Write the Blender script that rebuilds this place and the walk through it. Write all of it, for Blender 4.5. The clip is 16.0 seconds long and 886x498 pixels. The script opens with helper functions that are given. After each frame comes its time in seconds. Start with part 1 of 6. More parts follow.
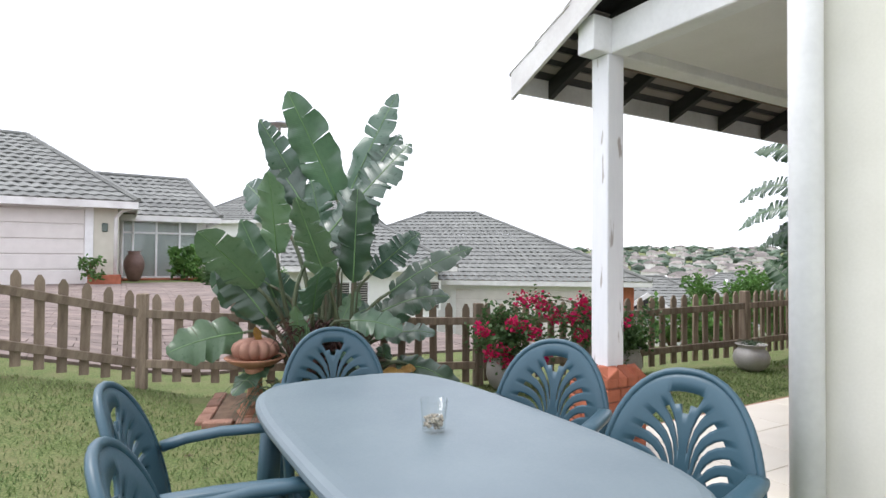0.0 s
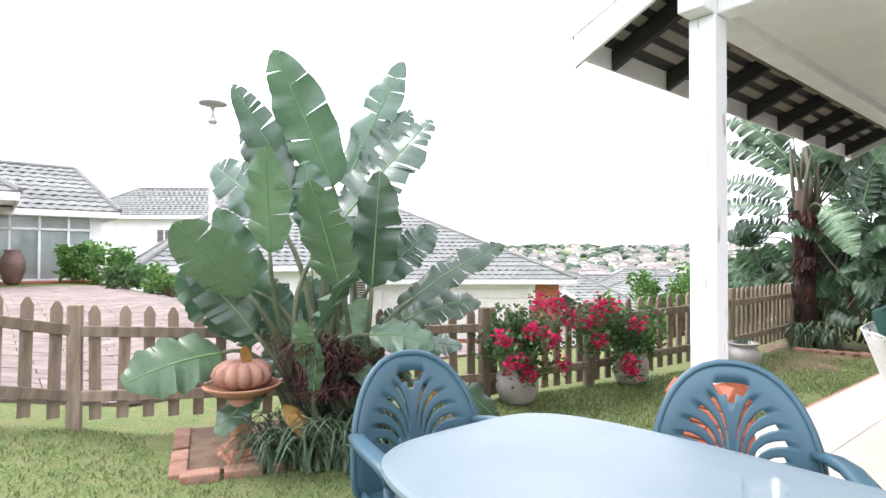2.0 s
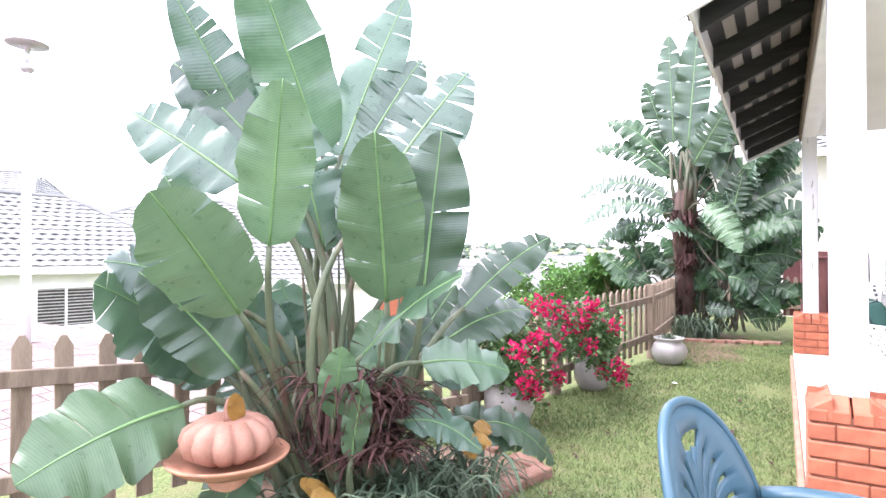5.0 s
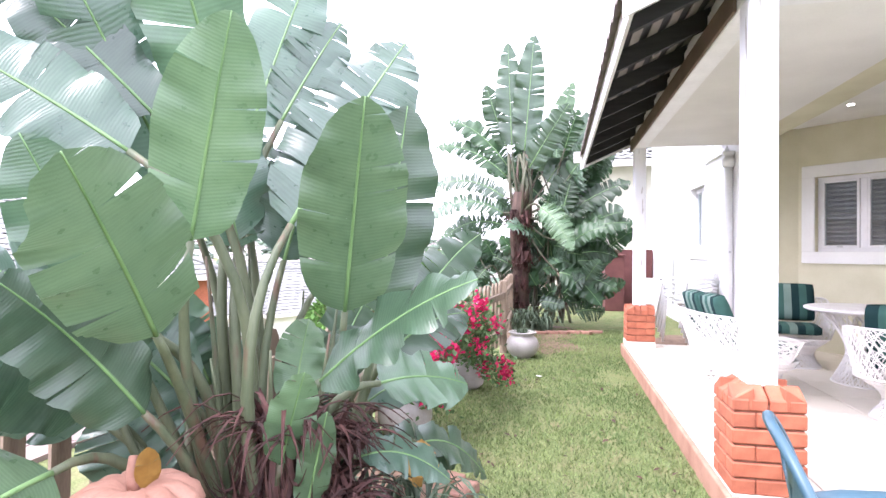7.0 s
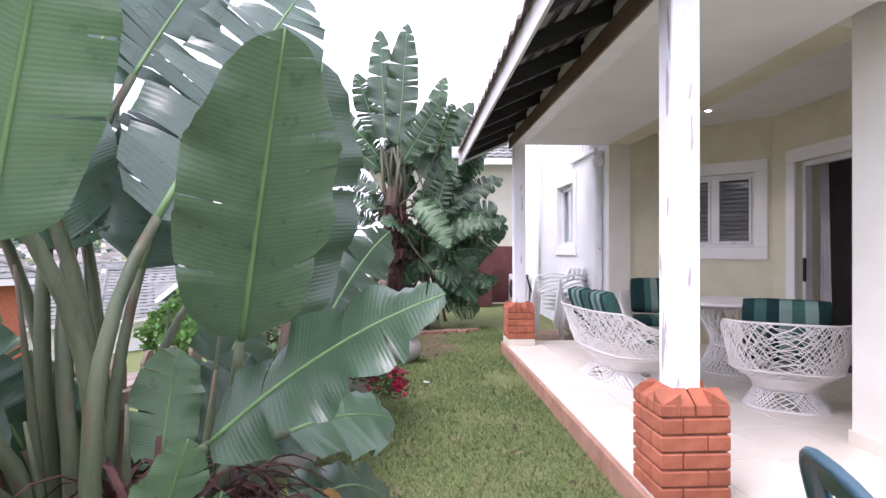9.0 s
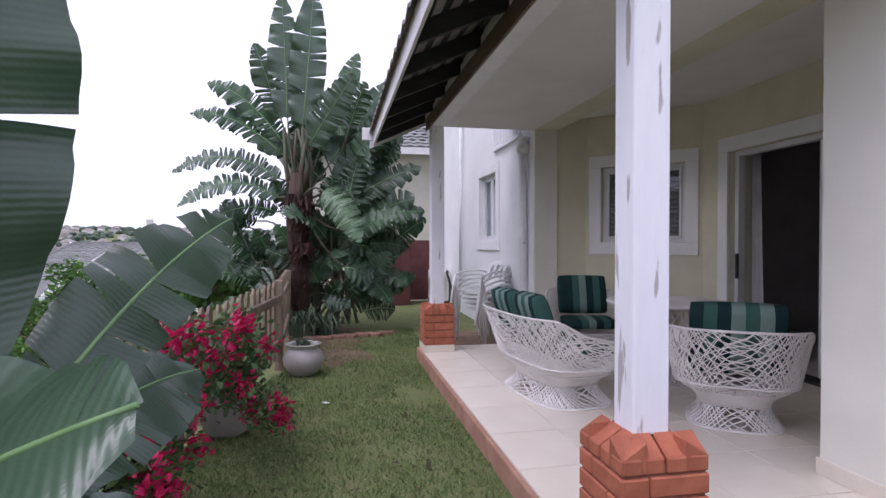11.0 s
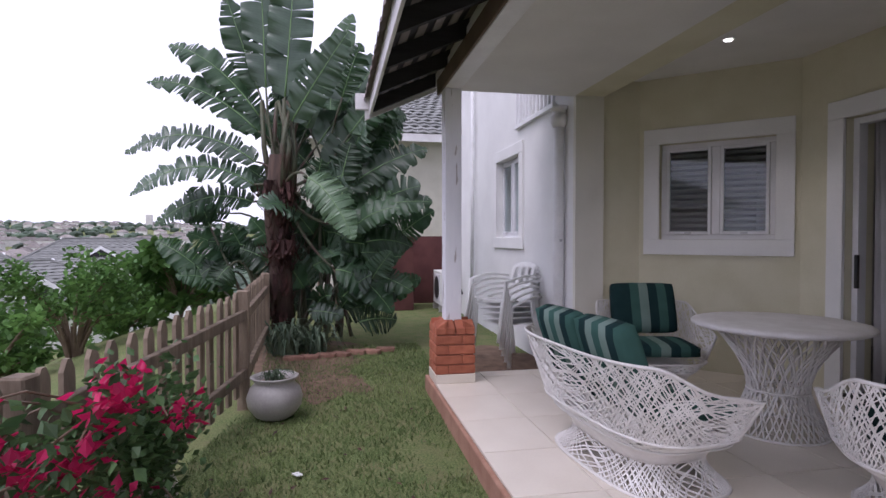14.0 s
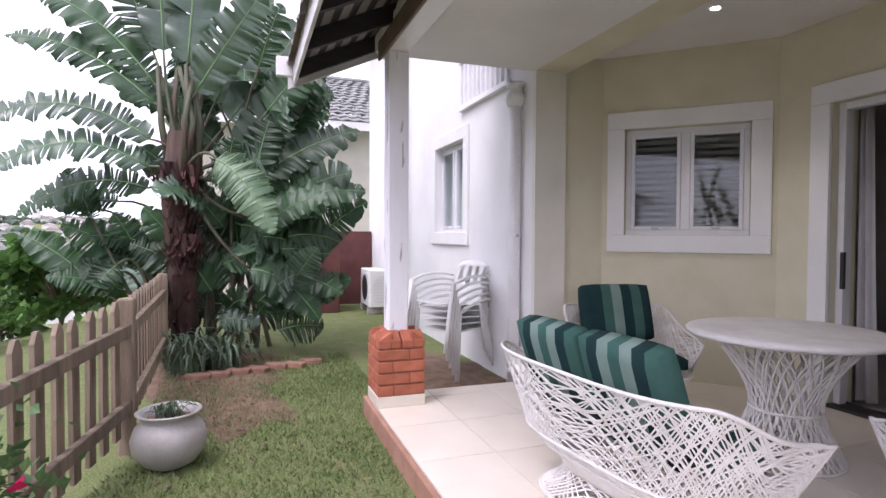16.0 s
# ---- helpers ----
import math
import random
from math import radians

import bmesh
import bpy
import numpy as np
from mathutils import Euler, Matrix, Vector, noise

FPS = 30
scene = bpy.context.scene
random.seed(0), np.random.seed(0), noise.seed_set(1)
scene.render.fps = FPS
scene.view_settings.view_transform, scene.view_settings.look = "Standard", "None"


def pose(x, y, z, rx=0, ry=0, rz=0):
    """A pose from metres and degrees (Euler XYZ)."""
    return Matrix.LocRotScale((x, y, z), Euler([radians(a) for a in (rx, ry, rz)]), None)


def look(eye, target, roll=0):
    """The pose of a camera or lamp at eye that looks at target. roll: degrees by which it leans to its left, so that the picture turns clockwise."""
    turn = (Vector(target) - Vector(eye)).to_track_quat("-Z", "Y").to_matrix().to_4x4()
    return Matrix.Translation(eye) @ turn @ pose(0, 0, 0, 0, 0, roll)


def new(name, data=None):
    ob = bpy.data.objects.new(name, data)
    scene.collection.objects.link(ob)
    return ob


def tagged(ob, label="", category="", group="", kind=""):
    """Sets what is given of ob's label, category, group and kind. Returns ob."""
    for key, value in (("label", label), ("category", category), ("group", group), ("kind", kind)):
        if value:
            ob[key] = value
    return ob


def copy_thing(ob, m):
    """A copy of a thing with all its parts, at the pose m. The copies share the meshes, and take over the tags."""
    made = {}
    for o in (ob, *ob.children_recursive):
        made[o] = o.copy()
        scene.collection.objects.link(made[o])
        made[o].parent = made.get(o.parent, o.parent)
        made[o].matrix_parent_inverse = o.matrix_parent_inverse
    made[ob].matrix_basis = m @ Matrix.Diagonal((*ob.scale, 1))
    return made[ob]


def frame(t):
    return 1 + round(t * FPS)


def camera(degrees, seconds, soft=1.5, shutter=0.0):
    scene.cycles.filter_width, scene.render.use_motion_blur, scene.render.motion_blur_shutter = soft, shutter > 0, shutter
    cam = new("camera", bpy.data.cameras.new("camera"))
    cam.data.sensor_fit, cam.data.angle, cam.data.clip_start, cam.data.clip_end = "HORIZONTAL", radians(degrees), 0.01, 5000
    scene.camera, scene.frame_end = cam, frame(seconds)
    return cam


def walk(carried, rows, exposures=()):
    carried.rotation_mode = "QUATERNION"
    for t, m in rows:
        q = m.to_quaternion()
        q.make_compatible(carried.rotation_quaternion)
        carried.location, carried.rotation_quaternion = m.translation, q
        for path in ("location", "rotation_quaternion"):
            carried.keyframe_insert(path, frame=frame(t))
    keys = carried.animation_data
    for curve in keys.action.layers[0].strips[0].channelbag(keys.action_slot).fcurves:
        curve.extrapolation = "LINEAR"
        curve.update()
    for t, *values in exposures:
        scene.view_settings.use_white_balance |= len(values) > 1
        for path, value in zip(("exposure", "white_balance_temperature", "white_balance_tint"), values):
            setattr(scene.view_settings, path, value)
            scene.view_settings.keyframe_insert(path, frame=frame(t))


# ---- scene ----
cam = camera(76.8, 16.0)
PATH = [
    (0, (-0.118, -0.104, 1.29), (0.871, 1.634, 1.326), 0.4),
    (0.5, (-0.197, 0.159, 1.287), (0.851, 1.862, 1.321), 0.3),
    (1, (-0.259, 0.464, 1.31), (0.837, 2.137, 1.339), 0.2),
    (1.5, (-0.378, 0.766, 1.299), (0.795, 2.385, 1.331), 0.2),
    (2, (-0.465, 1.035, 1.292), (0.804, 2.58, 1.322), 0.1),
    (2.5, (-0.508, 1.353, 1.289), (0.823, 2.845, 1.319), 0.0),
    (3, (-0.598, 1.635, 1.282), (0.812, 3.053, 1.31), -0.1),
    (5.5, (-0.664, 2.922, 1.28), (1.114, 3.837, 1.294), 0.1),
    (6, (-0.601, 3.132, 1.287), (1.244, 3.904, 1.29), 0.4),
    (6.5, (-0.582, 3.298, 1.275), (1.323, 3.907, 1.28), 0.5),
    (7, (-0.566, 3.427, 1.291), (1.393, 3.828, 1.299), 0.3),
    (7.5, (-0.467, 3.526, 1.281), (1.518, 3.772, 1.288), 0.1),
    (8, (-0.354, 3.6, 1.304), (1.643, 3.719, 1.307), -0.0),
    (8.5, (-0.273, 3.644, 1.308), (1.727, 3.66, 1.306), -0.1),
    (9, (-0.14, 3.72, 1.308), (1.857, 3.618, 1.305), -0.1),
    (9.5, (0.016, 3.78, 1.312), (2.0, 3.529, 1.309), 0.0),
    (10, (0.223, 3.725, 1.313), (2.191, 3.368, 1.305), -0.0),
    (12.5, (1.361, 3.345, 1.321), (3.324, 2.961, 1.29), -0.0),
    (13, (1.609, 3.378, 1.307), (3.574, 3.007, 1.277), -0.0),
    (13.5, (1.808, 3.408, 1.331), (3.772, 3.035, 1.294), 0.1),
    (14, (2.078, 3.398, 1.33), (4.042, 3.02, 1.288), 0.0),
    (14.5, (2.323, 3.398, 1.319), (4.285, 3.014, 1.272), 0.0),
    (15, (2.53, 3.424, 1.299), (4.479, 2.976, 1.254), 0.1),
    (15.5, (2.737, 3.418, 1.305), (4.657, 2.861, 1.253), 0.3),
    (16, (2.874, 3.415, 1.311), (4.763, 2.758, 1.257), 0.3),
]
walk(cam, [(t, look(eye, target, roll)) for t, eye, target, roll in PATH],
     [(0.0, 1.15, 6350, 13), (1.5, 1.68, 6350, 14), (3.0, 2.36, 6250, 17), (5.5, 2.65, 6100, 25), (7.0, 2.62, 6100, 26), (8.0, 2.36, 6100, 27), (9.0, 1.6, 6050, 28), (10.2, 0.95, 6000, 29), (12.5, 0.4, 5800, 26), (13.5, 0.45, 5900, 28), (14.5, 0.80, 6050, 28), (16.0, 1.38, 6150, 28)])

# ---- light ----
world = bpy.data.worlds.new("world")
scene.world = world
world.use_nodes = True
wn = world.node_tree.nodes
wl = world.node_tree.links
sky = wn.new("ShaderNodeTexSky")
sky.sky_type = "NISHITA"
sky.sun_disc = False
sky.sun_elevation, sky.sun_rotation = radians(58), radians(-40)
sky.air_density, sky.dust_density, sky.ozone_density = 1.0, 4.0, 1.0
# a closed cloud deck: the sky's own light, evened out and whitened by cloud
bw = wn.new("ShaderNodeRGBToBW")
wl.new(sky.outputs[0], bw.inputs[0])
wmix = wn.new("ShaderNodeMix")
wmix.data_type = "RGBA"
wmix.inputs[0].default_value = 0.93
wl.new(sky.outputs[0], wmix.inputs[6])
cloudtex = wn.new("ShaderNodeTexNoise")
cloudtex.inputs["Scale"].default_value = 3.0
cloudtex.inputs["Detail"].default_value = 5
cloudramp = wn.new("ShaderNodeValToRGB")
cloudramp.color_ramp.elements[0].position, cloudramp.color_ramp.elements[0].color = 0.3, (7.0, 7.4, 8.2, 1)
cloudramp.color_ramp.elements[1].position, cloudramp.color_ramp.elements[1].color = 0.7, (9.6, 9.7, 9.9, 1)
wcoord = wn.new("ShaderNodeTexCoord")
wl.new(wcoord.outputs["Generated"], cloudtex.inputs["Vector"])
wl.new(cloudtex.outputs["Fac"], cloudramp.inputs[0])
wl.new(cloudramp.outputs[0], wmix.inputs[7])
wl.new(wmix.outputs[2], wn["Background"].inputs[0])
wn["Background"].inputs[1].default_value = 0.1
sun = new("sun", bpy.data.lights.new("sun", "SUN"))
sun.data.energy, sun.data.angle, sun.data.color = 0.9, radians(25), (1.0, 0.97, 0.92)
sun.matrix_world = look((-6, 9, 18), (0, 0, 0))


# ---- materials ----
def node_mat(name):
    m = bpy.data.materials.new(name)
    m.use_nodes = True
    nt = m.node_tree
    return m, nt, nt.nodes, nt.links, nt.nodes["Principled BSDF"]


def surf(name, a, b, scale=6.0, rough=0.6, bump=0.15, fine=60.0, metal=0.0, per="", vary=0.12, coords="Object", stretch=(1, 1, 1), spec=0.5, dirt=None, trans=0.0, fine_mix=0.35, veins=False):
    """Two-scale surface: colours a and b by a coarse noise, a fine noise for grain and relief, and a step of value piece by piece."""
    m, nt, n, l, p = node_mat(name)
    tc = n.new("ShaderNodeTexCoord")
    mp = n.new("ShaderNodeMapping")
    mp.inputs["Scale"].default_value = stretch
    l.new(tc.outputs[coords], mp.inputs[0])
    n1, n2 = n.new("ShaderNodeTexNoise"), n.new("ShaderNodeTexNoise")
    n1.inputs["Scale"].default_value, n1.inputs["Detail"].default_value = scale, 4
    n2.inputs["Scale"].default_value, n2.inputs["Detail"].default_value = fine, 3
    l.new(mp.outputs[0], n1.inputs["Vector"])
    l.new(mp.outputs[0], n2.inputs["Vector"])
    add = n.new("ShaderNodeMath")
    add.operation = "MULTIPLY_ADD"
    l.new(n2.outputs["Fac"], add.inputs[0])
    add.inputs[1].default_value = fine_mix
    l.new(n1.outputs["Fac"], add.inputs[2])
    r = n.new("ShaderNodeValToRGB")
    r.color_ramp.elements[0].position, r.color_ramp.elements[0].color = 0.42, (*a, 1)
    r.color_ramp.elements[1].position, r.color_ramp.elements[1].color = 0.85, (*b, 1)
    l.new(add.outputs[0], r.inputs[0])
    col = r.outputs[0]
    height = add.outputs[0]
    if veins:
        uv = n.new("ShaderNodeUVMap")
        wv = n.new("ShaderNodeTexWave")
        wv.wave_type, wv.bands_direction = "BANDS", "Y"
        wv.inputs["Scale"].default_value, wv.inputs["Distortion"].default_value, wv.inputs["Detail"].default_value = 19.0, 1.2, 2
        l.new(uv.outputs[0], wv.inputs["Vector"])
        vm = n.new("ShaderNodeMix")
        vm.data_type, vm.blend_type = "RGBA", "MULTIPLY"
        vm.inputs[0].default_value = 0.26
        vr = n.new("ShaderNodeValToRGB")
        vr.color_ramp.elements[0].color, vr.color_ramp.elements[1].color = (0.62, 0.66, 0.6, 1), (1.15, 1.12, 1.15, 1)
        l.new(wv.outputs["Fac"], vr.inputs[0])
        l.new(col, vm.inputs[6])
        l.new(vr.outputs[0], vm.inputs[7])
        col = vm.outputs[2]
        hm = n.new("ShaderNodeMath")
        hm.operation = "MULTIPLY_ADD"
        l.new(wv.outputs["Fac"], hm.inputs[0])
        hm.inputs[1].default_value = 0.5
        l.new(add.outputs[0], hm.inputs[2])
        height = hm.outputs[0]
    if dirt:
        n3 = n.new("ShaderNodeTexNoise")
        n3.inputs["Scale"].default_value, n3.inputs["Detail"].default_value = dirt[1], 6
        l.new(mp.outputs[0], n3.inputs["Vector"])
        r3 = n.new("ShaderNodeValToRGB")
        r3.color_ramp.elements[0].position, r3.color_ramp.elements[1].position = dirt[2], dirt[2] + dirt[3]
        l.new(n3.outputs["Fac"], r3.inputs[0])
        mx = n.new("ShaderNodeMix")
        mx.data_type = "RGBA"
        l.new(r3.outputs[0], mx.inputs[0])
        l.new(col, mx.inputs[6])
        mx.inputs[7].default_value = (*dirt[0], 1)
        col = mx.outputs[2]
    if per:
        if per == "object":
            rnd = n.new("ShaderNodeObjectInfo").outputs["Random"]
        else:
            rnd = n.new("ShaderNodeNewGeometry").outputs["Random Per Island"]
        mr = n.new("ShaderNodeMapRange")
        mr.inputs[3].default_value, mr.inputs[4].default_value = 1 - vary, 1 + vary
        l.new(rnd, mr.inputs[0])
        hs = n.new("ShaderNodeHueSaturation")
        l.new(mr.outputs[0], hs.inputs["Value"])
        l.new(col, hs.inputs["Color"])
        col = hs.outputs[0]
    l.new(col, p.inputs["Base Color"])
    rr = n.new("ShaderNodeMapRange")
    rr.inputs[3].default_value, rr.inputs[4].default_value = max(0.03, rough - 0.1), min(1, rough + 0.12)
    l.new(n2.outputs["Fac"], rr.inputs[0])
    l.new(rr.outputs[0], p.inputs["Roughness"])
    p.inputs["Metallic"].default_value = metal
    p.inputs["Specular IOR Level"].default_value = spec
    if bump:
        bp = n.new("ShaderNodeBump")
        bp.inputs["Strength"].default_value, bp.inputs["Distance"].default_value = bump, 0.004
        l.new(height, bp.inputs["Height"])
        l.new(bp.outputs[0], p.inputs["Normal"])
    if trans:
        tr = n.new("ShaderNodeBsdfTranslucent")
        l.new(col, tr.inputs[0])
        ms = n.new("ShaderNodeMixShader")
        ms.inputs[0].default_value = trans
        l.new(p.outputs[0], ms.inputs[1])
        l.new(tr.outputs[0], ms.inputs[2])
        l.new(ms.outputs[0], n["Material Output"].inputs[0])
    return m


def glass_mat(name, tint=(0.9, 0.95, 0.95), rough=0.0):
    """Clear window or tumbler glass."""
    m, nt, n, l, p = node_mat(name)
    clear, gloss, fres, mix = n.new("ShaderNodeBsdfTransparent"), n.new("ShaderNodeBsdfGlossy"), n.new("ShaderNodeLayerWeight"), n.new("ShaderNodeMixShader")
    clear.inputs[0].default_value = (*tint, 1)
    gloss.inputs["Roughness"].default_value = rough
    fres.inputs[0].default_value = 0.25
    pw = n.new("ShaderNodeMath")
    pw.operation = "POWER"
    pw.inputs[1].default_value = 3.0
    mad = n.new("ShaderNodeMath")
    mad.operation = "MULTIPLY_ADD"
    mad.inputs[1].default_value, mad.inputs[2].default_value = 0.6, 0.04
    l.new(fres.outputs["Facing"], pw.inputs[0])
    l.new(pw.outputs[0], mad.inputs[0])
    l.new(mad.outputs[0], mix.inputs[0])
    l.new(clear.outputs[0], mix.inputs[1])
    l.new(gloss.outputs[0], mix.inputs[2])
    l.new(mix.outputs[0], n["Material Output"].inputs[0])
    return m


M = {}
M["plaster"] = surf("cream_plaster", (0.68, 0.665, 0.59), (0.75, 0.735, 0.665), 3, 0.85, 0.35, 90, spec=0.2)
M["plaster_white"] = surf("white_plaster", (0.74, 0.74, 0.73), (0.82, 0.82, 0.81), 2, 0.85, 0.35, 90, spec=0.2)
M["plaster_olive"] = surf("olive_cream_plaster", (0.60, 0.572, 0.415), (0.68, 0.652, 0.50), 3, 0.85, 0.35, 90, spec=0.2)
M["plaster_grey"] = surf("warm_grey_plaster", (0.56, 0.54, 0.46), (0.64, 0.62, 0.54), 3, 0.85, 0.3, 90, spec=0.2)
M["ceiling"] = surf("white_ceiling_board", (0.72, 0.71, 0.69), (0.80, 0.79, 0.77), 2, 0.8, 0.08, 60, spec=0.2)
M["white_paint"] = surf("white_gloss_paint", (0.74, 0.74, 0.75), (0.84, 0.84, 0.85), 5, 0.45, 0.15, 40)
M["col_paint"] = surf("peeling_white_paint", (0.76, 0.76, 0.80), (0.86, 0.86, 0.89), 4, 0.5, 0.5, 50, stretch=(1, 1, 0.16), dirt=((0.44, 0.40, 0.39), 15, 0.615, 0.03))
M["fascia"] = surf("white_fascia_board", (0.62, 0.60, 0.60), (0.78, 0.77, 0.77), 3, 0.6, 0.2, 40)
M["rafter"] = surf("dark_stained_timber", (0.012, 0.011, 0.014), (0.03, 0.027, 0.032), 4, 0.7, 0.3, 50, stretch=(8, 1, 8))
M["beam_brown"] = surf("brown_stained_beam", (0.10, 0.065, 0.045), (0.17, 0.12, 0.09), 3, 0.7, 0.3, 50)
M["tile_roof"] = surf("grey_concrete_roof_tile", (0.15, 0.155, 0.148), (0.225, 0.23, 0.218), 2, 0.85, 0.3, 40, per="island", vary=0.12)
M["tile_own"] = surf("brown_grey_roof_tile", (0.16, 0.13, 0.12), (0.30, 0.25, 0.23), 4, 0.85, 0.4, 40, per="island", vary=0.2)
M["brick"] = surf("red_clay_brick", (0.30, 0.085, 0.045), (0.44, 0.14, 0.075), 12, 0.75, 0.35, 120, per="object", vary=0.14)
M["brick_old"] = surf("dusty_old_brick", (0.19, 0.095, 0.065), (0.33, 0.185, 0.135), 14, 0.9, 0.5, 110, per="object", vary=0.25, dirt=((0.12, 0.09, 0.065), 8, 0.55, 0.15))
M["mortar"] = surf("red_mortar", (0.22, 0.085, 0.055), (0.32, 0.14, 0.095), 20, 0.9, 0.4, 150)
M["slab_tile"] = surf("cream_floor_tile", (0.66, 0.60, 0.51), (0.74, 0.68, 0.59), 2.5, 0.35, 0.05, 60, per="object", vary=0.03)
M["slab_edge"] = surf("pink_brown_painted_edge", (0.30, 0.15, 0.10), (0.42, 0.24, 0.17), 6, 0.85, 0.3, 70)
M["grout"] = surf("pale_grout", (0.54, 0.49, 0.42), (0.62, 0.57, 0.49), 10, 0.9, 0.2, 90)
M["soil"] = surf("dry_soil", (0.09, 0.055, 0.035), (0.20, 0.13, 0.085), 8, 0.95, 0.8, 70)
M["fence"] = surf("weathered_fence_timber", (0.12, 0.085, 0.058), (0.27, 0.21, 0.155), 5, 0.85, 0.5, 45, per="object", vary=0.22, stretch=(4, 4, 0.6))
M["plastic_blue"] = surf("blue_green_plastic", (0.034, 0.083, 0.115), (0.045, 0.10, 0.135), 3, 0.38, 0.04, 140, spec=0.45)
M["table_blue"] = surf("faded_blue_plastic", (0.125, 0.165, 0.192), (0.155, 0.20, 0.225), 3, 0.42, 0.05, 120, spec=0.5)
M["plastic_white"] = surf("white_plastic", (0.72, 0.72, 0.70), (0.82, 0.82, 0.80), 3, 0.4, 0.05, 80)
M["cane"] = surf("white_fibre_strand", (0.66, 0.63, 0.60), (0.80, 0.78, 0.76), 8, 0.5, 0.1, 80)
M["cush_dark"] = surf("dark_green_canvas", (0.010, 0.030, 0.032), (0.018, 0.045, 0.045), 6, 0.9, 0.3, 300, spec=0.1)
M["cush_mid"] = surf("green_canvas", (0.040, 0.098, 0.082), (0.054, 0.126, 0.106), 6, 0.9, 0.3, 300, spec=0.1)
M["cush_pale"] = surf("pale_green_canvas", (0.15, 0.22, 0.19), (0.20, 0.28, 0.245), 6, 0.9, 0.3, 300, spec=0.1)
M["terracotta"] = surf("terracotta", (0.30, 0.13, 0.075), (0.47, 0.24, 0.15), 9, 0.8, 0.35, 90, dirt=((0.14, 0.09, 0.07), 6, 0.6, 0.15))
M["pumpkin"] = surf("pale_orange_pumpkin_clay", (0.25, 0.12, 0.082), (0.38, 0.205, 0.15), 7, 0.75, 0.3, 90)
M["pot"] = surf("pale_glazed_pot", (0.30, 0.28, 0.265), (0.46, 0.44, 0.42), 4, 0.4, 0.12, 60)
M["pot_brown"] = surf("brown_urn", (0.10, 0.055, 0.045), (0.16, 0.09, 0.075), 5, 0.5, 0.2, 60)
M["leaf"] = surf("strelitzia_leaf", (0.040, 0.086, 0.049), (0.080, 0.148, 0.084), 3, 0.33, 0.2, 25, per="object", vary=0.35, trans=0.28, spec=0.85, veins=True)
M["leaf_pale"] = surf("young_strelitzia_leaf", (0.080, 0.148, 0.080), (0.138, 0.226, 0.122), 3, 0.30, 0.2, 25, per="object", vary=0.25, trans=0.3, veins=True)
# darker copy of the leaf green: the far clump's shade is in the colour
M["leaf_shaded"] = surf("shade_dark_strelitzia_leaf", (0.018, 0.050, 0.022), (0.045, 0.102, 0.042), 2, 0.40, 0.2, 25, per="object", vary=0.4, trans=0.2, veins=True)
# lighter, bluer leaf copy: part of the sky sheen is put into its colour
M["leaf_blue"] = surf("sheen_grey_green_strelitzia_leaf", (0.04, 0.085, 0.058), (0.08, 0.148, 0.098), 2, 0.30, 0.2, 25, per="object", vary=0.3, trans=0.28, spec=0.95, veins=True)
M["rib"] = surf("leaf_midrib", (0.10, 0.20, 0.075), (0.16, 0.28, 0.11), 5, 0.5, 0.1, 50)
M["stem"] = surf("leaf_stalk", (0.055, 0.078, 0.04), (0.125, 0.145, 0.082), 6, 0.55, 0.3, 60, stretch=(3, 3, 0.5), dirt=((0.12, 0.07, 0.045), 5, 0.56, 0.12))
# leaf_stalk again, darkened: shade among the far clump's stalks is set in the colour
M["stem_dark"] = surf("shade_dark_leaf_stalk", (0.045, 0.06, 0.034), (0.10, 0.105, 0.06), 6, 0.6, 0.3, 60, stretch=(3, 3, 0.5), dirt=((0.07, 0.04, 0.028), 5, 0.50, 0.12))
M["dead"] = surf("dry_brown_leaf", (0.030, 0.012, 0.011), (0.090, 0.038, 0.032), 9, 0.85, 0.4, 70, per="island", vary=0.4)
M["dead_yellow"] = surf("yellowed_leaf", (0.20, 0.10, 0.018), (0.36, 0.21, 0.045), 6, 0.6, 0.2, 60, trans=0.2)
M["strap"] = surf("grey_green_strap_leaf", (0.05, 0.095, 0.055), (0.14, 0.19, 0.12), 4, 0.6, 0.2, 60, per="island", vary=0.45, trans=0.2)
M["grass"] = surf("lawn_blade", (0.088, 0.155, 0.046), (0.205, 0.26, 0.10), 1.2, 0.7, 0.1, 30, per="island", vary=0.45, trans=0.3)
M["bush"] = surf("shrub_leaf", (0.06, 0.145, 0.04), (0.16, 0.30, 0.085), 4, 0.55, 0.1, 50, per="island", vary=0.5, trans=0.25)
M["boug_leaf"] = surf("bougainvillea_leaf", (0.035, 0.085, 0.032), (0.10, 0.18, 0.065), 4, 0.6, 0.1, 50, per="island", vary=0.45, trans=0.25)
M["bract"] = surf("magenta_bract", (0.46, 0.009, 0.078), (0.65, 0.022, 0.135), 4, 0.6, 0.1, 50, per="island", vary=0.3, trans=0.35)
M["twig"] = surf("grey_brown_twig", (0.12, 0.08, 0.05), (0.22, 0.16, 0.11), 6, 0.85, 0.3, 60)
M["bark"] = surf("fibrous_bark", (0.028, 0.017, 0.013), (0.085, 0.052, 0.038), 6, 0.9, 0.8, 50, stretch=(3, 3, 0.6))
M["maroon"] = surf("maroon_painted_wall", (0.09, 0.03, 0.028), (0.14, 0.05, 0.045), 4, 0.8, 0.3, 60)
M["garage"] = surf("off_white_garage_door", (0.66, 0.62, 0.60), (0.74, 0.70, 0.68), 3, 0.6, 0.1, 50)
M["dark_room"] = surf("dim_room_paint", (0.42, 0.39, 0.37), (0.5, 0.47, 0.45), 3, 0.8, 0.1, 50)
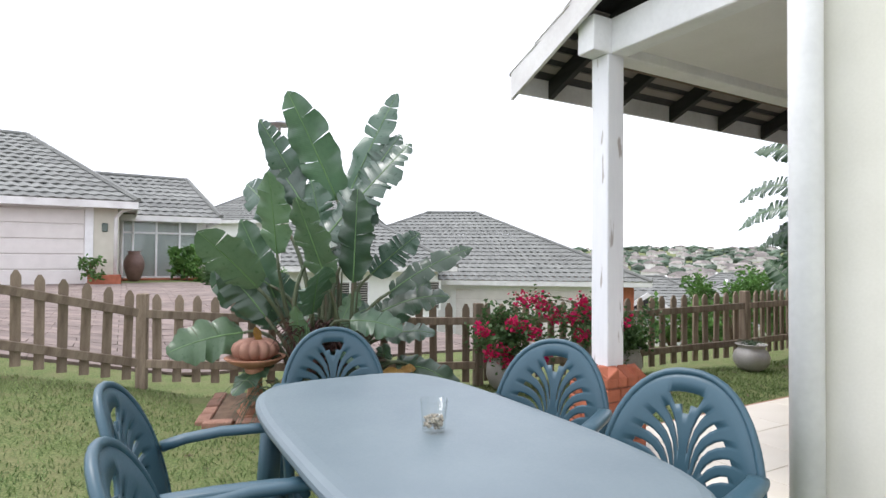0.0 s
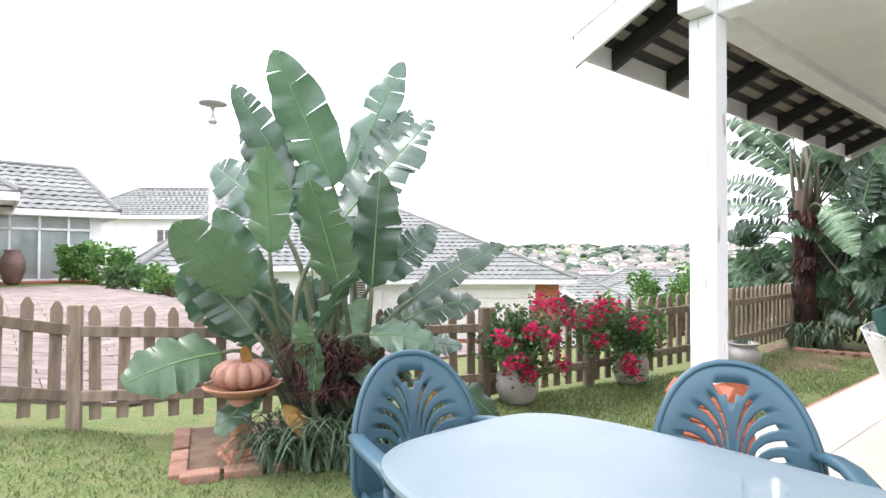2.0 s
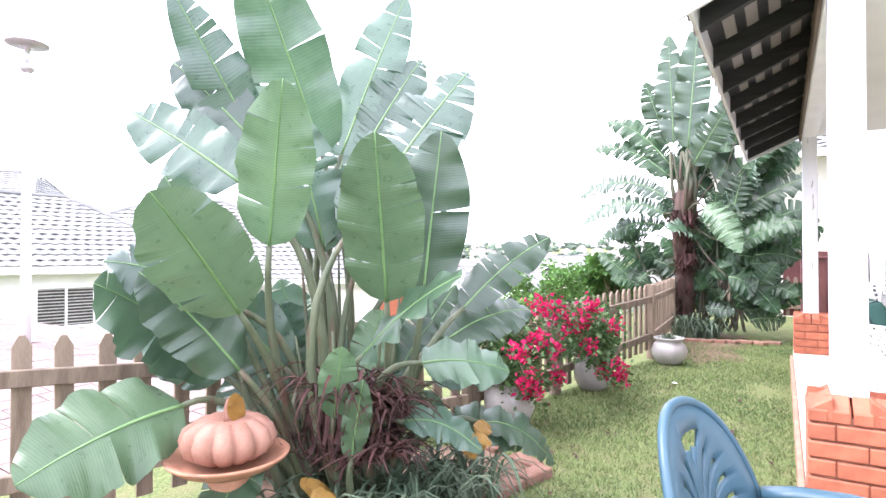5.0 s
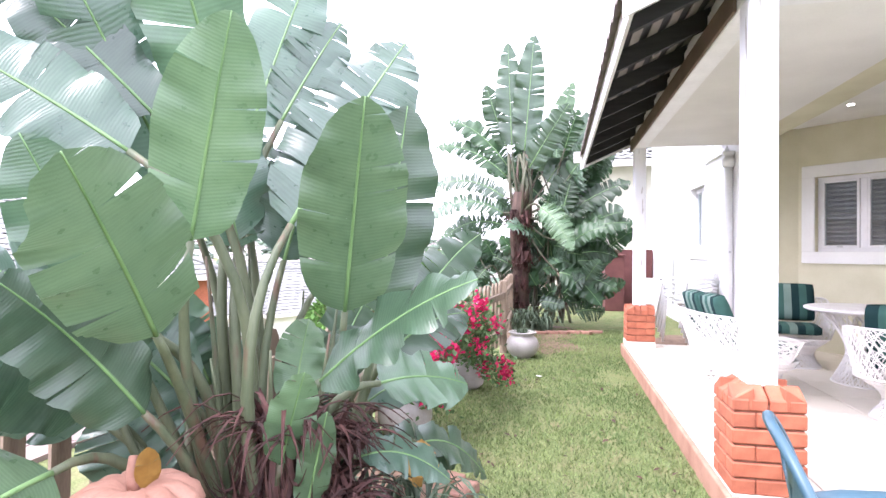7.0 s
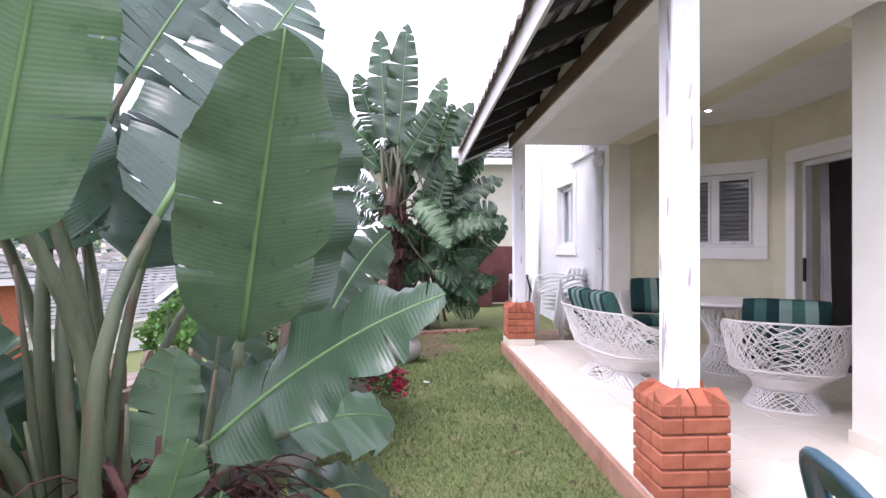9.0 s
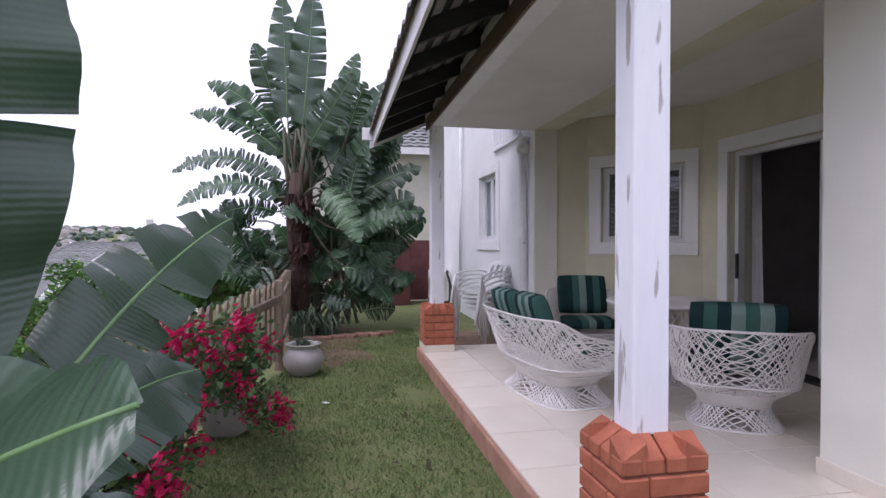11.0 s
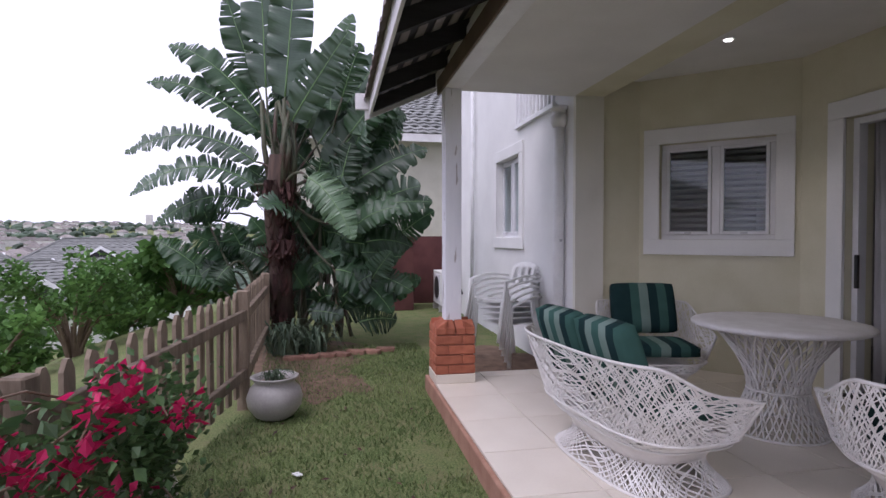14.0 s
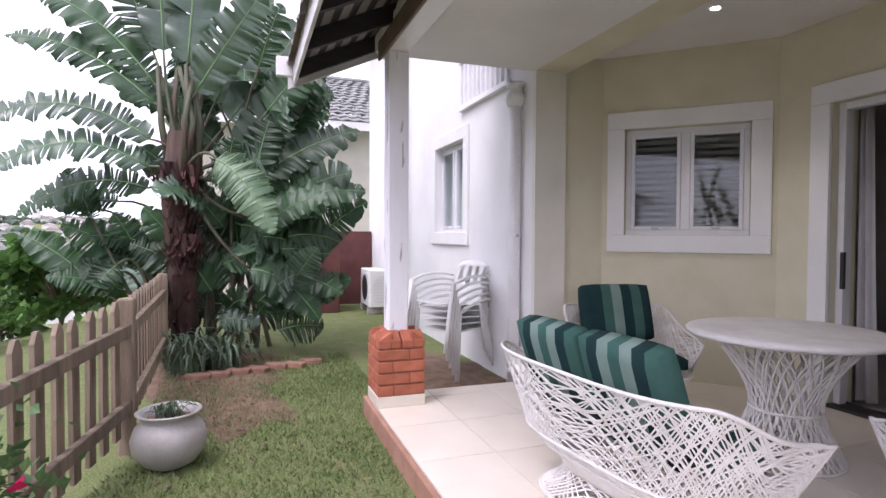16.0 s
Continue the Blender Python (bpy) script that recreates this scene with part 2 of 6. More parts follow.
M["blind"] = surf("wooden_blind_slat", (0.30, 0.27, 0.245), (0.42, 0.38, 0.35), 5, 0.5, 0.1, 60)
M["alu"] = surf("white_aluminium", (0.66, 0.66, 0.68), (0.74, 0.74, 0.76), 5, 0.4, 0.05, 60)
M["steel"] = surf("galvanised_steel", (0.35, 0.36, 0.37), (0.5, 0.5, 0.51), 8, 0.4, 0.1, 60, metal=0.8)
M["black"] = surf("black_plastic", (0.012, 0.012, 0.013), (0.03, 0.03, 0.03), 5, 0.5, 0.1, 60)
M["dark_metal"] = surf("grey_green_lamp_metal", (0.08, 0.11, 0.10), (0.14, 0.18, 0.16), 5, 0.5, 0.1, 60)
M["curtain"] = surf("pale_curtain", (0.55, 0.53, 0.54), (0.66, 0.64, 0.65), 4, 0.9, 0.2, 120)
M["glass"] = glass_mat("window_glass")
M["tumbler"] = glass_mat("tumbler_glass", (0.97, 0.98, 0.98))
M["pebble"] = surf("small_pebbles", (0.12, 0.09, 0.06), (0.5, 0.45, 0.36), 40, 0.8, 0.3, 90, per="island", vary=0.5)
M["paver"] = surf("pinkish_brick_paver", (0.15, 0.11, 0.098), (0.23, 0.178, 0.158), 5, 0.85, 0.35, 80, per="island", vary=0.18)
M["far_green"] = surf("far_foliage", (0.035, 0.06, 0.04), (0.085, 0.12, 0.08), 0.05, 0.9, 0.0, 0.6, per="island", vary=0.4)
M["far_wall"] = surf("far_house_wall", (0.6, 0.58, 0.55), (0.72, 0.7, 0.68), 0.3, 0.9, 0.0, 4, per="island", vary=0.2)
M["far_roof"] = surf("far_house_roof", (0.16, 0.14, 0.13), (0.26, 0.235, 0.22), 0.3, 0.9, 0.0, 4, per="island", vary=0.35)
M["lamp_glow"] = surf("lit_lamp", (0.9, 0.88, 0.8), (0.95, 0.92, 0.85), 3, 0.4, 0.0, 40)
_p = M["lamp_glow"].node_tree.nodes["Principled BSDF"]
_p.inputs["Emission Color"].default_value, _p.inputs["Emission Strength"].default_value = (1, 0.95, 0.85, 1), 6


def ground_mat():
    """Turf in the garden, soil where it is worn, paving tint and green valley farther out."""
    m, nt, n, l, p = node_mat("turf_ground")
    tc = n.new("ShaderNodeTexCoord")
    big, mid, fine = (n.new("ShaderNodeTexNoise") for _ in range(3))
    for nd, s, d in ((big, 0.9, 4), (mid, 5, 5), (fine, 70, 4)):
        nd.inputs["Scale"].default_value, nd.inputs["Detail"].default_value = s, d
        l.new(tc.outputs["Object"], nd.inputs["Vector"])
    r1 = n.new("ShaderNodeValToRGB")
    r1.color_ramp.elements[0].position, r1.color_ramp.elements[0].color = 0.30, (0.07, 0.108, 0.036, 1)
    r1.color_ramp.elements[1].position, r1.color_ramp.elements[1].color = 0.72, (0.22, 0.255, 0.108, 1)
    l.new(fine.outputs["Fac"], r1.inputs[0])
    r2 = n.new("ShaderNodeValToRGB")
    r2.color_ramp.elements[0].position, r2.color_ramp.elements[1].position = 0.42, 0.86
    l.new(mid.outputs["Fac"], r2.inputs[0])
    mx = n.new("ShaderNodeMix")
    mx.data_type = "RGBA"
    l.new(r2.outputs[0], mx.inputs[0])
    l.new(r1.outputs[0], mx.inputs[6])
    mx.inputs[7].default_value = (0.225, 0.205, 0.11, 1)
    l.new(mx.outputs[2], p.inputs["Base Color"])
    p.inputs["Roughness"].default_value = 0.95
    p.inputs["Specular IOR Level"].default_value = 0.1
    bp = n.new("ShaderNodeBump")
    bp.inputs["Strength"].default_value, bp.inputs["Distance"].default_value = 0.8, 0.02
    l.new(fine.outputs["Fac"], bp.inputs["Height"])
    l.new(bp.outputs[0], p.inputs["Normal"])
    return m


M["turf"] = ground_mat()


# ---- mesh helpers ----
def obj(name, bm, mat, parent=None, label="", smooth=False):
    me = bpy.data.meshes.new(name)
    bm.to_mesh(me)
    bm.free()
    for mm in (mat if isinstance(mat, (list, tuple)) else [mat]):
        me.materials.append(mm)
    if smooth:
        for f in me.polygons:
            f.use_smooth = True
    ob = new(name, me)
    if parent:
        ob.parent = parent
    if label:
        ob["label"] = label
    return ob


def part(name, bm, mat, parent, label="", smooth=False):
    return obj(name, bm, mat, parent, label, smooth)


def thing(name, label, category, m=None, group="", kind=""):
    e = new(name)
    e.empty_display_size = 0.1
    if m is not None:
        e.matrix_basis = m
    return tagged(e, label, category, group, kind)


def box(bm, x0, y0, z0, x1, y1, z1, bevel=0.0, m=None):
    mm = Matrix.Translation(((x0 + x1) / 2, (y0 + y1) / 2, (z0 + z1) / 2)) @ Matrix.Diagonal((x1 - x0, y1 - y0, z1 - z0, 1))
    if m is not None:
        mm = m @ mm
    g = bmesh.ops.create_cube(bm, size=1, matrix=mm)
    if bevel:
        es = {e for v in g["verts"] for e in v.link_edges}
        bmesh.ops.bevel(bm, geom=list(es), offset=bevel, segments=1, affect="EDGES")
    return bm


def boxes(*bs, bevel=0.0, m=None):
    bm = bmesh.new()
    for b in bs:
        box(bm, *b, bevel=bevel, m=m)
    return bm


def prism(bm, pts, z0, z1):
    """A plan outline drawn up from z0 to z1."""
    lo = [bm.verts.new((x, y, z0)) for x, y in pts]
    hi = [bm.verts.new((x, y, z1)) for x, y in pts]
    n = len(pts)
    fs = [bm.faces.new(hi), bm.faces.new(lo[::-1])]
    for i in range(n):
        fs.append(bm.faces.new((lo[i], lo[(i + 1) % n], hi[(i + 1) % n], hi[i])))
    bmesh.ops.recalc_face_normals(bm, faces=fs)
    return bm


def lathe(bm, prof, seg=32, m=None, wob=None):
    rings = []
    for r, z in prof:
        ring = []
        for i in range(seg):
            a = 2 * math.pi * i / seg
            k = wob(a, z) if wob else 1
            v = Vector((r * k * math.cos(a), r * k * math.sin(a), z))
            ring.append(bm.verts.new(m @ v if m is not None else v))
        rings.append(ring)
    for a, b in zip(rings, rings[1:]):
        for i in range(seg):
            bm.faces.new((a[i], a[(i + 1) % seg], b[(i + 1) % seg], b[i]))
    bm.faces.new(rings[0][::-1])
    bm.faces.new(rings[-1])
    return bm


def tube(bm, pts, r, seg=6, r2=None):
    """A round strand along pts, tapering from r to r2."""
    pts = [Vector(p) for p in pts]
    r2 = r if r2 is None else r2
    rings = []
    side = None
    for i, p in enumerate(pts):
        d = (pts[min(i + 1, len(pts) - 1)] - pts[max(i - 1, 0)]).normalized()
        if side is None:
            side = d.cross(Vector((0, 0, 1)) if abs(d.z) < 0.9 else Vector((1, 0, 0))).normalized()
        side = (side - d * side.dot(d)).normalized()
        up = d.cross(side)
        rr = r + (r2 - r) * i / max(1, len(pts) - 1)
        rings.append([bm.verts.new(p + side * (rr * math.cos(2 * math.pi * k / seg)) + up * (rr * math.sin(2 * math.pi * k / seg))) for k in range(seg)])
    for a, b in zip(rings, rings[1:]):
        for k in range(seg):
            bm.faces.new((a[k], a[(k + 1) % seg], b[(k + 1) % seg], b[k]))
    bm.faces.new(rings[0][::-1])
    bm.faces.new(rings[-1])
    return bm


def bez(a, b, c, n=8):
    a, b, c = Vector(a), Vector(b), Vector(c)
    return [a * (1 - t) ** 2 + b * (2 * t * (1 - t)) + c * t * t for t in (i / n for i in range(n + 1))]


def smoothstep(a, b, v):
    t = min(1, max(0, (v - a) / (b - a)))
    return t * t * (3 - 2 * t)

# ---- the ground: one sheet, level in the garden, falling to the valley in the east, rising to the far hills ----
FENCE = [(-4.5, 5.55), (-1.5, 5.68), (0.03, 5.66), (1.55, 5.24), (3.05, 4.72), (4.3, 4.5), (6.6, 4.10), (8.75, 4.19), (10.7, 4.5), (12.95, 4.6)]


def fence_y(x):
    for (x0, y0), (x1, y1) in zip(FENCE, FENCE[1:]):
        if x0 <= x <= x1:
            return y0 + (y1 - y0) * (x - x0) / (x1 - x0)
    return FENCE[0][1] if x < FENCE[0][0] else FENCE[-1][1]


def ground_z(x, y):
    out = y - fence_y(x)
    z = 0.0
    bank = 0.22 * min(3.2, max(0.0, 0.5 - x)) * smoothstep(2.4, 5.6, y)
    if out <= 0:
        z = bank
    if out > 0:
        up = bank + (0.5 - bank) * smoothstep(0, 8, out)
        down = -3.0 * smoothstep(0.3, 10, out)
        z = up + (down - up) * smoothstep(1.5, 12, x)
    if x > 13.2:
        z = min(z, 0) - 0.16 * (min(x, 16) - 13.2)
    d = math.hypot(x, y)
    if x > 13 or y > 12:
        e = smoothstep(0, 20, max(x - 13, 0) + max(y - 24, 0) * (1 if x > 6 else 0))
        z += e * (-9.0 * smoothstep(20, 130, d) + 33.0 * smoothstep(260, 900, d) * (0.85 + 0.3 * noise.noise((x / 300, y / 300, 3))))
    return z


def build_ground():
    near = [i * 0.5 for i in range(-16, 61)]
    far = [33, 37, 42, 48, 56, 66, 80, 100, 130, 165, 200, 250, 300, 360, 430, 520, 620, 740, 900, 1150, 1500, 2200, 3200]
    xs = [-v for v in far[::-1]] + [-26, -20, -15, -11] + near + far
    bm = bmesh.new()
    grid = [[bm.verts.new((x, y, ground_z(x, y))) for y in xs] for x in xs]
    for i in range(len(xs) - 1):
        for j in range(len(xs) - 1):
            bm.faces.new((grid[i][j], grid[i + 1][j], grid[i + 1][j + 1], grid[i][j + 1]))
    return tagged(obj("ground", bm, M["turf"], smooth=True), "short patchy lawn running out to a green valley", "ground", kind="structure")


build_ground()



def patch(name, cx, cy, rx, ry, label, seed):
    """A worn patch of bare soil with a ragged outline, a hair above the turf."""
    bm = bmesh.new()
    rnd = random.Random(seed)
    c = bm.verts.new((cx, cy, 0.012))
    ring = []
    for i in range(40):
        a = 2 * math.pi * i / 40
        k = 0.75 + 0.3 * noise.noise((math.cos(a) * 1.7 + seed, math.sin(a) * 1.7, 0)) + rnd.uniform(-0.07, 0.07)
        ring.append(bm.verts.new((cx + rx * k * math.cos(a), cy + ry * k * math.sin(a), 0.004)))
    for i in range(40):
        bm.faces.new((c, ring[i], ring[(i + 1) % 40]))
    return tagged(obj(name, bm, M["soil"]), label, "soil", kind="structure")


patch("soil_by_wall", 7.75, 1.75, 1.0, 0.75, "bare brown soil under the stacked chairs", 2)
patch("soil_under_clump", 8.5, 3.75, 1.0, 1.0, "bare brown soil round the tall clump", 7)
patch("soil_by_pot", 7.3, 3.5, 0.8, 0.5, "thin worn brown turf by the fence", 9)

# ---- the house: walls, slab, ceiling ----
SLAB_Z = 0.133
CEIL = 2.63


def wall(name, pts, z0, z1, mat, label="plain painted plaster wall"):
    bm = bmesh.new()
    prism(bm, pts, z0, z1)
    return tagged(obj(name, bm, mat), label, "wall", kind="structure")


def wall_with_hole(name, a, b, thick, z0, z1, hole, mat, label):
    """A wall from a to b (plan), its outer face on that line and its body to the left of it; hole = (s0, s1, h0, h1) along it."""
    a, b = Vector((*a, 0)), Vector((*b, 0))
    d = (b - a).normalized()
    L = (b - a).length
    m = Matrix.Translation(a) @ Matrix(((d.x, -d.y, 0, 0), (d.y, d.x, 0, 0), (0, 0, 1, 0), (0, 0, 0, 1)))
    s0, s1, h0, h1 = hole
    bm = bmesh.new()
    for q in ((0, 0, z0, s0, thick, z1), (s1, 0, z0, L, thick, z1), (s0, 0, h1, s1, thick, z1)) + (((s0, 0, z0, s1, thick, h0),) if h0 > z0 + 0.01 else ()):
        box(bm, *q, m=m)
    return tagged(obj(name, bm, mat), label, "wall", kind="structure"), m


TOP = 5.2
wall("wall_west_wing", [(2.165, -6), (3.08, -6), (3.08, 1.10), (2.165, 1.10)], 0, TOP, M["plaster"], "cream plastered end wall of the house beside the patio")
wall("wall_patio_side", [(6.95, 0.56), (7.2, 0.56), (7.2, 0.95), (6.95, 0.95)], 0, TOP, M["plaster_olive"], "olive cream plastered wall beside the patio window")
bay_wall, BAY = wall_with_hole("wall_bay", (6.04, -0.36), (6.95, 0.56), -0.25, 0, 2.9, (0.18, 1.11, 1.31, 2.19), M["plaster_olive"], "olive cream plastered wall round the patio window")
door_wall, DOORW = wall_with_hole("wall_door", (3.08, -0.36), (6.04, -0.36), -0.25, 0, 2.9, (0.55, 2.55, SLAB_Z, 2.22), M["plaster_olive"], "olive cream plastered wall round the sliding door")
north_wall, NORTHW = wall_with_hole("wall_north", (6.95, 1.23), (13.2, 1.23), -0.28, 0, TOP, (1.51, 2.45, 1.33, 2.33), M["plaster_white"], "white plastered two-storey house wall")
wall("wall_far_end", [(13.2, -6), (13.45, -6), (13.45, 1.23), (13.2, 1.23)], 0, TOP, M["plaster_white"])
wall("wall_back", [(2.1, -6.2), (13.45, -6.2), (13.45, -6), (2.1, -6)], 0, TOP, M["plaster"])
wall("wall_over_patio", [(3.08, 0.95), (6.95, 0.95), (6.95, 1.23), (3.08, 1.23)], CEIL, TOP, M["plaster_olive"], "olive cream painted lintel and wall over the patio")
# the room behind the sliding door
wall("wall_room_back", [(3.08, -4.2), (7.4, -4.2), (7.4, -4.0), (3.08, -4.0)], 0, 2.9, M["dark_room"])
wall("wall_room_side", [(7.2, -4), (7.4, -4), (7.4, 0.56), (7.2, 0.56)], 0, 2.9, M["dark_room"])
tagged(obj("floor", boxes((3.08, -4, 0.02, 7.2, -0.4, SLAB_Z - 0.004)), M["dark_room"]), "dark floor of the room behind the sliding door", "floor", kind="structure")

# ceilings
tagged(obj("ceiling", boxes((2.61, 1.23, CEIL, 6.95, 2.40, CEIL + 0.03)), M["ceiling"]), "flat white patio ceiling board", "ceiling", kind="structure")
tagged(obj("ceiling_recess", boxes((3.0, -4.1, 2.80, 7.3, 0.96, 2.84)), M["ceiling"]), "flat white ceiling of the patio recess", "ceiling", kind="structure")

# patio slab
slab = tagged(obj("patio_slab", boxes((2.33, 1.08, -0.1, 6.86, 2.60, SLAB_Z - 0.014), (3.08, -0.36, -0.1, 6.95, 1.08, SLAB_Z - 0.014)), M["grout"]), "raised patio slab tiled in cream with a red-brown edge", "patio", kind="structure")
part("edge", boxes((2.33, 2.60, -0.1, 6.86, 2.632, SLAB_Z - 0.004), (2.30, 1.08, -0.1, 2.33, 2.632, SLAB_Z - 0.004), (6.86, 1.25, -0.1, 6.885, 2.632, SLAB_Z - 0.004), bevel=0.006), M["slab_edge"], slab, "worn red-brown painted slab edge")

# ---- patio: pedestals, columns, beams ----
def brick_mesh(L, W, H, name="brick"):
    bm = boxes((0, 0, 0, L, W, H), bevel=0.006)
    me = bpy.data.meshes.new(name)
    bm.to_mesh(me)
    bm.free()
    me.materials.append(M["brick"])
    return me


BRICK_PARTS = []


def pedestal(cx, cy, plinth):
    """A square brick pedestal, pinwheel courses, a splayed brick collar round the post."""
    h = 0.165
    e = thing("brick_pedestal", "red face-brick pedestal with a splayed top under a white post", "pedestal", pose(cx, cy, SLAB_Z), "patio pedestals")
    z0 = 0.075 if plinth else 0.0
    top = 0.40
    part("core", boxes((-h + 0.012, -h + 0.012, z0, h - 0.012, h - 0.012, top + 0.03)), M["mortar"], e)
    if plinth:
        part("plinth", boxes((-h - 0.002, -h - 0.002, 0, h + 0.002, h + 0.002, 0.075), bevel=0.004), M["slab_tile"], e, "cream plinth block")
    BRICK_PARTS.append((e, h, z0, top))
    return e


def pedestal_bricks():
    stretcher = brick_mesh(0.222, 0.105, 0.073)
    collar = bpy.data.meshes.new("brick")
    bm = bmesh.new()
    vs = [bm.verts.new(c) for c in ((-0.037, -0.165, 0), (0.037, -0.165, 0), (0.037, -0.06, 0), (-0.037, -0.06, 0), (-0.037, -0.165, 0.055), (0.037, -0.165, 0.055), (0.037, -0.07, 0.115), (-0.037, -0.07, 0.115))]
    for f in ((0, 3, 2, 1), (4, 5, 6, 7), (0, 1, 5, 4), (1, 2, 6, 5), (2, 3, 7, 6), (3, 0, 4, 7)):
        bm.faces.new([vs[i] for i in f])
    bmesh.ops.bevel(bm, geom=list(bm.edges), offset=0.006, segments=1, affect="EDGES")
    bm.to_mesh(collar)
    bm.free()
    collar.materials.append(M["brick"])
    rnd = random.Random(5)
    for e, h, z0, top in BRICK_PARTS:
        n = max(1, round((top - z0) / 0.083))
        step = (top - z0) / n
        for c in range(n):
            for k in range(4):
                b = new("brick", stretcher)
                b.parent = e
                a = 90 * k
                off = pose(0, 0, z0 + c * step + rnd.uniform(0, 0.002), 0, 0, a) @ (pose(-h, -h, 0) if c % 2 else pose(h - 0.222, -h, 0))
                b.matrix_basis = off @ Matrix.Diagonal((1, 1, (step - 0.010) / 0.073, 1))
        for k in range(4):
            for j in range(4):
                b = new("brick", collar)
                b.parent = e
                b.matrix_basis = pose(0, 0, top, 0, 0, 90 * k) @ pose(-0.124 + 0.0827 * j, rnd.uniform(-0.002, 0.002), 0, 0, 0, 0)


PX, PY = (2.515, 6.695), 2.435
pedestal(PX[0], PY, False)
pedestal(PX[1], PY, True)


def post(cx, cy):
    e = thing("patio_post", "square white-painted timber post, paint peeling", "post", pose(cx, cy, SLAB_Z + 0.5), "patio posts")
    zt = 2.563 - SLAB_Z - 0.5
    part("shaft", boxes((-0.07, -0.07, 0, 0.07, 0.07, zt), bevel=0.006), M["col_paint"], e, "square white timber shaft with flaking paint")


for cx in PX:
    post(cx, PY)

beam = thing("patio_beam", "white timber beam carried by the patio posts", "beam", pose(0, 0, 2.565))
part("front_beam", boxes((2.325, PY - 0.07, 0, 6.86, PY + 0.07, 0.22), bevel=0.006), M["white_paint"], beam)
part("outer_board", boxes((2.62, PY + 0.072, -0.004, 6.88, PY + 0.092, 0.13), bevel=0.003), M["beam_brown"], beam, "brown weathered board on the beam")
part("side_beam", boxes((2.47, 1.15, 0.0, 2.605, PY - 0.07, 0.22), bevel=0.006), M["white_paint"], beam)

# ---- patio roof ----
EAVE_Y, EAVE_Z, PITCH = 3.06, 2.60, math.tan(radians(24))


def roof_z(y):
    return EAVE_Z + (EAVE_Y - y) * PITCH


RX0, RX1 = 2.29, 7.42
roof = thing("patio_roof", "tiled lean-to roof with dark rafters and white fascia", "roof", pose(0, 0, 0), kind="structure")
bm = bmesh.new()
for s in ((RX0, RX1),):
    vs = []
    for x in s:
        for y, up in ((EAVE_Y + 0.02, 0.0), (1.15, 0.0), (1.15, 0.02), (EAVE_Y + 0.02, 0.02)):
            vs.append(bm.verts.new((x, y, roof_z(y) + up)))
    for f in ((0, 1, 2, 3), (7, 6, 5, 4), (0, 4, 5, 1), (2, 6, 7, 3), (1, 5, 6, 2), (3, 7, 4, 0)):
        bm.faces.new([vs[i] for i in f])
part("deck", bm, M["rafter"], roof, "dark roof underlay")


def sloped_board(bm, x0, x1, y0, y1, lo, hi):
    """A board that follows the pitch; lo and hi are heights over the roof line."""
    vs = [bm.verts.new((x, y, roof_z(y) + u)) for x in (x0, x1) for y in (y0, y1) for u in (lo, hi)]
    for f in ((0, 1, 3, 2), (4, 6, 7, 5), (0, 4, 5, 1), (2, 3, 7, 6), (0, 2, 6, 4), (1, 5, 7, 3)):
        bm.faces.new([vs[i] for i in f])
    return bm


x = 2.58
while x < RX1 - 0.1:
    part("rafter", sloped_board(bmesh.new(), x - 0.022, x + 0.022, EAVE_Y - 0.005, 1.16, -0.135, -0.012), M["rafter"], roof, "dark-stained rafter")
    x += 0.66
for i in range(5):
    y = 2.98 - 0.115 * i
    part("batten", sloped_board(bmesh.new(), RX0 + 0.03, RX1 - 0.03, y, y - 0.06, -0.011, -0.001), M["far_roof"], roof, "pale tile underside between battens")
x = 2.60
while x < RX1 - 0.7:
    part("infill", boxes((x + 0.005, PY - 0.02, 2.70, x + 0.615, PY + 0.05, 2.83)), M["fascia"], roof, "pale infill board between rafters")
    x += 0.66
part("fascia", boxes((RX0, EAVE_Y, 2.47, RX1, EAVE_Y + 0.022, 2.64), bevel=0.003), M["fascia"], roof, "white eave board")
part("barge_board", sloped_board(bmesh.new(), RX0 - 0.025, RX0, EAVE_Y + 0.06, 1.15, -0.14, 0.06), M["fascia"], roof, "white barge board")
part("barge_board", sloped_board(bmesh.new(), RX1, RX1 + 0.025, EAVE_Y + 0.06, 1.15, -0.14, 0.06), M["fascia"], roof, "white barge board")
part("gutter_end", boxes((RX1 - 0.02, EAVE_Y + 0.022, 2.53, RX1 + 0.03, EAVE_Y + 0.15, 2.68), bevel=0.005), M["fascia"], roof, "white box end of the eave")
# roof tiles in wavy rows
bm = bmesh.new()
cols = 86
for r in range(7):
    y0, y1 = EAVE_Y + 0.07 - r * 0.29, EAVE_Y + 0.07 - (r + 1) * 0.29 - 0.04
    prev = None
    for c in range(cols * 4 + 1):
        x = RX0 - 0.03 + (RX1 - RX0 + 0.06) * c / (cols * 4)
        w = 0.018 * math.sin(2 * math.pi * c / 16)
        q = [bm.verts.new((x, y0, roof_z(y0) + 0.055 + w)), bm.verts.new((x, y1, roof_z(y1) + 0.03 + w)), bm.verts.new((x, y0, roof_z(y0) + 0.03 + w))]
        if prev:
            bm.faces.new((prev[0], q[0], q[1], prev[1]))
            bm.faces.new((prev[2], q[2], q[0], prev[0]))
        prev = q
tiles = part("roof_tiles", bm, M["tile_own"], roof, "wavy brown-grey roof tiles")
tagged(tiles, kind="stuff")

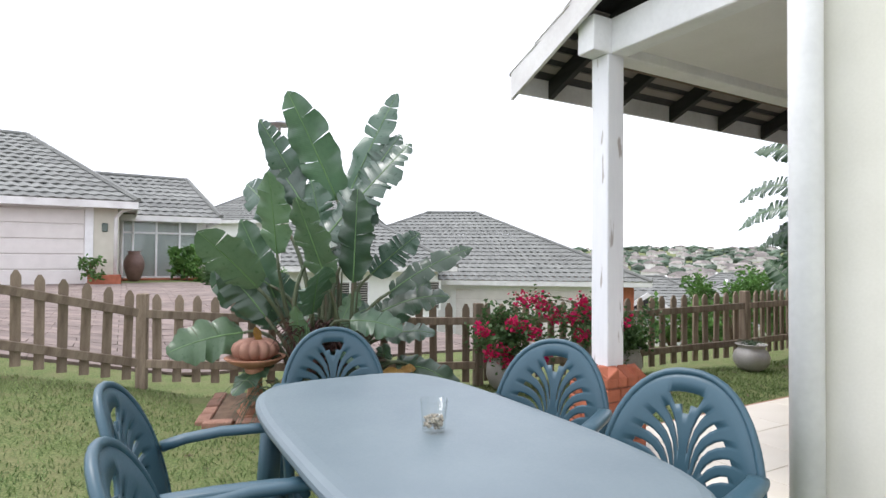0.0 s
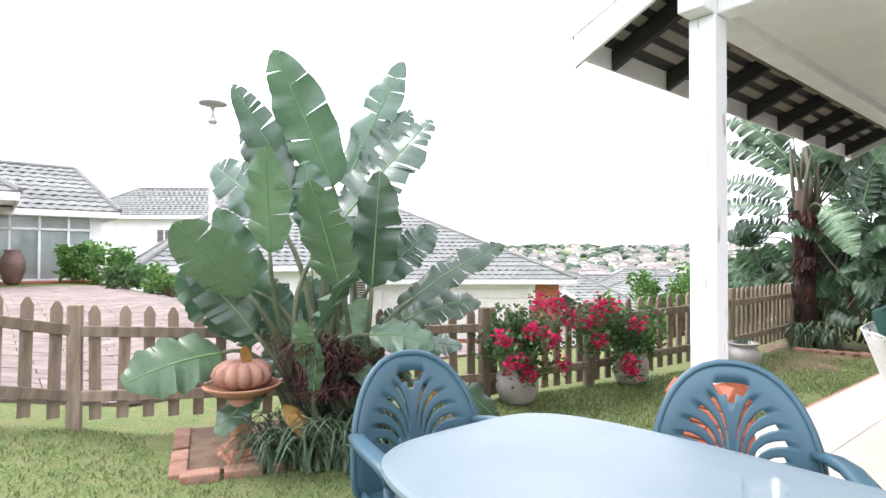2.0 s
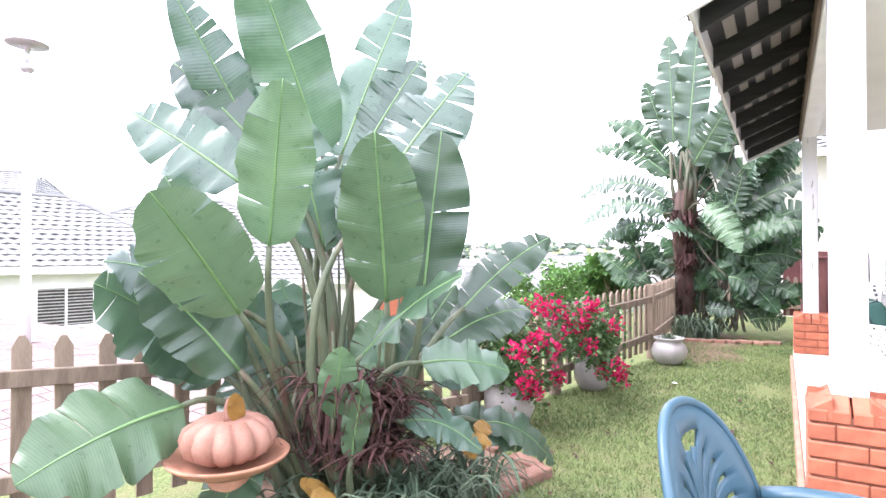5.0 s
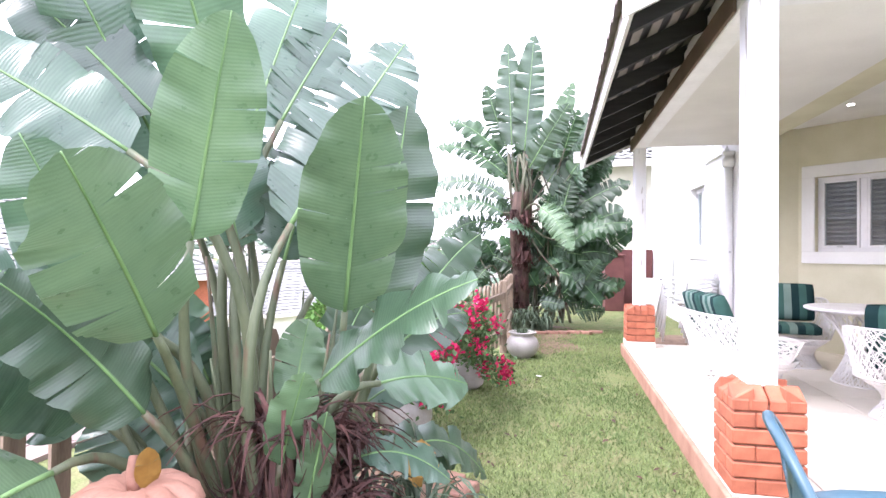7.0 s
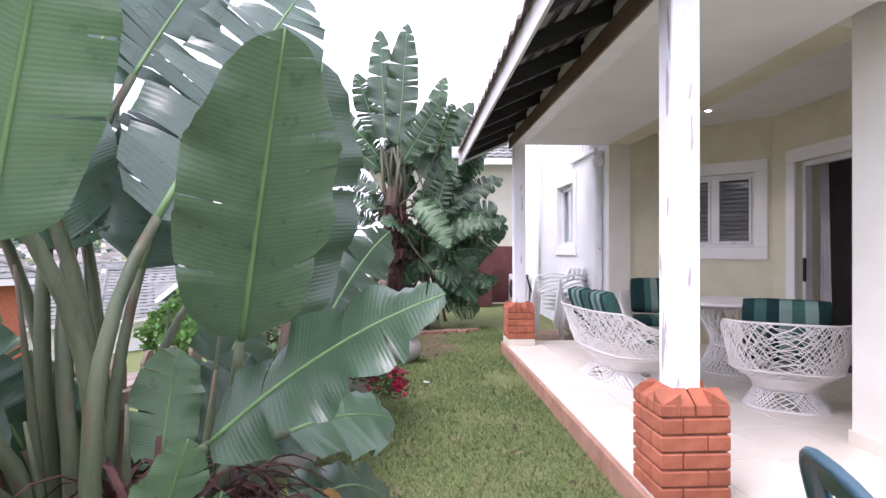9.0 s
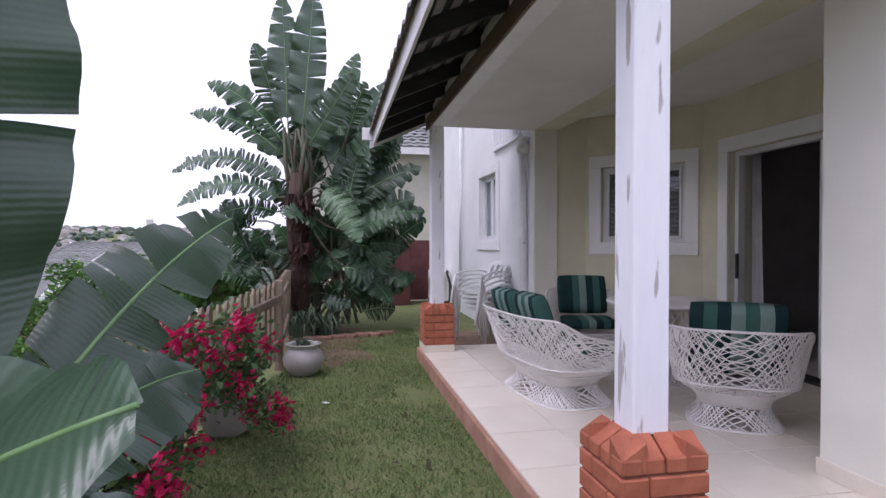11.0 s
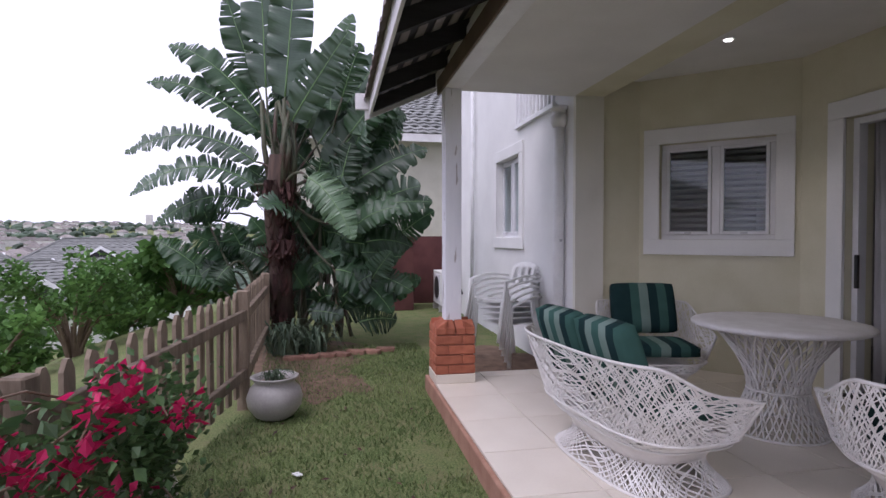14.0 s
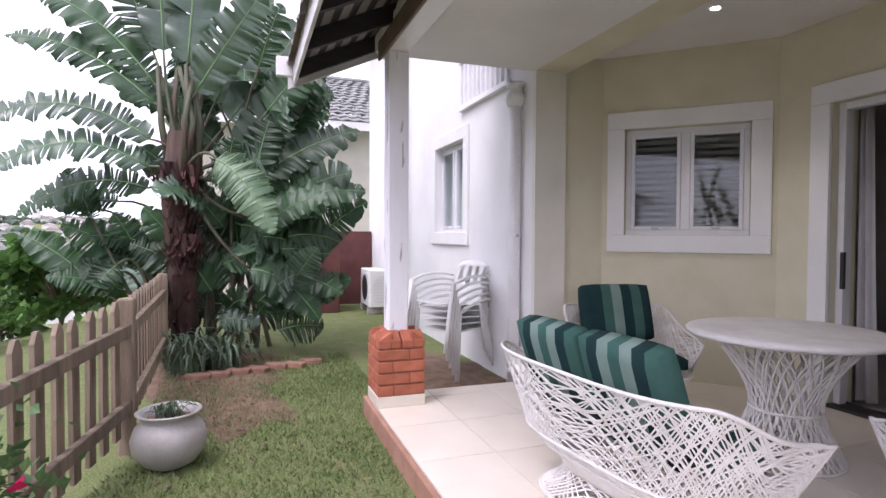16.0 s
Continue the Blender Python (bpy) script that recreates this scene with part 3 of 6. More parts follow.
# ---- pipes ----
def pipe_run(name, pts, r, mat, label, brackets=(), hopper=None):
    e = thing(name, label, "downpipe")
    bm = bmesh.new()
    tube(bm, pts, r, 16)
    part("pipe", bm, mat, e, smooth=True)
    for z in brackets:
        p = pts[0]
        bm = bmesh.new()
        lathe(bm, [(r + 0.006, z - 0.015), (r + 0.008, z), (r + 0.006, z + 0.015)], 16, pose(p[0], p[1], 0))
        part("bracket", bm, mat, e)
        part("bracket_lug", boxes((p[0] - r - 0.02, p[1] - 0.012, z - 0.012, p[0] + r + 0.02, p[1] + 0.012, z + 0.012), bevel=0.003), M["steel"], e, "steel bracket lug")
    if hopper:
        p = pts[-1]
        bm = bmesh.new()
        lathe(bm, [(r + 0.004, hopper - 0.02), (r + 0.03, hopper + 0.03), (r + 0.035, hopper + 0.09), (r + 0.012, hopper + 0.10), (r + 0.012, hopper + 0.14), (r + 0.03, hopper + 0.15), (r + 0.03, hopper + 0.18)], 16, pose(p[0], p[1], 0))
        part("joint", bm, mat, e, "flared pipe socket", smooth=True)
    return e


pipe_run("downpipe", [(2.105, 1.045, 0.02), (2.105, 1.045, 2.0), (2.105, 1.045, 3.4)], 0.058, M["white_paint"], "white plastic downpipe on the house corner", (0.32,))
pipe_run("downpipe", [(7.15, 1.292, 0.02), (7.15, 1.292, 1.4), (7.15, 1.292, 2.55)], 0.052, M["white_paint"], "white downpipe with a flared joint on the patio wall", (0.16, 1.3), 2.40)
pipe_run("downpipe", [(10.6, 1.29, 0.3), (10.6, 1.29, 2), (10.6, 1.29, 5)], 0.03, M["white_paint"], "thin white pipe on the house wall")
# patio-side strip between pipe and recess
wall("wall_return", [(6.90, 0.952), (6.95, 0.952), (6.95, 1.23), (6.90, 1.23)], 0, CEIL + 0.1, M["plaster"], "cream plastered wall end beside the downpipe")
tagged(obj("skirting", boxes((2.34, 1.10, SLAB_Z, 3.095, 1.115, SLAB_Z + 0.085), (3.08, -0.36, SLAB_Z, 3.095, 1.10, SLAB_Z + 0.085), bevel=0.003), M["slab_tile"]), "cream tile skirting at the foot of the wall", "skirting", kind="structure")


# ---- windows and the sliding door ----
def casement(name, m, w, z0, z1, label, blinds):
    """Two-pane aluminium window in an opening w wide; m puts x along the wall, y into it."""
    e = thing(name, label, "window", m, kind="structure")
    s, pr = 0.14, 0.028
    part("surround", boxes((-s, -pr, z0 - s, w + s, 0.0, z0), (-s, -pr, z1, w + s, 0.0, z1 + s), (-s, -pr, z0, 0, 0.0, z1), (w, -pr, z0, w + s, 0.0, z1), bevel=0.004), M["plaster_white"], e, "broad white plaster surround")
    f, d = 0.045, 0.07
    part("window_frame", boxes((0, d, z0, w, d + 0.05, z0 + f), (0, d, z1 - f, w, d + 0.05, z1), (0, d, z0 + f, f, d + 0.05, z1 - f), (w - f, d, z0 + f, w, d + 0.05, z1 - f), (w / 2 - 0.035, d, z0 + f, w / 2 + 0.035, d + 0.05, z1 - f), bevel=0.004), M["alu"], e, "white aluminium frame")
    for a, b in ((f, w / 2 - 0.035), (w / 2 + 0.035, w - f)):
        part("sash", boxes((a + 0.002, d - 0.012, z0 + f, a + 0.03, d + 0.04, z1 - f), (b - 0.03, d - 0.012, z0 + f, b - 0.002, d + 0.04, z1 - f), (a + 0.03, d - 0.012, z0 + f, b - 0.03, d + 0.04, z0 + f + 0.028), (a + 0.03, d - 0.012, z1 - f - 0.028, b - 0.03, d + 0.04, z1 - f), bevel=0.003), M["alu"], e)
        g = part("pane", boxes((a + 0.03, d + 0.012, z0 + f + 0.028, b - 0.03, d + 0.017, z1 - f - 0.028)), M["glass"], e, "clear glass pane")
        g.visible_shadow = False
        part("sash_handle", boxes(((a + b) / 2 - 0.03, d - 0.025, z0 + f + 0.004, (a + b) / 2 + 0.03, d - 0.012, z0 + f + 0.02), bevel=0.003), M["steel"], e)
        if blinds:
            z = z0 + f + 0.03
            while z < z1 - f - 0.03:
                part("slat", boxes((a + 0.02, -0.026, -0.002, b - 0.02, 0.026, 0.002), m=pose(0, d + 0.075, z, -28, 0, 0)), M["blind"], e)
                z += 0.054
    return e


def wall_frame(a, b):
    """x from b back to a along a wall whose outer face is on the left of a->b, y into the wall."""
    a, b = Vector((*a, 0)), Vector((*b, 0))
    d = (a - b).normalized()
    return b, d


def facing(org, ang):
    return pose(org[0], org[1], 0, 0, 0, ang)


# bay window: x runs from the corner (6.95, 0.56) down the diagonal, y into the wall
b0, bd = wall_frame((6.04, -0.36), (6.95, 0.56))
bang = math.degrees(math.atan2(bd.y, bd.x))
blen = math.hypot(0.91, 0.92)
o = b0 + bd * (blen - 1.11)
casement("window_1", facing(o, bang), 0.93, 1.31, 2.19, "white two-pane window with closed slatted blinds in a white surround", True)
part("room_dark", boxes((6.6, -0.9, 0.2, 7.15, -0.88, 2.7)), M["dark_room"], bpy.data.objects["wall_bay"], "dim room wall behind the blinds")
o2 = Vector((6.95 + 2.45, 1.23, 0))
casement("window_2", facing(o2, 180), 0.94, 1.33, 2.33, "white two-pane window in a white plaster surround", False)
part("curtain", boxes((8.5, 0.93, 1.3, 8.9, 0.96, 2.4), (9.1, 0.93, 1.3, 9.38, 0.96, 2.4)), M["curtain"], bpy.data.objects["wall_north"], "pale curtain behind the glass")
wall("wall_room_north", [(7.2, -0.2), (12.0, -0.2), (12.0, 0.0), (7.2, 0.0)], 0, TOP, M["dark_room"])

dx0, dx1, dzt = 3.63, 5.63, 2.22
door = thing("door_1", "open dark-glazed sliding door in a white surround", "door", pose(0, -0.36, 0), kind="structure")
s = 0.14
part("surround", boxes((dx0 - s, 0, SLAB_Z, dx0, 0.03, dzt), (dx1, 0, SLAB_Z, dx1 + s, 0.03, dzt), (dx0 - s, 0, dzt, dx1 + s, 0.03, dzt + s), bevel=0.004), M["plaster_white"], door, "white plaster surround")
part("door_frame", boxes((dx0, -0.14, SLAB_Z, dx0 + 0.05, -0.06, dzt), (dx1 - 0.05, -0.14, SLAB_Z, dx1, -0.06, dzt), (dx0 + 0.05, -0.14, dzt - 0.05, dx1 - 0.05, -0.06, dzt), bevel=0.004), M["alu"], door, "aluminium door frame")
part("track", boxes((dx0, -0.16, SLAB_Z - 0.002, dx1, 0.02, SLAB_Z + 0.02), (dx0, -0.13, SLAB_Z + 0.02, dx1, -0.12, SLAB_Z + 0.035), bevel=0.003), M["black"], door, "dark sliding track")
leaf_door = part("sliding_leaf", boxes((dx0 + 0.05, -0.12, SLAB_Z + 0.04, dx0 + 0.12, -0.08, dzt - 0.05), (dx0 + 0.95, -0.12, SLAB_Z + 0.04, dx0 + 1.02, -0.08, dzt - 0.05), (dx0 + 0.12, -0.12, dzt - 0.13, dx0 + 0.95, -0.08, dzt - 0.05), (dx0 + 0.12, -0.12, SLAB_Z + 0.04, dx0 + 0.95, -0.08, SLAB_Z + 0.12), bevel=0.004), M["alu"], door, "sliding door leaf")
gp = part("pane", boxes((dx0 + 0.12, -0.102, SLAB_Z + 0.12, dx0 + 0.95, -0.097, dzt - 0.13)), M["glass"], leaf_door)
gp.visible_shadow = False
part("door_handle", boxes((dx1 - 0.08, -0.05, 0.95, dx1 - 0.055, -0.02, 1.2), bevel=0.004), M["black"], door, "black pull handle")
# curtain drawn to the jamb inside
bm = bmesh.new()
prev = None
for i in range(13):
    x = dx1 - 0.02 - 0.011 * i
    y = -0.62 + 0.03 * math.sin(i * 0.95)
    q = (bm.verts.new((x, y, SLAB_Z + 0.03)), bm.verts.new((x + 0.008 * i * 0.4, y, 1.1)), bm.verts.new((x + 0.02 * 0.3 * i, y, 2.2)))
    if prev:
        bm.faces.new((prev[0], q[0], q[1], prev[1]))
        bm.faces.new((prev[1], q[1], q[2], prev[2]))
    prev = q
cur = obj("curtain", bm, M["curtain"], smooth=True)
tagged(cur, "pale curtain gathered inside the sliding door", "curtain")
cm = cur.modifiers.new("thick", "SOLIDIFY")
cm.thickness = 0.004

# recessed downlight
dl = thing("downlight", "small lit recessed ceiling downlight", "lamp", pose(5.78, 0.53, 2.80))
bm = bmesh.new()
lathe(bm, [(0.045, -0.006), (0.045, 0.0), (0.03, 0.0), (0.03, -0.006)], 20)
part("trim", bm, M["white_paint"], dl)
bm = bmesh.new()
lathe(bm, [(0.001, -0.010), (0.029, -0.010), (0.029, -0.006)], 20)
part("bulb", bm, M["lamp_glow"], dl, "glowing bulb")
dlamp = new("downlight_lamp", bpy.data.lights.new("downlight_lamp", "SPOT"))
dlamp.data.energy, dlamp.data.spot_size, dlamp.data.spot_blend, dlamp.data.shadow_soft_size, dlamp.data.color = 8, radians(100), 0.6, 0.03, (1, 0.93, 0.8)
dlamp.location = (5.78, 0.53, 2.77)

# upstairs balcony rail and air conditioner
rail = thing("balcony_rail", "white metal balcony railing on the house wall", "railing", pose(7.35, 1.23, 2.62))
part("top_rail", boxes((0, 0.0, 0.5, 1.2, 0.05, 0.54), (0, 0, 0.0, 1.2, 0.05, 0.05), bevel=0.004), M["white_paint"], rail)
for i in range(11):
    part("baluster", boxes((0.02 + 0.113 * i, 0.012, 0.05, 0.05 + 0.113 * i, 0.04, 0.5), bevel=0.003), M["white_paint"], rail)

ac = thing("air_conditioner", "white outdoor air conditioner unit standing by the wall", "air conditioner", pose(11.7, 1.28, 0.0))
part("casing", boxes((0, 0, 0.12, 0.78, 0.3, 0.72), bevel=0.012), M["plastic_white"], ac)
part("grille", boxes((0.1, 0.3, 0.18, 0.6, 0.312, 0.66), bevel=0.004), M["alu"], ac, "fan grille")
bm = bmesh.new()
lathe(bm, [(0.2, 0.0), (0.21, 0.01), (0.19, 0.014)], 24, pose(0.35, 0.312, 0.42, -90, 0, 0))
part("fan_ring", bm, M["black"], ac)
part("side_louvre", boxes(*[(-0.008, 0.05, 0.2 + 0.05 * i, 0.0, 0.25, 0.225 + 0.05 * i) for i in range(9)]), M["alu"], ac)
for xx in (0.08, 0.66):
    part("foot", boxes((xx, -0.0, 0, xx + 0.06, 0.32, 0.12), bevel=0.004), M["pot"], ac)
cable = bmesh.new()
tube(cable, bez((11.68, 1.3, 0.7), (11.5, 1.42, 0.85), (11.45, 1.26, 0.35), 10), 0.02, 8)
tagged(obj("cable_bundle", cable, M["black"], smooth=True), "black insulated pipes beside the air conditioner", "cable")

# ---- fence ----
def picket_mesh(w, h):
    bm = bmesh.new()
    pts = [(-w / 2, 0), (w / 2, 0), (w / 2, h - 0.05), (0.012, h), (-0.012, h), (-w / 2, h - 0.05)]
    f = [bm.verts.new((x, -0.011, z)) for x, z in pts]
    b = [bm.verts.new((x, 0.011, z)) for x, z in pts]
    bm.faces.new(f)
    bm.faces.new(b[::-1])
    for i in range(6):
        bm.faces.new((f[(i + 1) % 6], f[i], b[i], b[(i + 1) % 6]))
    me = bpy.data.meshes.new("picket")
    bm.to_mesh(me)
    bm.free()
    me.materials.append(M["fence"])
    return me


PICKET = picket_mesh(0.074, 0.80)


def rail_mesh(L, h=0.075):
    me = bpy.data.meshes.new("rail")
    bm = boxes((0, -0.02, 0, L, 0.02, h), bevel=0.004)
    bm.to_mesh(me)
    bm.free()
    me.materials.append(M["fence"])
    return me


def post_mesh(h):
    me = bpy.data.meshes.new("post")
    bm = boxes((-0.045, -0.045, -0.1, 0.045, 0.045, h), bevel=0.008)
    bm.to_mesh(me)
    bm.free()
    me.materials.append(M["fence"])
    return me


POST = post_mesh(0.84)
frnd = random.Random(3)


def fence_panel(a, b, z0, z1, n, group, label="weathered timber picket fence panel"):
    """A panel of pointed pickets on two rails from a to b, its foot at z0 and z1; the rails face the garden."""
    a, b = Vector((*a, 0)), Vector((*b, 0))
    L = (b - a).length
    ang = math.degrees(math.atan2(b.y - a.y, b.x - a.x))
    slope = math.degrees(math.atan2(z1 - z0, L))
    e = thing("picket_fence", label, "fence", pose(a.x, a.y, z0, 0, 0, ang), group)
    p = new("post", POST)
    p.parent = e
    for zz in (0.17, 0.62):
        r = new("rail", rail_mesh(L))
        r.parent = e
        r.matrix_basis = pose(0, 0, zz, 0, -slope, 0) @ pose(0, -0.02, 0)
    for i in range(n):
        s = L * (i + 0.75) / (n + 0.5)
        q = new("picket", PICKET)
        q.parent = e
        q.matrix_basis = pose(s, 0.014, 0.035 + (z1 - z0) * s / L + frnd.uniform(-0.008, 0.008), 0, frnd.uniform(-1.2, 1.2), 0)
    return e



FZ = [1.05, 0.48, 0.12, 0.02, 0.0, 0.0, 0.08, 0.08, 0.0, 0.0]
for i in range(len(FENCE) - 1):
    a, b = FENCE[i], FENCE[i + 1]
    L = math.hypot(b[0] - a[0], b[1] - a[1])
    fence_panel(a, b, FZ[i], FZ[i + 1], max(3, round(L / 0.168)), "garden fence panels")
fence_panel((12.95, 4.6), (12.95, 2.2), 0, 0, 15, "garden fence panels", "dark weathered picket fence at the garden's end")

# ---- plants ----
prnd = random.Random(11)


def blade(bm, base, tip, w, face, arch, tear, rnd, n=26, fold=0.12, curl=0.35):
    """Both halves of a long leaf blade along its midrib, split into strips where the wind has torn it. Returns the midrib."""
    base, tip, face = Vector(base), Vector(tip), Vector(face)
    L = (tip - base).length
    mid = (base + tip) / 2 + Vector((0, 0, 1)) * arch * L
    uvl = bm.loops.layers.uv.verify()
    ph = rnd.uniform(0, 6)
    rib = bez(base, mid, tip, n)
    for side in (-1, 1):
        cuts, i = [0], 0
        while i < n:
            i += rnd.choice((1, 1, 2) if tear > 0.85 else (1, 2, 2, 3)) if rnd.random() < tear else rnd.choice((6, 9, 13))
            cuts.append(min(i, n))
        for c0, c1 in zip(cuts, cuts[1:]):
            gap = rnd.uniform(0.10, 0.27) * min(1, tear * 1.4 + 0.16) if rnd.random() < tear * 1.5 + 0.25 else 0.01
            sag = rnd.uniform(-0.45, 0.9) * (0.32 + 0.12 * tear)
            fwd = 0.26 + rnd.uniform(-0.14, 0.14) * tear
            short = 1 - rnd.uniform(0, 0.14) * tear
            rows = []
            for k in range(c0, c1 + 1):
                row = []
                for u in (0.0, 0.3, 0.65, 0.9, 1.0):
                    c = (c0 + c1) / 2
                    kk = k + (c - k) * gap * u ** 1.6
                    f = min(n - 1e-6, max(0, kk))
                    i0 = int(f)
                    p = rib[i0].lerp(rib[i0 + 1], f - i0)
                    d = (rib[min(i0 + 1, n)] - rib[i0]).normalized()
                    s = d.cross(face).normalized() * side
                    nr = s.cross(d) * side
                    t = f / n
                    full = max(0.0, math.sin(math.pi * min(1, t) ** 0.85)) ** 0.45
                    prof = 0.34 + 0.66 * full if t < 0.5 else full ** 1.35
                    hw = w / 2 * max(0.02, prof) * short
                    pleat = 0.012 * w * (1 if k % 2 else -1) * u
                    row.append(bm.verts.new(p + s * (u * hw) + d * (u * hw * fwd * (1 - t * 0.3)) + nr * (fold * u * hw - curl * u * u * hw * (0.5 + sag) + pleat + 0.17 * hw * u * u * math.sin(f * 0.85 + ph + side) + 0.05 * hw * u * math.sin(f * 2.1 + ph * 2))))
                rows.append(row)
            for a, b in zip(rows, rows[1:]):
                for j in range(4):
                    fc = bm.faces.new((a[j], a[j + 1], b[j + 1], b[j]))
                    ka = rows.index(a) + c0
                    us = (0.0, 0.3, 0.65, 0.9, 1.0)
                    for lp_, (uu, kv) in zip(fc.loops, ((us[j], ka), (us[j + 1], ka), (us[j + 1], ka + 1), (us[j], ka + 1))):
                        lp_[uvl].uv = (side * uu, kv / n)
    return rib


stalk_mat = "stem"


def add_leaf(plant, root, base, tip, w, face=(-0.7, -0.6, 0.3), tear=0.1, arch=0.04, mat="leaf", stalk=0.018, bow=0.12, n=26):
    """A leaf of the plant: a stalk from root to base and a blade from base to tip."""
    bm = bmesh.new()
    rib = blade(bm, base, tip, w, face, arch, tear, prnd, n)
    lf = part("leaf", bm, M[mat], plant, smooth=True)
    bm = bmesh.new()
    tube(bm, rib[:: max(1, n // 10)] + [rib[-1]], max(0.005, w * 0.022), 6, 0.002)
    part("midrib", bm, M["rib"], lf, smooth=True)
    if root is not None:
        root, base = Vector(root), Vector(base)
        d = (Vector(tip) - base).normalized()
        bm = bmesh.new()
        tube(bm, bez(root, base - d * (base - root).length * 0.45, base, 10), stalk * 1.7, 8, stalk * 0.7)
        part("stalk", bm, M[stalk_mat], plant, smooth=True)
    return lf


def strap_clump(name, cx, cy, z, r, h, count, mat, label, category, rnd, width=0.016, kind=""):
    """Arching narrow leaves out of one crown."""
    bm = bmesh.new()
    for _ in range(count):
        a = rnd.uniform(0, 2 * math.pi)
        o = Vector((cx + rnd.uniform(-0.4, 0.4) * r, cy + rnd.uniform(-0.4, 0.4) * r, z))
        out = Vector((math.cos(a), math.sin(a), 0))
        ln = rnd.uniform(0.5, 1.0)
        pts = bez(o, o + out * r * 0.35 * ln + Vector((0, 0, h * rnd.uniform(0.8, 1.5) * ln)), o + out * r * ln + Vector((0, 0, h * rnd.uniform(-0.1, 0.5) * ln)), 6)
        s = out.cross(Vector((0, 0, 1))) * width / 2
        prev = None
        for i, p in enumerate(pts):
            k = 1 - (i / 6) ** 2 * 0.95
            q = (bm.verts.new(p - s * k), bm.verts.new(p + Vector((0, 0, -0.004))), bm.verts.new(p + s * k))
            if prev:
                bm.faces.new((prev[0], prev[1], q[1], q[0]))
                bm.faces.new((prev[1], prev[2], q[2], q[1]))
            prev = q
    return bm


# big strelitzia by the fence
PX1 = Vector((1.42, 4.50, 0.0))
st = thing("strelitzia", "tall giant strelitzia with broad torn leaves in a brick-edged bed", "plant", None)
CAMSIDE = (-0.75, -0.62, 0.2)


def L1(base, tip, w, tear=0.1, face=CAMSIDE, arch=0.04, mat="leaf", off=(0, 0)):
    add_leaf(st, (PX1.x + off[0], PX1.y + off[1], 0.05), base, tip, w, face, tear, arch, mat, 0.0175)


L1((1.557, 4.80, 1.82), (1.105, 4.85, 2.766), 0.42, 0.06, off=(0.05, 0.1))
L1((1.62, 4.72, 1.82), (2.06, 4.60, 2.83), 0.32, 0.3, mat="leaf_blue", off=(0.1, 0.1))
L1((1.46, 4.96, 1.56), (0.94, 5.20, 2.57), 0.34, 0.55, mat="leaf_blue", off=(-0.05, 0.15))
L1((1.26, 4.91, 1.80), (1.07, 5.375, 2.282), 0.34, 0.5, mat="leaf_blue", off=(-0.05, 0.2))
L1((1.05, 4.83, 1.62), (0.873, 5.42, 1.99), 0.36, 0.25, mat="leaf_blue", off=(-0.1, 0.15))
# torn comb-like leaf standing between the stalks
L1((1.24, 4.34, 1.38), (1.97, 4.13, 2.27), 0.46, 1.0, (-0.75, -0.45, 0.5), 0.04, "leaf_blue", (-0.1, -0.12))
L1((1.70, 4.62, 1.86), (2.04, 4.48, 2.42), 0.34, 0.9, mat="leaf_blue", off=(0.12, 0.05))
# the two broad pale leaves nearest the lawn and those beside them
L1((1.27, 4.15, 1.08), (0.96, 3.97, 1.735), 0.35, 0.03, (-0.82, -0.45, 0.25), 0.02, "leaf_pale", (0.02, -0.16))
L1((1.45, 4.08, 1.10), (1.44, 3.975, 1.83), 0.34, 0.12, (-0.8, -0.5, 0.1), 0.02, "leaf", (0.08, -0.14))
L1((0.96, 4.53, 1.32), (0.84, 4.32, 1.96), 0.31, 0.10, mat="leaf_pale", off=(-0.12, 0.0))
L1((0.813, 4.53, 1.05), (0.345, 4.37, 1.48), 0.36, 0.12, (-0.7, -0.45, 0.45), 0.04, "leaf_pale", (-0.15, 0.02))
L1((1.0, 4.76, 0.95), (0.74, 4.92, 1.62), 0.32, 0.12, off=(-0.12, 0.08))
L1((0.9, 4.64, 0.80), (0.55, 4.78, 1.22), 0.32, 0.2, (-0.4, -0.7, 0.5), 0.1, "leaf", (-0.18, 0.06))
L1((1.12, 5.02, 0.74), (0.53, 5.06, 1.17), 0.46, 0.2, (-0.3, -0.8, 0.5), 0.10, off=(-0.2, 0.1))
L1((0.95, 4.75, 1.06), (0.51, 4.95, 1.26), 0.36, 0.2, (-0.2, -0.6, 0.75), 0.16, "leaf_blue", (-0.2, 0.1))
L1((1.16, 4.19, 0.86), (1.05, 3.655, 1.21), 0.32, 0.15, (-0.55, 0.25, 0.8), 0.12, "leaf", (0.02, -0.15))
L1((1.42, 4.07, 0.80), (1.745, 3.79, 0.735), 0.28, 0.1, (-0.6, -0.3, 0.75), 0.14, "leaf", (0.1, -0.15))
L1((1.75, 4.04, 1.02), (2.40, 3.83, 1.385), 0.24, 0.5, (-0.4, -0.7, 0.7), 0.10, off=(0.2, -0.1))
L1((1.72, 4.12, 0.86), (2.22, 3.88, 0.98), 0.30, 0.4, (-0.4, -0.5, 0.8), 0.16, off=(0.2, -0.1))
L1((0.76, 4.82, 0.66), (0.18, 4.85, 0.525), 0.42, 0.05, (-0.25, -0.75, 0.75), 0.10, "leaf_pale", (-0.25, 0.1))
L1((0.95, 4.62, 0.45), (0.62, 4.48, 0.22), 0.22, 0.2, (-0.5, -0.5, 0.7), 0.14, off=(-0.2, 0))
L1((1.75, 4.45, 1.15), (2.15, 4.30, 1.52), 0.30, 0.6, mat="leaf_blue", off=(0.2, 0))
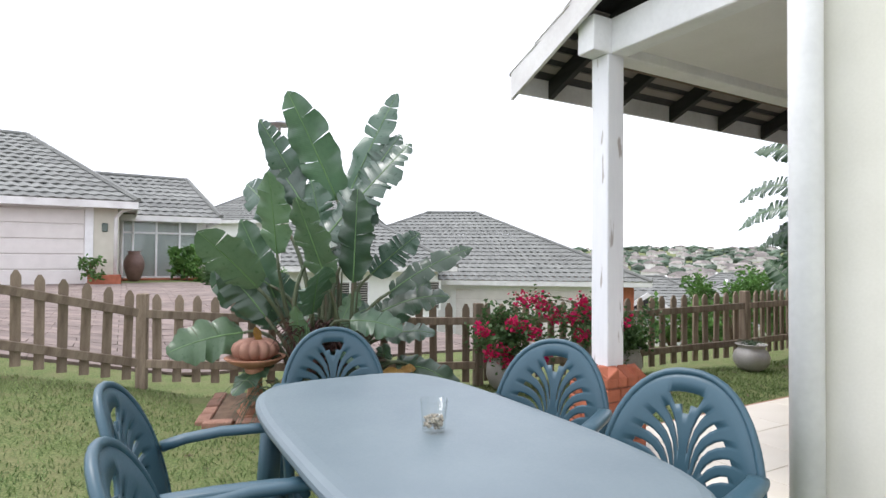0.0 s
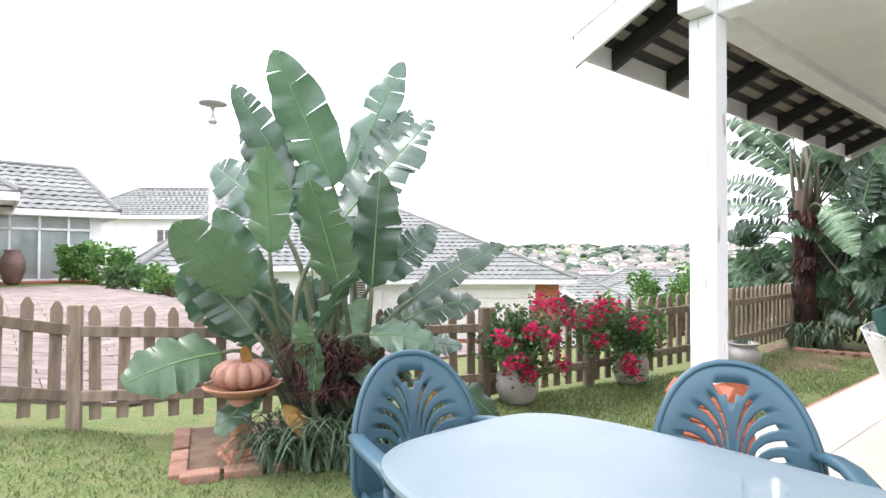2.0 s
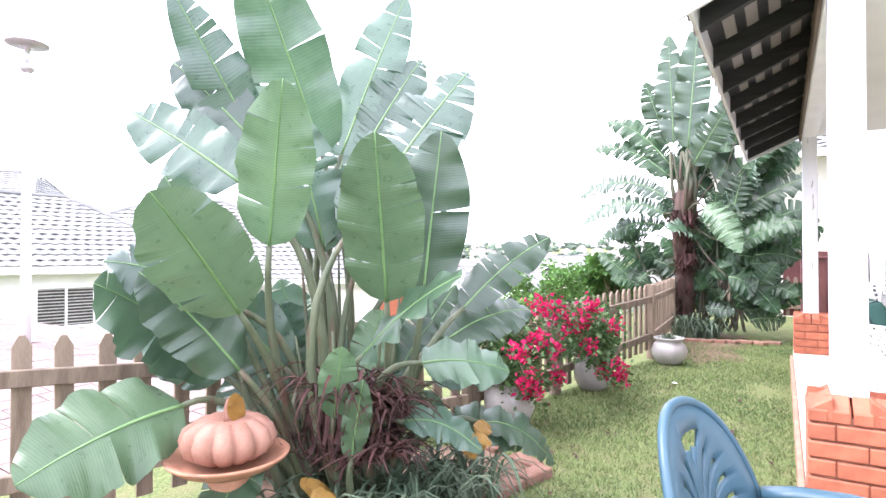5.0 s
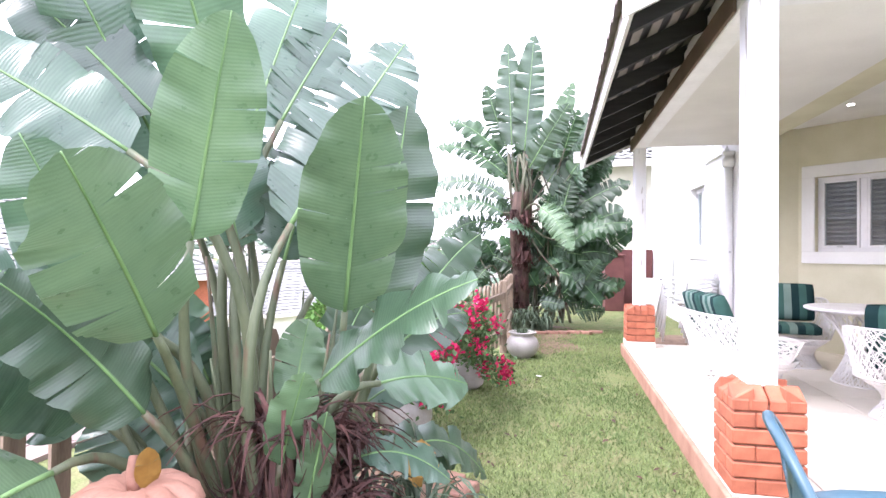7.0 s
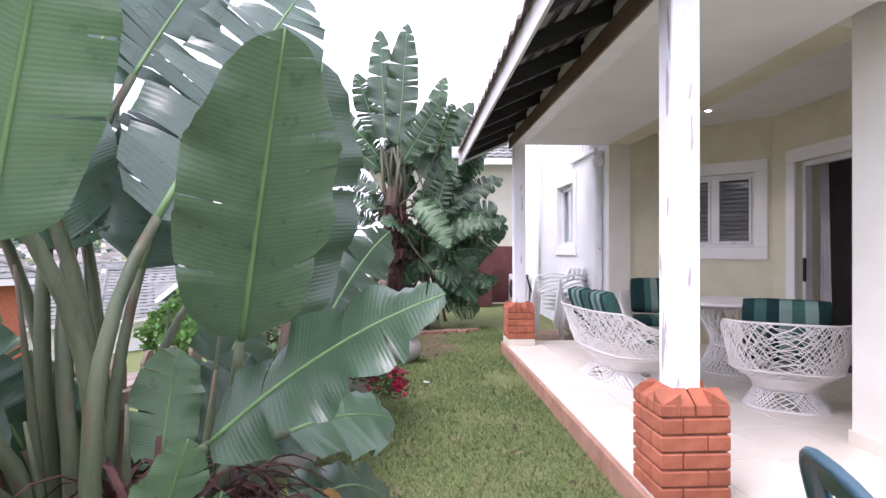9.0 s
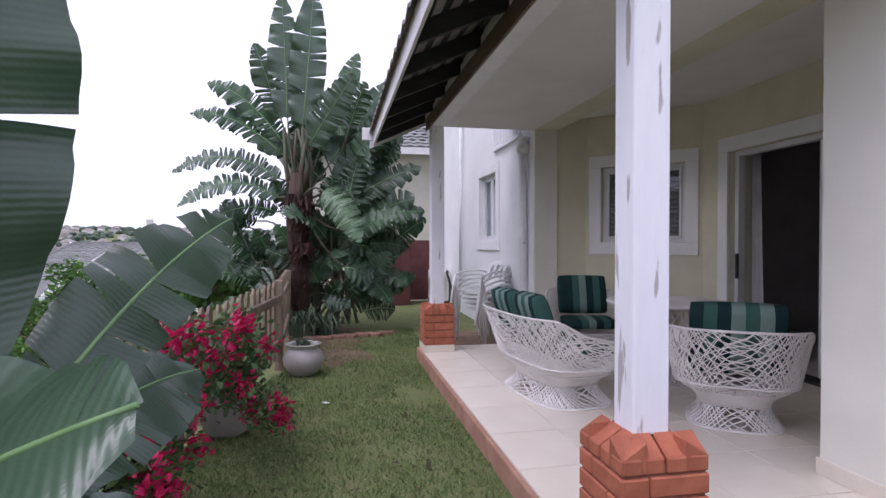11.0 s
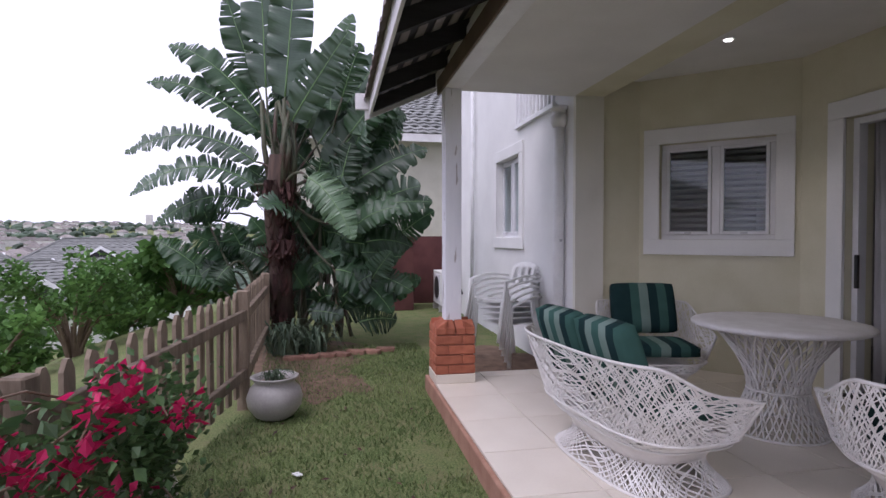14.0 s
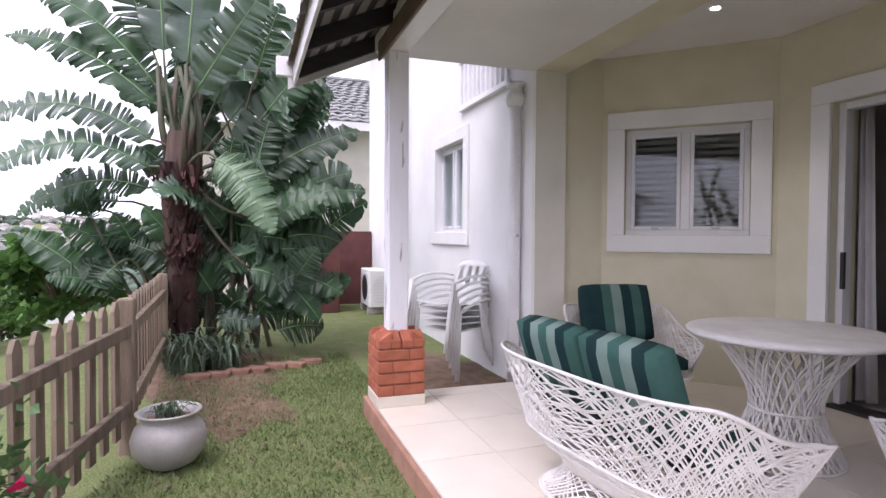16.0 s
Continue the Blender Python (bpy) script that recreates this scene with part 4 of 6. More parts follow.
L1((1.52, 4.72, 1.35), (1.86, 4.9, 1.95), 0.36, 0.7, mat="leaf_blue", off=(0.1, 0.15))
L1((1.42, 4.65, 1.30), (1.30, 4.75, 1.98), 0.36, 0.7, mat="leaf_blue", off=(0.05, 0.1))
L1((1.50, 4.5, 1.25), (1.72, 4.42, 1.86), 0.38, 0.8, mat="leaf_blue", off=(0.08, 0.05))
L1((1.22, 4.72, 0.75), (0.95, 4.95, 1.15), 0.34, 0.3, mat="leaf_blue", off=(-0.1, 0.15))
L1((1.80, 4.25, 0.62), (2.15, 4.0, 0.66), 0.24, 0.3, (-0.4, -0.4, 0.85), 0.2, "leaf_blue", (0.2, 0))
L1((1.85, 4.15, 0.42), (2.20, 3.92, 0.22), 0.26, 0.25, (-0.4, -0.5, 0.8), 0.25, "leaf", (0.2, 0))
L1((1.95, 4.05, 0.40), (2.32, 3.78, 0.12), 0.24, 0.3, (-0.4, -0.5, 0.8), 0.3, "leaf", (0.25, 0))
L1((1.10, 4.30, 0.60), (1.02, 4.18, 0.92), 0.16, 0.1, mat="leaf_pale", off=(-0.1, -0.1))
L1((1.12, 4.22, 0.44), (1.10, 4.14, 0.78), 0.12, 0.05, mat="leaf_pale", off=(-0.05, -0.15))
L1((1.35, 4.12, 0.55), (1.52, 3.82, 0.42), 0.18, 0.2, (-0.5, -0.2, 0.9), 0.3, "leaf_blue", (0.02, -0.15))
L1((1.1, 5.0, 0.7), (0.85, 5.25, 0.95), 0.34, 0.3, mat="leaf_blue", off=(-0.2, 0.2))
L1((1.9, 4.45, 0.75), (2.3, 4.4, 1.1), 0.34, 0.4, mat="leaf", off=(0.2, 0.1))
for k in range(13):
    bs = Vector((PX1.x + prnd.uniform(-0.45, 0.55), PX1.y + prnd.uniform(0.25, 0.6), prnd.uniform(0.3, 0.85)))
    L1(bs, bs + Vector((prnd.uniform(-0.3, 0.35), prnd.uniform(-0.05, 0.2), prnd.uniform(0.1, 0.5))), prnd.uniform(0.26, 0.38), prnd.choice((0.2, 0.5)), mat=prnd.choice(("leaf", "leaf_blue")), off=(prnd.uniform(-0.2, 0.25), 0.15))
for k in range(4):
    bs = Vector((prnd.uniform(1.1, 1.9), prnd.uniform(4.25, 4.55), prnd.uniform(0.3, 0.7)))
    L1(bs, bs + Vector((prnd.uniform(-0.18, 0.22), prnd.uniform(-0.2, 0.05), prnd.uniform(0.05, 0.38))), prnd.uniform(0.18, 0.28), prnd.choice((0.2, 0.4)), (-0.6, -0.5, prnd.uniform(0.3, 0.8)), prnd.uniform(0.05, 0.2), prnd.choice(("leaf", "leaf_pale", "leaf_blue")), (prnd.uniform(-0.1, 0.15), -0.05))
# thick stalk sheaths, dead leaf bases and the fringe below
for i in range(7):
    a = i * 0.9
    o = Vector((PX1.x + 0.16 * math.cos(a), PX1.y + 0.16 * math.sin(a), 0))
    bm = bmesh.new()
    tube(bm, bez(o, o + Vector((0.02 * math.cos(a), 0.02 * math.sin(a), 0.5)), o + Vector((0.10 * math.cos(a), 0.10 * math.sin(a), prnd.uniform(0.9, 1.4))), 8), 0.031, 8, 0.004)
    part("sheath", bm, M["stem"], st, "thick green-brown leaf sheath", smooth=True)
for dx, dy, z, r, h in ((-0.24, -0.15, 0.66, 0.22, -0.45), (-0.20, -0.18, 0.62, 0.32, 0.24), (-0.06, -0.26, 0.56, 0.30, 0.20), (0.1, -0.2, 0.45, 0.28, 0.06), (-0.15, -0.3, 0.42, 0.26, 0.12)):
    part("dead_leaves", strap_clump("d", PX1.x + dx, PX1.y + dy, z, r, h, 100, "dead", "", "", prnd, 0.02), M["dead"], st, "dry brown dead leaf fringe")
for k in range(4):
    b = Vector((1.85 + prnd.uniform(-0.15, 0.2), 4.02 + prnd.uniform(-0.1, 0.1), 0.38))
    bm = bmesh.new()
    blade(bm, b, b + Vector((prnd.uniform(-0.1, 0.15), prnd.uniform(-0.15, 0), prnd.uniform(-0.12, 0.05))), 0.1, (-0.5, -0.5, 0.7), 0.2, 0.3, prnd, 10)
    part("withered_leaf", bm, M["dead_yellow"], st, "yellowed withered leaf")
for k in range(2):
    b = Vector((0.92 + prnd.uniform(-0.1, 0.1), 4.34 + prnd.uniform(-0.08, 0.08), 0.36))
    bm = bmesh.new()
    blade(bm, b, b + Vector((prnd.uniform(-0.05, 0.2), -0.1, prnd.uniform(-0.24, -0.12))), 0.08, (-0.5, -0.5, 0.7), 0.2, 0.3, prnd, 10)
    part("withered_leaf", bm, M["dead_yellow"], st, "yellowed withered leaf")
for cx, cy in ((1.18, 4.22), (1.5, 4.1), (1.8, 4.12), (1.0, 4.38), (1.35, 4.12)):
    tagged(obj("strap_leaf_plant", strap_clump("s", cx, cy, 0.02, 0.42, 0.44, 95, "strap", "", "", prnd, 0.02), M["strap"]), "grey-green striped strap-leaved plant in the bed", "plant", "strap-leaved plants in the bed")


# second strelitzia, a large old clump at the garden's far side
TR = Vector((8.72, 4.0, 0.0))
t2 = thing("strelitzia", "very tall old giant strelitzia clump with a fibrous trunk", "tree", None)
bm = bmesh.new()
tube(bm, [(TR.x, TR.y, -0.05), (TR.x - 0.03, TR.y + 0.03, 0.8), (TR.x + 0.02, TR.y + 0.08, 1.6), (TR.x, TR.y + 0.05, 2.3)], 0.13, 14, 0.11)
for v in bm.verts:
    v.co += Vector((noise.noise(v.co * 6), noise.noise(v.co * 6 + Vector((5, 0, 0))), 0)) * 0.05
part("trunk", bm, M["bark"], t2, "fibrous dark brown trunk", smooth=True)
part("dead_leaves", strap_clump("d", TR.x, TR.y + 0.05, 2.0, 0.35, -0.5, 120, "dead", "", "", prnd, 0.04), M["dead"], t2, "hanging dry leaf bases")
for zz in (0.55, 0.9, 1.2, 1.5, 1.75):
    part("dead_leaves", strap_clump("d", TR.x - 0.05, TR.y + 0.03, zz, 0.19, -0.45, 60, "dead", "", "", prnd, 0.045), M["dead"], t2, "hanging dry leaf bases")
part("dead_leaves", strap_clump("d", TR.x - 0.1, TR.y, 1.3, 0.3, -0.4, 70, "dead", "", "", prnd, 0.04), M["dead"], t2, "hanging dry leaf bases")
for k in range(7):
    o = Vector((TR.x + prnd.uniform(-0.1, 0.1), TR.y + prnd.uniform(-0.12, 0.16), 1.9))
    bm = bmesh.new()
    tube(bm, [o, o + Vector((prnd.uniform(-0.05, 0.05), prnd.uniform(-0.1, 0.1), 0.5)), o + Vector((prnd.uniform(-0.1, 0.1), prnd.uniform(-0.2, 0.2), 1.05))], 0.042, 8, 0.02)
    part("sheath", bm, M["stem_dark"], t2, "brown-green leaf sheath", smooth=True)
t2.location = (0.25, 0.0, 0.0)
W2 = (-0.95, -0.1, 0.25)


def L2(base, tip, w, tear=0.85, face=W2, arch=0.15, mat="leaf_shaded", root=(8.72, 4.02, 1.9)):
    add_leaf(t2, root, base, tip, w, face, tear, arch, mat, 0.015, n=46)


UPF = (-0.75, 0.1, 0.65)
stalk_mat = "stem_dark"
L2((8.75, 4.32, 2.22), (8.92, 5.80, 2.30), 0.46, 1.0, UPF, 0.36, "leaf")
L2((8.72, 4.34, 1.95), (8.70, 5.68, 1.80), 0.44, 1.0, UPF, 0.40, "leaf")
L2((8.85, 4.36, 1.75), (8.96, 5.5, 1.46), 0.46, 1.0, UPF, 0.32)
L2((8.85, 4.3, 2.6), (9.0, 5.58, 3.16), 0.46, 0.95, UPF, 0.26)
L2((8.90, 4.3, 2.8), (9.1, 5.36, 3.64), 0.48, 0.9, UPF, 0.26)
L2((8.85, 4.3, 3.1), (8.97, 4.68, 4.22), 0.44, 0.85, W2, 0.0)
L2((8.78, 4.2, 3.1), (8.85, 4.28, 4.9), 0.50, 0.6, W2, 0.0, "leaf")
L2((8.75, 3.98, 3.0), (8.82, 3.83, 5.0), 0.55, 0.5, W2, 0.0, "leaf")
L2((8.68, 3.9, 2.7), (8.31, 3.25, 3.66), 0.48, 0.7, W2, 0.04, "leaf")
L2((9.10, 3.75, 2.7), (9.61, 3.15, 4.38), 0.46, 0.7, W2, 0.0, "leaf_pale")
L2((9.0, 3.6, 2.5), (9.31, 2.69, 3.85), 0.50, 0.6, W2, 0.03, "leaf")
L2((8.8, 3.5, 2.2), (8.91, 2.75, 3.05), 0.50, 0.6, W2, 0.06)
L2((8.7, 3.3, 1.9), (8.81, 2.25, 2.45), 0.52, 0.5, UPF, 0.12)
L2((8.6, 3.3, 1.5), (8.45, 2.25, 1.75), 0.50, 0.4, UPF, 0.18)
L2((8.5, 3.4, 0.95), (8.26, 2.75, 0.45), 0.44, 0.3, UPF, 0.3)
L2((8.3, 3.7, 2.0), (7.9, 3.2, 1.3), 0.44, 1.0, (-0.9, 0.1, 0.4), 0.25, "leaf_pale")
for k in range(74):
    a = prnd.uniform(-2.3, 1.9)
    rr = prnd.uniform(0.35, 1.0)
    hz = prnd.uniform(0.25, 3.2)
    bx = Vector((TR.x + 0.25 + prnd.uniform(-0.3, 0.9), TR.y - 0.55 + 0.5 * math.sin(a) * rr, hz))
    tp = bx + Vector((prnd.uniform(-0.5, 0.3), math.sin(a) * prnd.uniform(0.3, 0.9), prnd.uniform(-0.25, 0.85)))
    L2(bx, tp, prnd.uniform(0.36, 0.52), prnd.choice((0.3, 0.6, 0.9)), (-0.85, prnd.uniform(-0.4, 0.4), prnd.uniform(0.1, 0.6)), prnd.uniform(0.05, 0.2), prnd.choice(("leaf_shaded", "leaf_shaded", "leaf_shaded", "leaf")), (TR.x + prnd.uniform(0, 0.6), TR.y - prnd.uniform(0, 0.8), 0.1) if k % 4 == 0 else None)
for k in range(30):
    bx = Vector((TR.x + prnd.uniform(-0.35, 0.25), TR.y - prnd.uniform(0.25, 1.0), prnd.uniform(0.3, 2.0)))
    tp = bx + Vector((prnd.uniform(-0.35, 0.1), prnd.uniform(-0.65, 0.15), prnd.uniform(-0.35, 0.5)))
    L2(bx, tp, prnd.uniform(0.3, 0.45), prnd.choice((0.4, 0.8, 1.0)), (-0.85, prnd.uniform(-0.4, 0.3), prnd.uniform(0.1, 0.6)), prnd.uniform(0.05, 0.25), prnd.choice(("leaf_shaded", "leaf_shaded", "leaf_shaded", "leaf")), None)
for k in range(14):
    hz = prnd.uniform(0.6, 1.7)
    bx = Vector((TR.x + prnd.uniform(0.1, 0.6), TR.y + prnd.uniform(0.3, 0.9), hz))
    tp = bx + Vector((prnd.uniform(-0.3, 0.2), prnd.uniform(0.1, 0.7), prnd.uniform(-0.4, 0.5)))
    L2(bx, tp, prnd.uniform(0.3, 0.45), 0.9, UPF, 0.15, "leaf_shaded", (TR.x + 0.2, TR.y + 0.3, 0.1))
for cx, cy in ((8.62, 3.98), (8.66, 3.68)):
    tagged(obj("strap_leaf_plant", strap_clump("s", cx, cy, 0.02, 0.42, 0.5, 80, "strap", "", "", prnd, 0.03), M["strap"]), "dark grey-green strap-leaved plant under the tall clump", "plant", "strap-leaved plants under the clump")


# bougainvillea in pots along the fence
def bougainvillea(cx, cy, z, spread, h, nfl, seed, label, clusters):
    rnd = random.Random(seed)
    e = thing("bougainvillea", label, "flowering shrub", None)
    lv, br = bmesh.new(), bmesh.new()
    ends = []
    for k in range(20):
        a = rnd.uniform(0, 2 * math.pi)
        r = rnd.uniform(0.3, 1) * spread
        end = Vector((cx + r * math.cos(a), cy + r * 0.6 * math.sin(a), z + h * rnd.uniform(0.15, 1.0)))
        ends.append(end)
        tw = bmesh.new()
        tube(tw, bez((cx, cy, z), (cx + 0.3 * r * math.cos(a), cy + 0.2 * r * math.sin(a), z + h * 1.0), end, 6), 0.007, 5, 0.003)
        part("branch", tw, M["twig"], e)
    for c in clusters:
        ends.append(Vector(c))
        tw = bmesh.new()
        tube(tw, bez((cx, cy, z), ((cx + c[0]) / 2, (cy + c[1]) / 2, max(z, c[2]) + 0.15), c, 6), 0.006, 5, 0.003)
        part("branch", tw, M["twig"], e)

    def quad(bm, p, s, rnd):
        d = Vector((rnd.gauss(0, 1), rnd.gauss(0, 1), rnd.gauss(0, 0.7))).normalized()
        q = d.orthogonal().normalized()
        w = d.cross(q) * s * 0.36
        a, b = bm.verts.new(p), bm.verts.new(p + d * s)
        m1, m2 = bm.verts.new(p + d * s * 0.45 + w + q * s * 0.1), bm.verts.new(p + d * s * 0.45 - w + q * s * 0.1)
        c = bm.verts.new(p + d * s * 0.5)
        bm.faces.new((a, m1, c))
        bm.faces.new((m1, b, c))
        bm.faces.new((a, c, m2))
        bm.faces.new((c, b, m2))

    for end in ends:
        for _ in range(120):
            t = rnd.uniform(0.2, 1.05)
            p = Vector((cx, cy, z + 0.1)).lerp(end, t) + Vector((rnd.gauss(0, 0.07), rnd.gauss(0, 0.06), rnd.gauss(0, 0.06)))
            quad(lv, p, rnd.uniform(0.028, 0.062), rnd)
    picks = [Vector(c) for c in clusters] + [rnd.choice(ends) for _ in range(nfl)]
    for p0 in picks:
        p1 = p0 + Vector((rnd.gauss(0, 0.03), rnd.gauss(0, 0.03), rnd.gauss(0, 0.03)))
        for _ in range(50):
            quad(br, p1 + Vector((rnd.gauss(0, 0.042), rnd.gauss(0, 0.036), rnd.gauss(0, 0.034))), rnd.uniform(0.03, 0.055), rnd)
    tagged(part("foliage", lv, M["boug_leaf"], e, "small dull green leaves"), kind="stuff")
    tagged(part("blossom", br, M["bract"], e, "magenta-red bracts"), kind="stuff")


bougainvillea(3.2, 4.46, 0.3, 0.36, 0.50, 0, 21, "magenta bougainvillea in a grey pot by the fence", [(2.72, 4.2, 0.62), (3.08, 4.2, 0.40), (3.44, 4.2, 0.31), (3.26, 4.22, 0.61), (2.88, 4.2, 0.47), (3.05, 4.2, 0.30)])
bougainvillea(4.62, 4.24, 0.3, 0.42, 0.42, 0, 22, "large magenta bougainvillea spilling over a pot", [(3.40, 4.12, 0.87), (3.73, 4.1, 0.73), (4.10, 4.1, 0.83), (4.19, 4.05, 0.29), (4.0, 4.1, 0.76), (3.42, 4.25, 0.90), (3.2, 4.28, 0.92), (3.1, 4.2, 0.68), (3.27, 4.18, 0.58), (3.53, 4.12, 0.75), (3.88, 4.03, 0.87), (4.25, 4.0, 0.68), (3.8, 4.03, 0.52), (4.02, 3.86, 0.34), (4.05, 3.88, 0.27)])


def pot(name, cx, cy, prof, mat, label, soil_r, soil_z, wob=None):
    e = thing(name, label, "pot", pose(cx, cy, 0))
    bm = bmesh.new()
    lathe(bm, prof, 36, None, wob)
    part("body", bm, mat, e, smooth=True)
    bm = bmesh.new()
    lathe(bm, [(0.001, soil_z + 0.012), (soil_r * 0.6, soil_z + 0.008), (soil_r, soil_z)], 24)
    part("soil", bm, M["soil"], e, "dark potting soil")
    return e


SQUAT = [(0.085, 0.0), (0.14, 0.03), (0.19, 0.10), (0.20, 0.165), (0.178, 0.23), (0.145, 0.262), (0.14, 0.275), (0.16, 0.30), (0.175, 0.312), (0.165, 0.318), (0.14, 0.305), (0.125, 0.28), (0.12, 0.25)]
pot("squat_pot", 6.32, 3.84, SQUAT, M["pot"], "squat pale grey glazed pot by the fence post", 0.122, 0.27)
tagged(obj("pot_plant", strap_clump("s", 6.32, 3.84, 0.28, 0.14, 0.14, 45, "strap", "", "", prnd, 0.012), M["strap"]), "small grey succulent growing in the squat pot", "plant")
pot("flower_pot", 3.2, 4.46, [(0.10, 0.0), (0.15, 0.04), (0.19, 0.14), (0.185, 0.24), (0.15, 0.30), (0.16, 0.325), (0.175, 0.335), (0.15, 0.33), (0.14, 0.29)], M["pot"], "round grey pot holding bougainvillea", 0.14, 0.30)
pot("flower_pot", 4.68, 4.26, [(0.10, 0.0), (0.15, 0.04), (0.18, 0.14), (0.175, 0.24), (0.15, 0.30), (0.165, 0.325), (0.175, 0.335), (0.15, 0.33), (0.14, 0.29)], M["pot"], "grey pot holding the large bougainvillea", 0.14, 0.30)

# bird bath with a clay pumpkin
bath = thing("bird_bath", "weathered terracotta bird bath on a square pedestal", "bird bath", pose(0.815, 4.60, 0))
part("foot", boxes((-0.12, -0.12, 0, 0.12, 0.12, 0.05), (-0.1, -0.1, 0.05, 0.1, 0.1, 0.1), bevel=0.008), M["terracotta"], bath)
bm = bmesh.new()
lathe(bm, [(0.09, 0.1), (0.075, 0.13), (0.06, 0.2), (0.055, 0.3), (0.07, 0.36), (0.085, 0.39), (0.07, 0.41)], 24)
part("stem", bm, M["terracotta"], bath, smooth=True)
bm = bmesh.new()
lathe(bm, [(0.06, 0.40), (0.12, 0.415), (0.19, 0.445), (0.235, 0.478), (0.24, 0.488), (0.23, 0.49), (0.18, 0.462), (0.10, 0.44), (0.02, 0.437)], 40)
part("bowl", bm, M["terracotta"], bath, "shallow terracotta bowl", smooth=True)
pk = thing("clay_pumpkin", "pale orange ribbed clay pumpkin lying in the bird bath", "ornament", pose(0.815, 4.60, 0.467))
bm = bmesh.new()
lathe(bm, [(0.02, 0.0), (0.12, 0.005), (0.175, 0.04), (0.19, 0.085), (0.172, 0.13), (0.125, 0.16), (0.07, 0.165), (0.03, 0.145), (0.005, 0.14)], 96, None, lambda a, z: 0.80 + 0.20 * abs(math.sin(a * 6)) ** 0.55)
part("body", bm, M["pumpkin"], pk, smooth=True)
bm = bmesh.new()
tube(bm, [(0, 0, 0.14), (0.0, 0.01, 0.19), (0.02, 0.02, 0.23)], 0.018, 8, 0.012)
part("stalk", bm, M["pumpkin"], pk, smooth=True)
bm = bmesh.new()
blade(bm, Vector((0.02, -0.03, 0.14)), Vector((-0.01, -0.05, 0.27)), 0.07, (-0.5, -0.6, 0.2), 0.0, 0.1, prnd, 10)
fl = obj("fallen_leaf", bm, M["dead_yellow"], smooth=True)
fl.location = (0.815, 4.60, 0.467)
tagged(fl, "yellow fallen leaf caught on the clay pumpkin", "leaf")

# brick edging and soil of the bed
bed = thing("flower_bed", "brick-edged soil bed round the strelitzia", "flower bed", pose(0, 0, 0), kind="structure")
bm = bmesh.new()
prism(bm, [(0.44, 4.52), (2.44, 3.95), (2.62, 4.5), (1.7, 5.1), (0.72, 5.4)], -0.03, 0.03)
part("soil", bm, M["soil"], bed, "dry brown soil")
for (ax, ay), (bx_, by_) in (((0.40, 4.47), (2.46, 3.88)), ((0.40, 4.47), (0.68, 5.42)), ((2.46, 3.88), (2.66, 4.5))):
    L = math.hypot(bx_ - ax, by_ - ay)
    ang = math.degrees(math.atan2(by_ - ay, bx_ - ax))
    n = int(L / 0.228)
    for i in range(n):
        s = L * (i + 0.5) / n
        b = part("brick", boxes((-0.108, -0.052, -0.02, 0.108, 0.052, 0.052), bevel=0.008), M["brick_old"], bed)
        b.matrix_basis = pose(ax + (bx_ - ax) * s / L, ay + (by_ - ay) * s / L, prnd.uniform(-0.006, 0.006), prnd.uniform(-2, 2), prnd.uniform(-2, 2), ang + prnd.uniform(-3, 3))
for i in range(7):
    b = tagged(obj("loose_brick", boxes((-0.108, -0.052, 0.0, 0.108, 0.052, 0.06), bevel=0.008), M["brick_old"]), "loose red brick edging the tall clump's bed", "brick", "loose bricks by the far clump")
    b.matrix_basis = pose(8.25 + 0.05 * i + prnd.uniform(-0.05, 0.05), 3.85 - 0.17 * i, -0.01, 0, 0, 70 + prnd.uniform(-25, 25))

# ---- garden table and plastic chairs ----
def sweep(bm, pts, rx, rz, seg=10):
    """A flattened round section carried along pts: rx across, rz up."""
    pts = [Vector(p) for p in pts]
    rings = []
    for i, p in enumerate(pts):
        d = (pts[min(i + 1, len(pts) - 1)] - pts[max(i - 1, 0)]).normalized()
        s = d.cross(Vector((0, 0, 1)))
        s = s.normalized() if s.length > 0.05 else Vector((1, 0, 0))
        u = s.cross(d)
        rings.append([bm.verts.new(p + s * (rx * math.copysign(abs(math.cos(a)) ** 0.6, math.cos(a))) + u * (rz * math.copysign(abs(math.sin(a)) ** 0.6, math.sin(a)))) for a in (2 * math.pi * k / seg for k in range(seg))])
    for a, b in zip(rings, rings[1:]):
        for k in range(seg):
            bm.faces.new((a[k], a[(k + 1) % seg], b[(k + 1) % seg], b[k]))
    bm.faces.new(rings[0][::-1])
    bm.faces.new(rings[-1])
    return bm


def thicken(ob, t):
    m = ob.modifiers.new("thick", "SOLIDIFY")
    m.thickness, m.offset = t, 0
    return ob


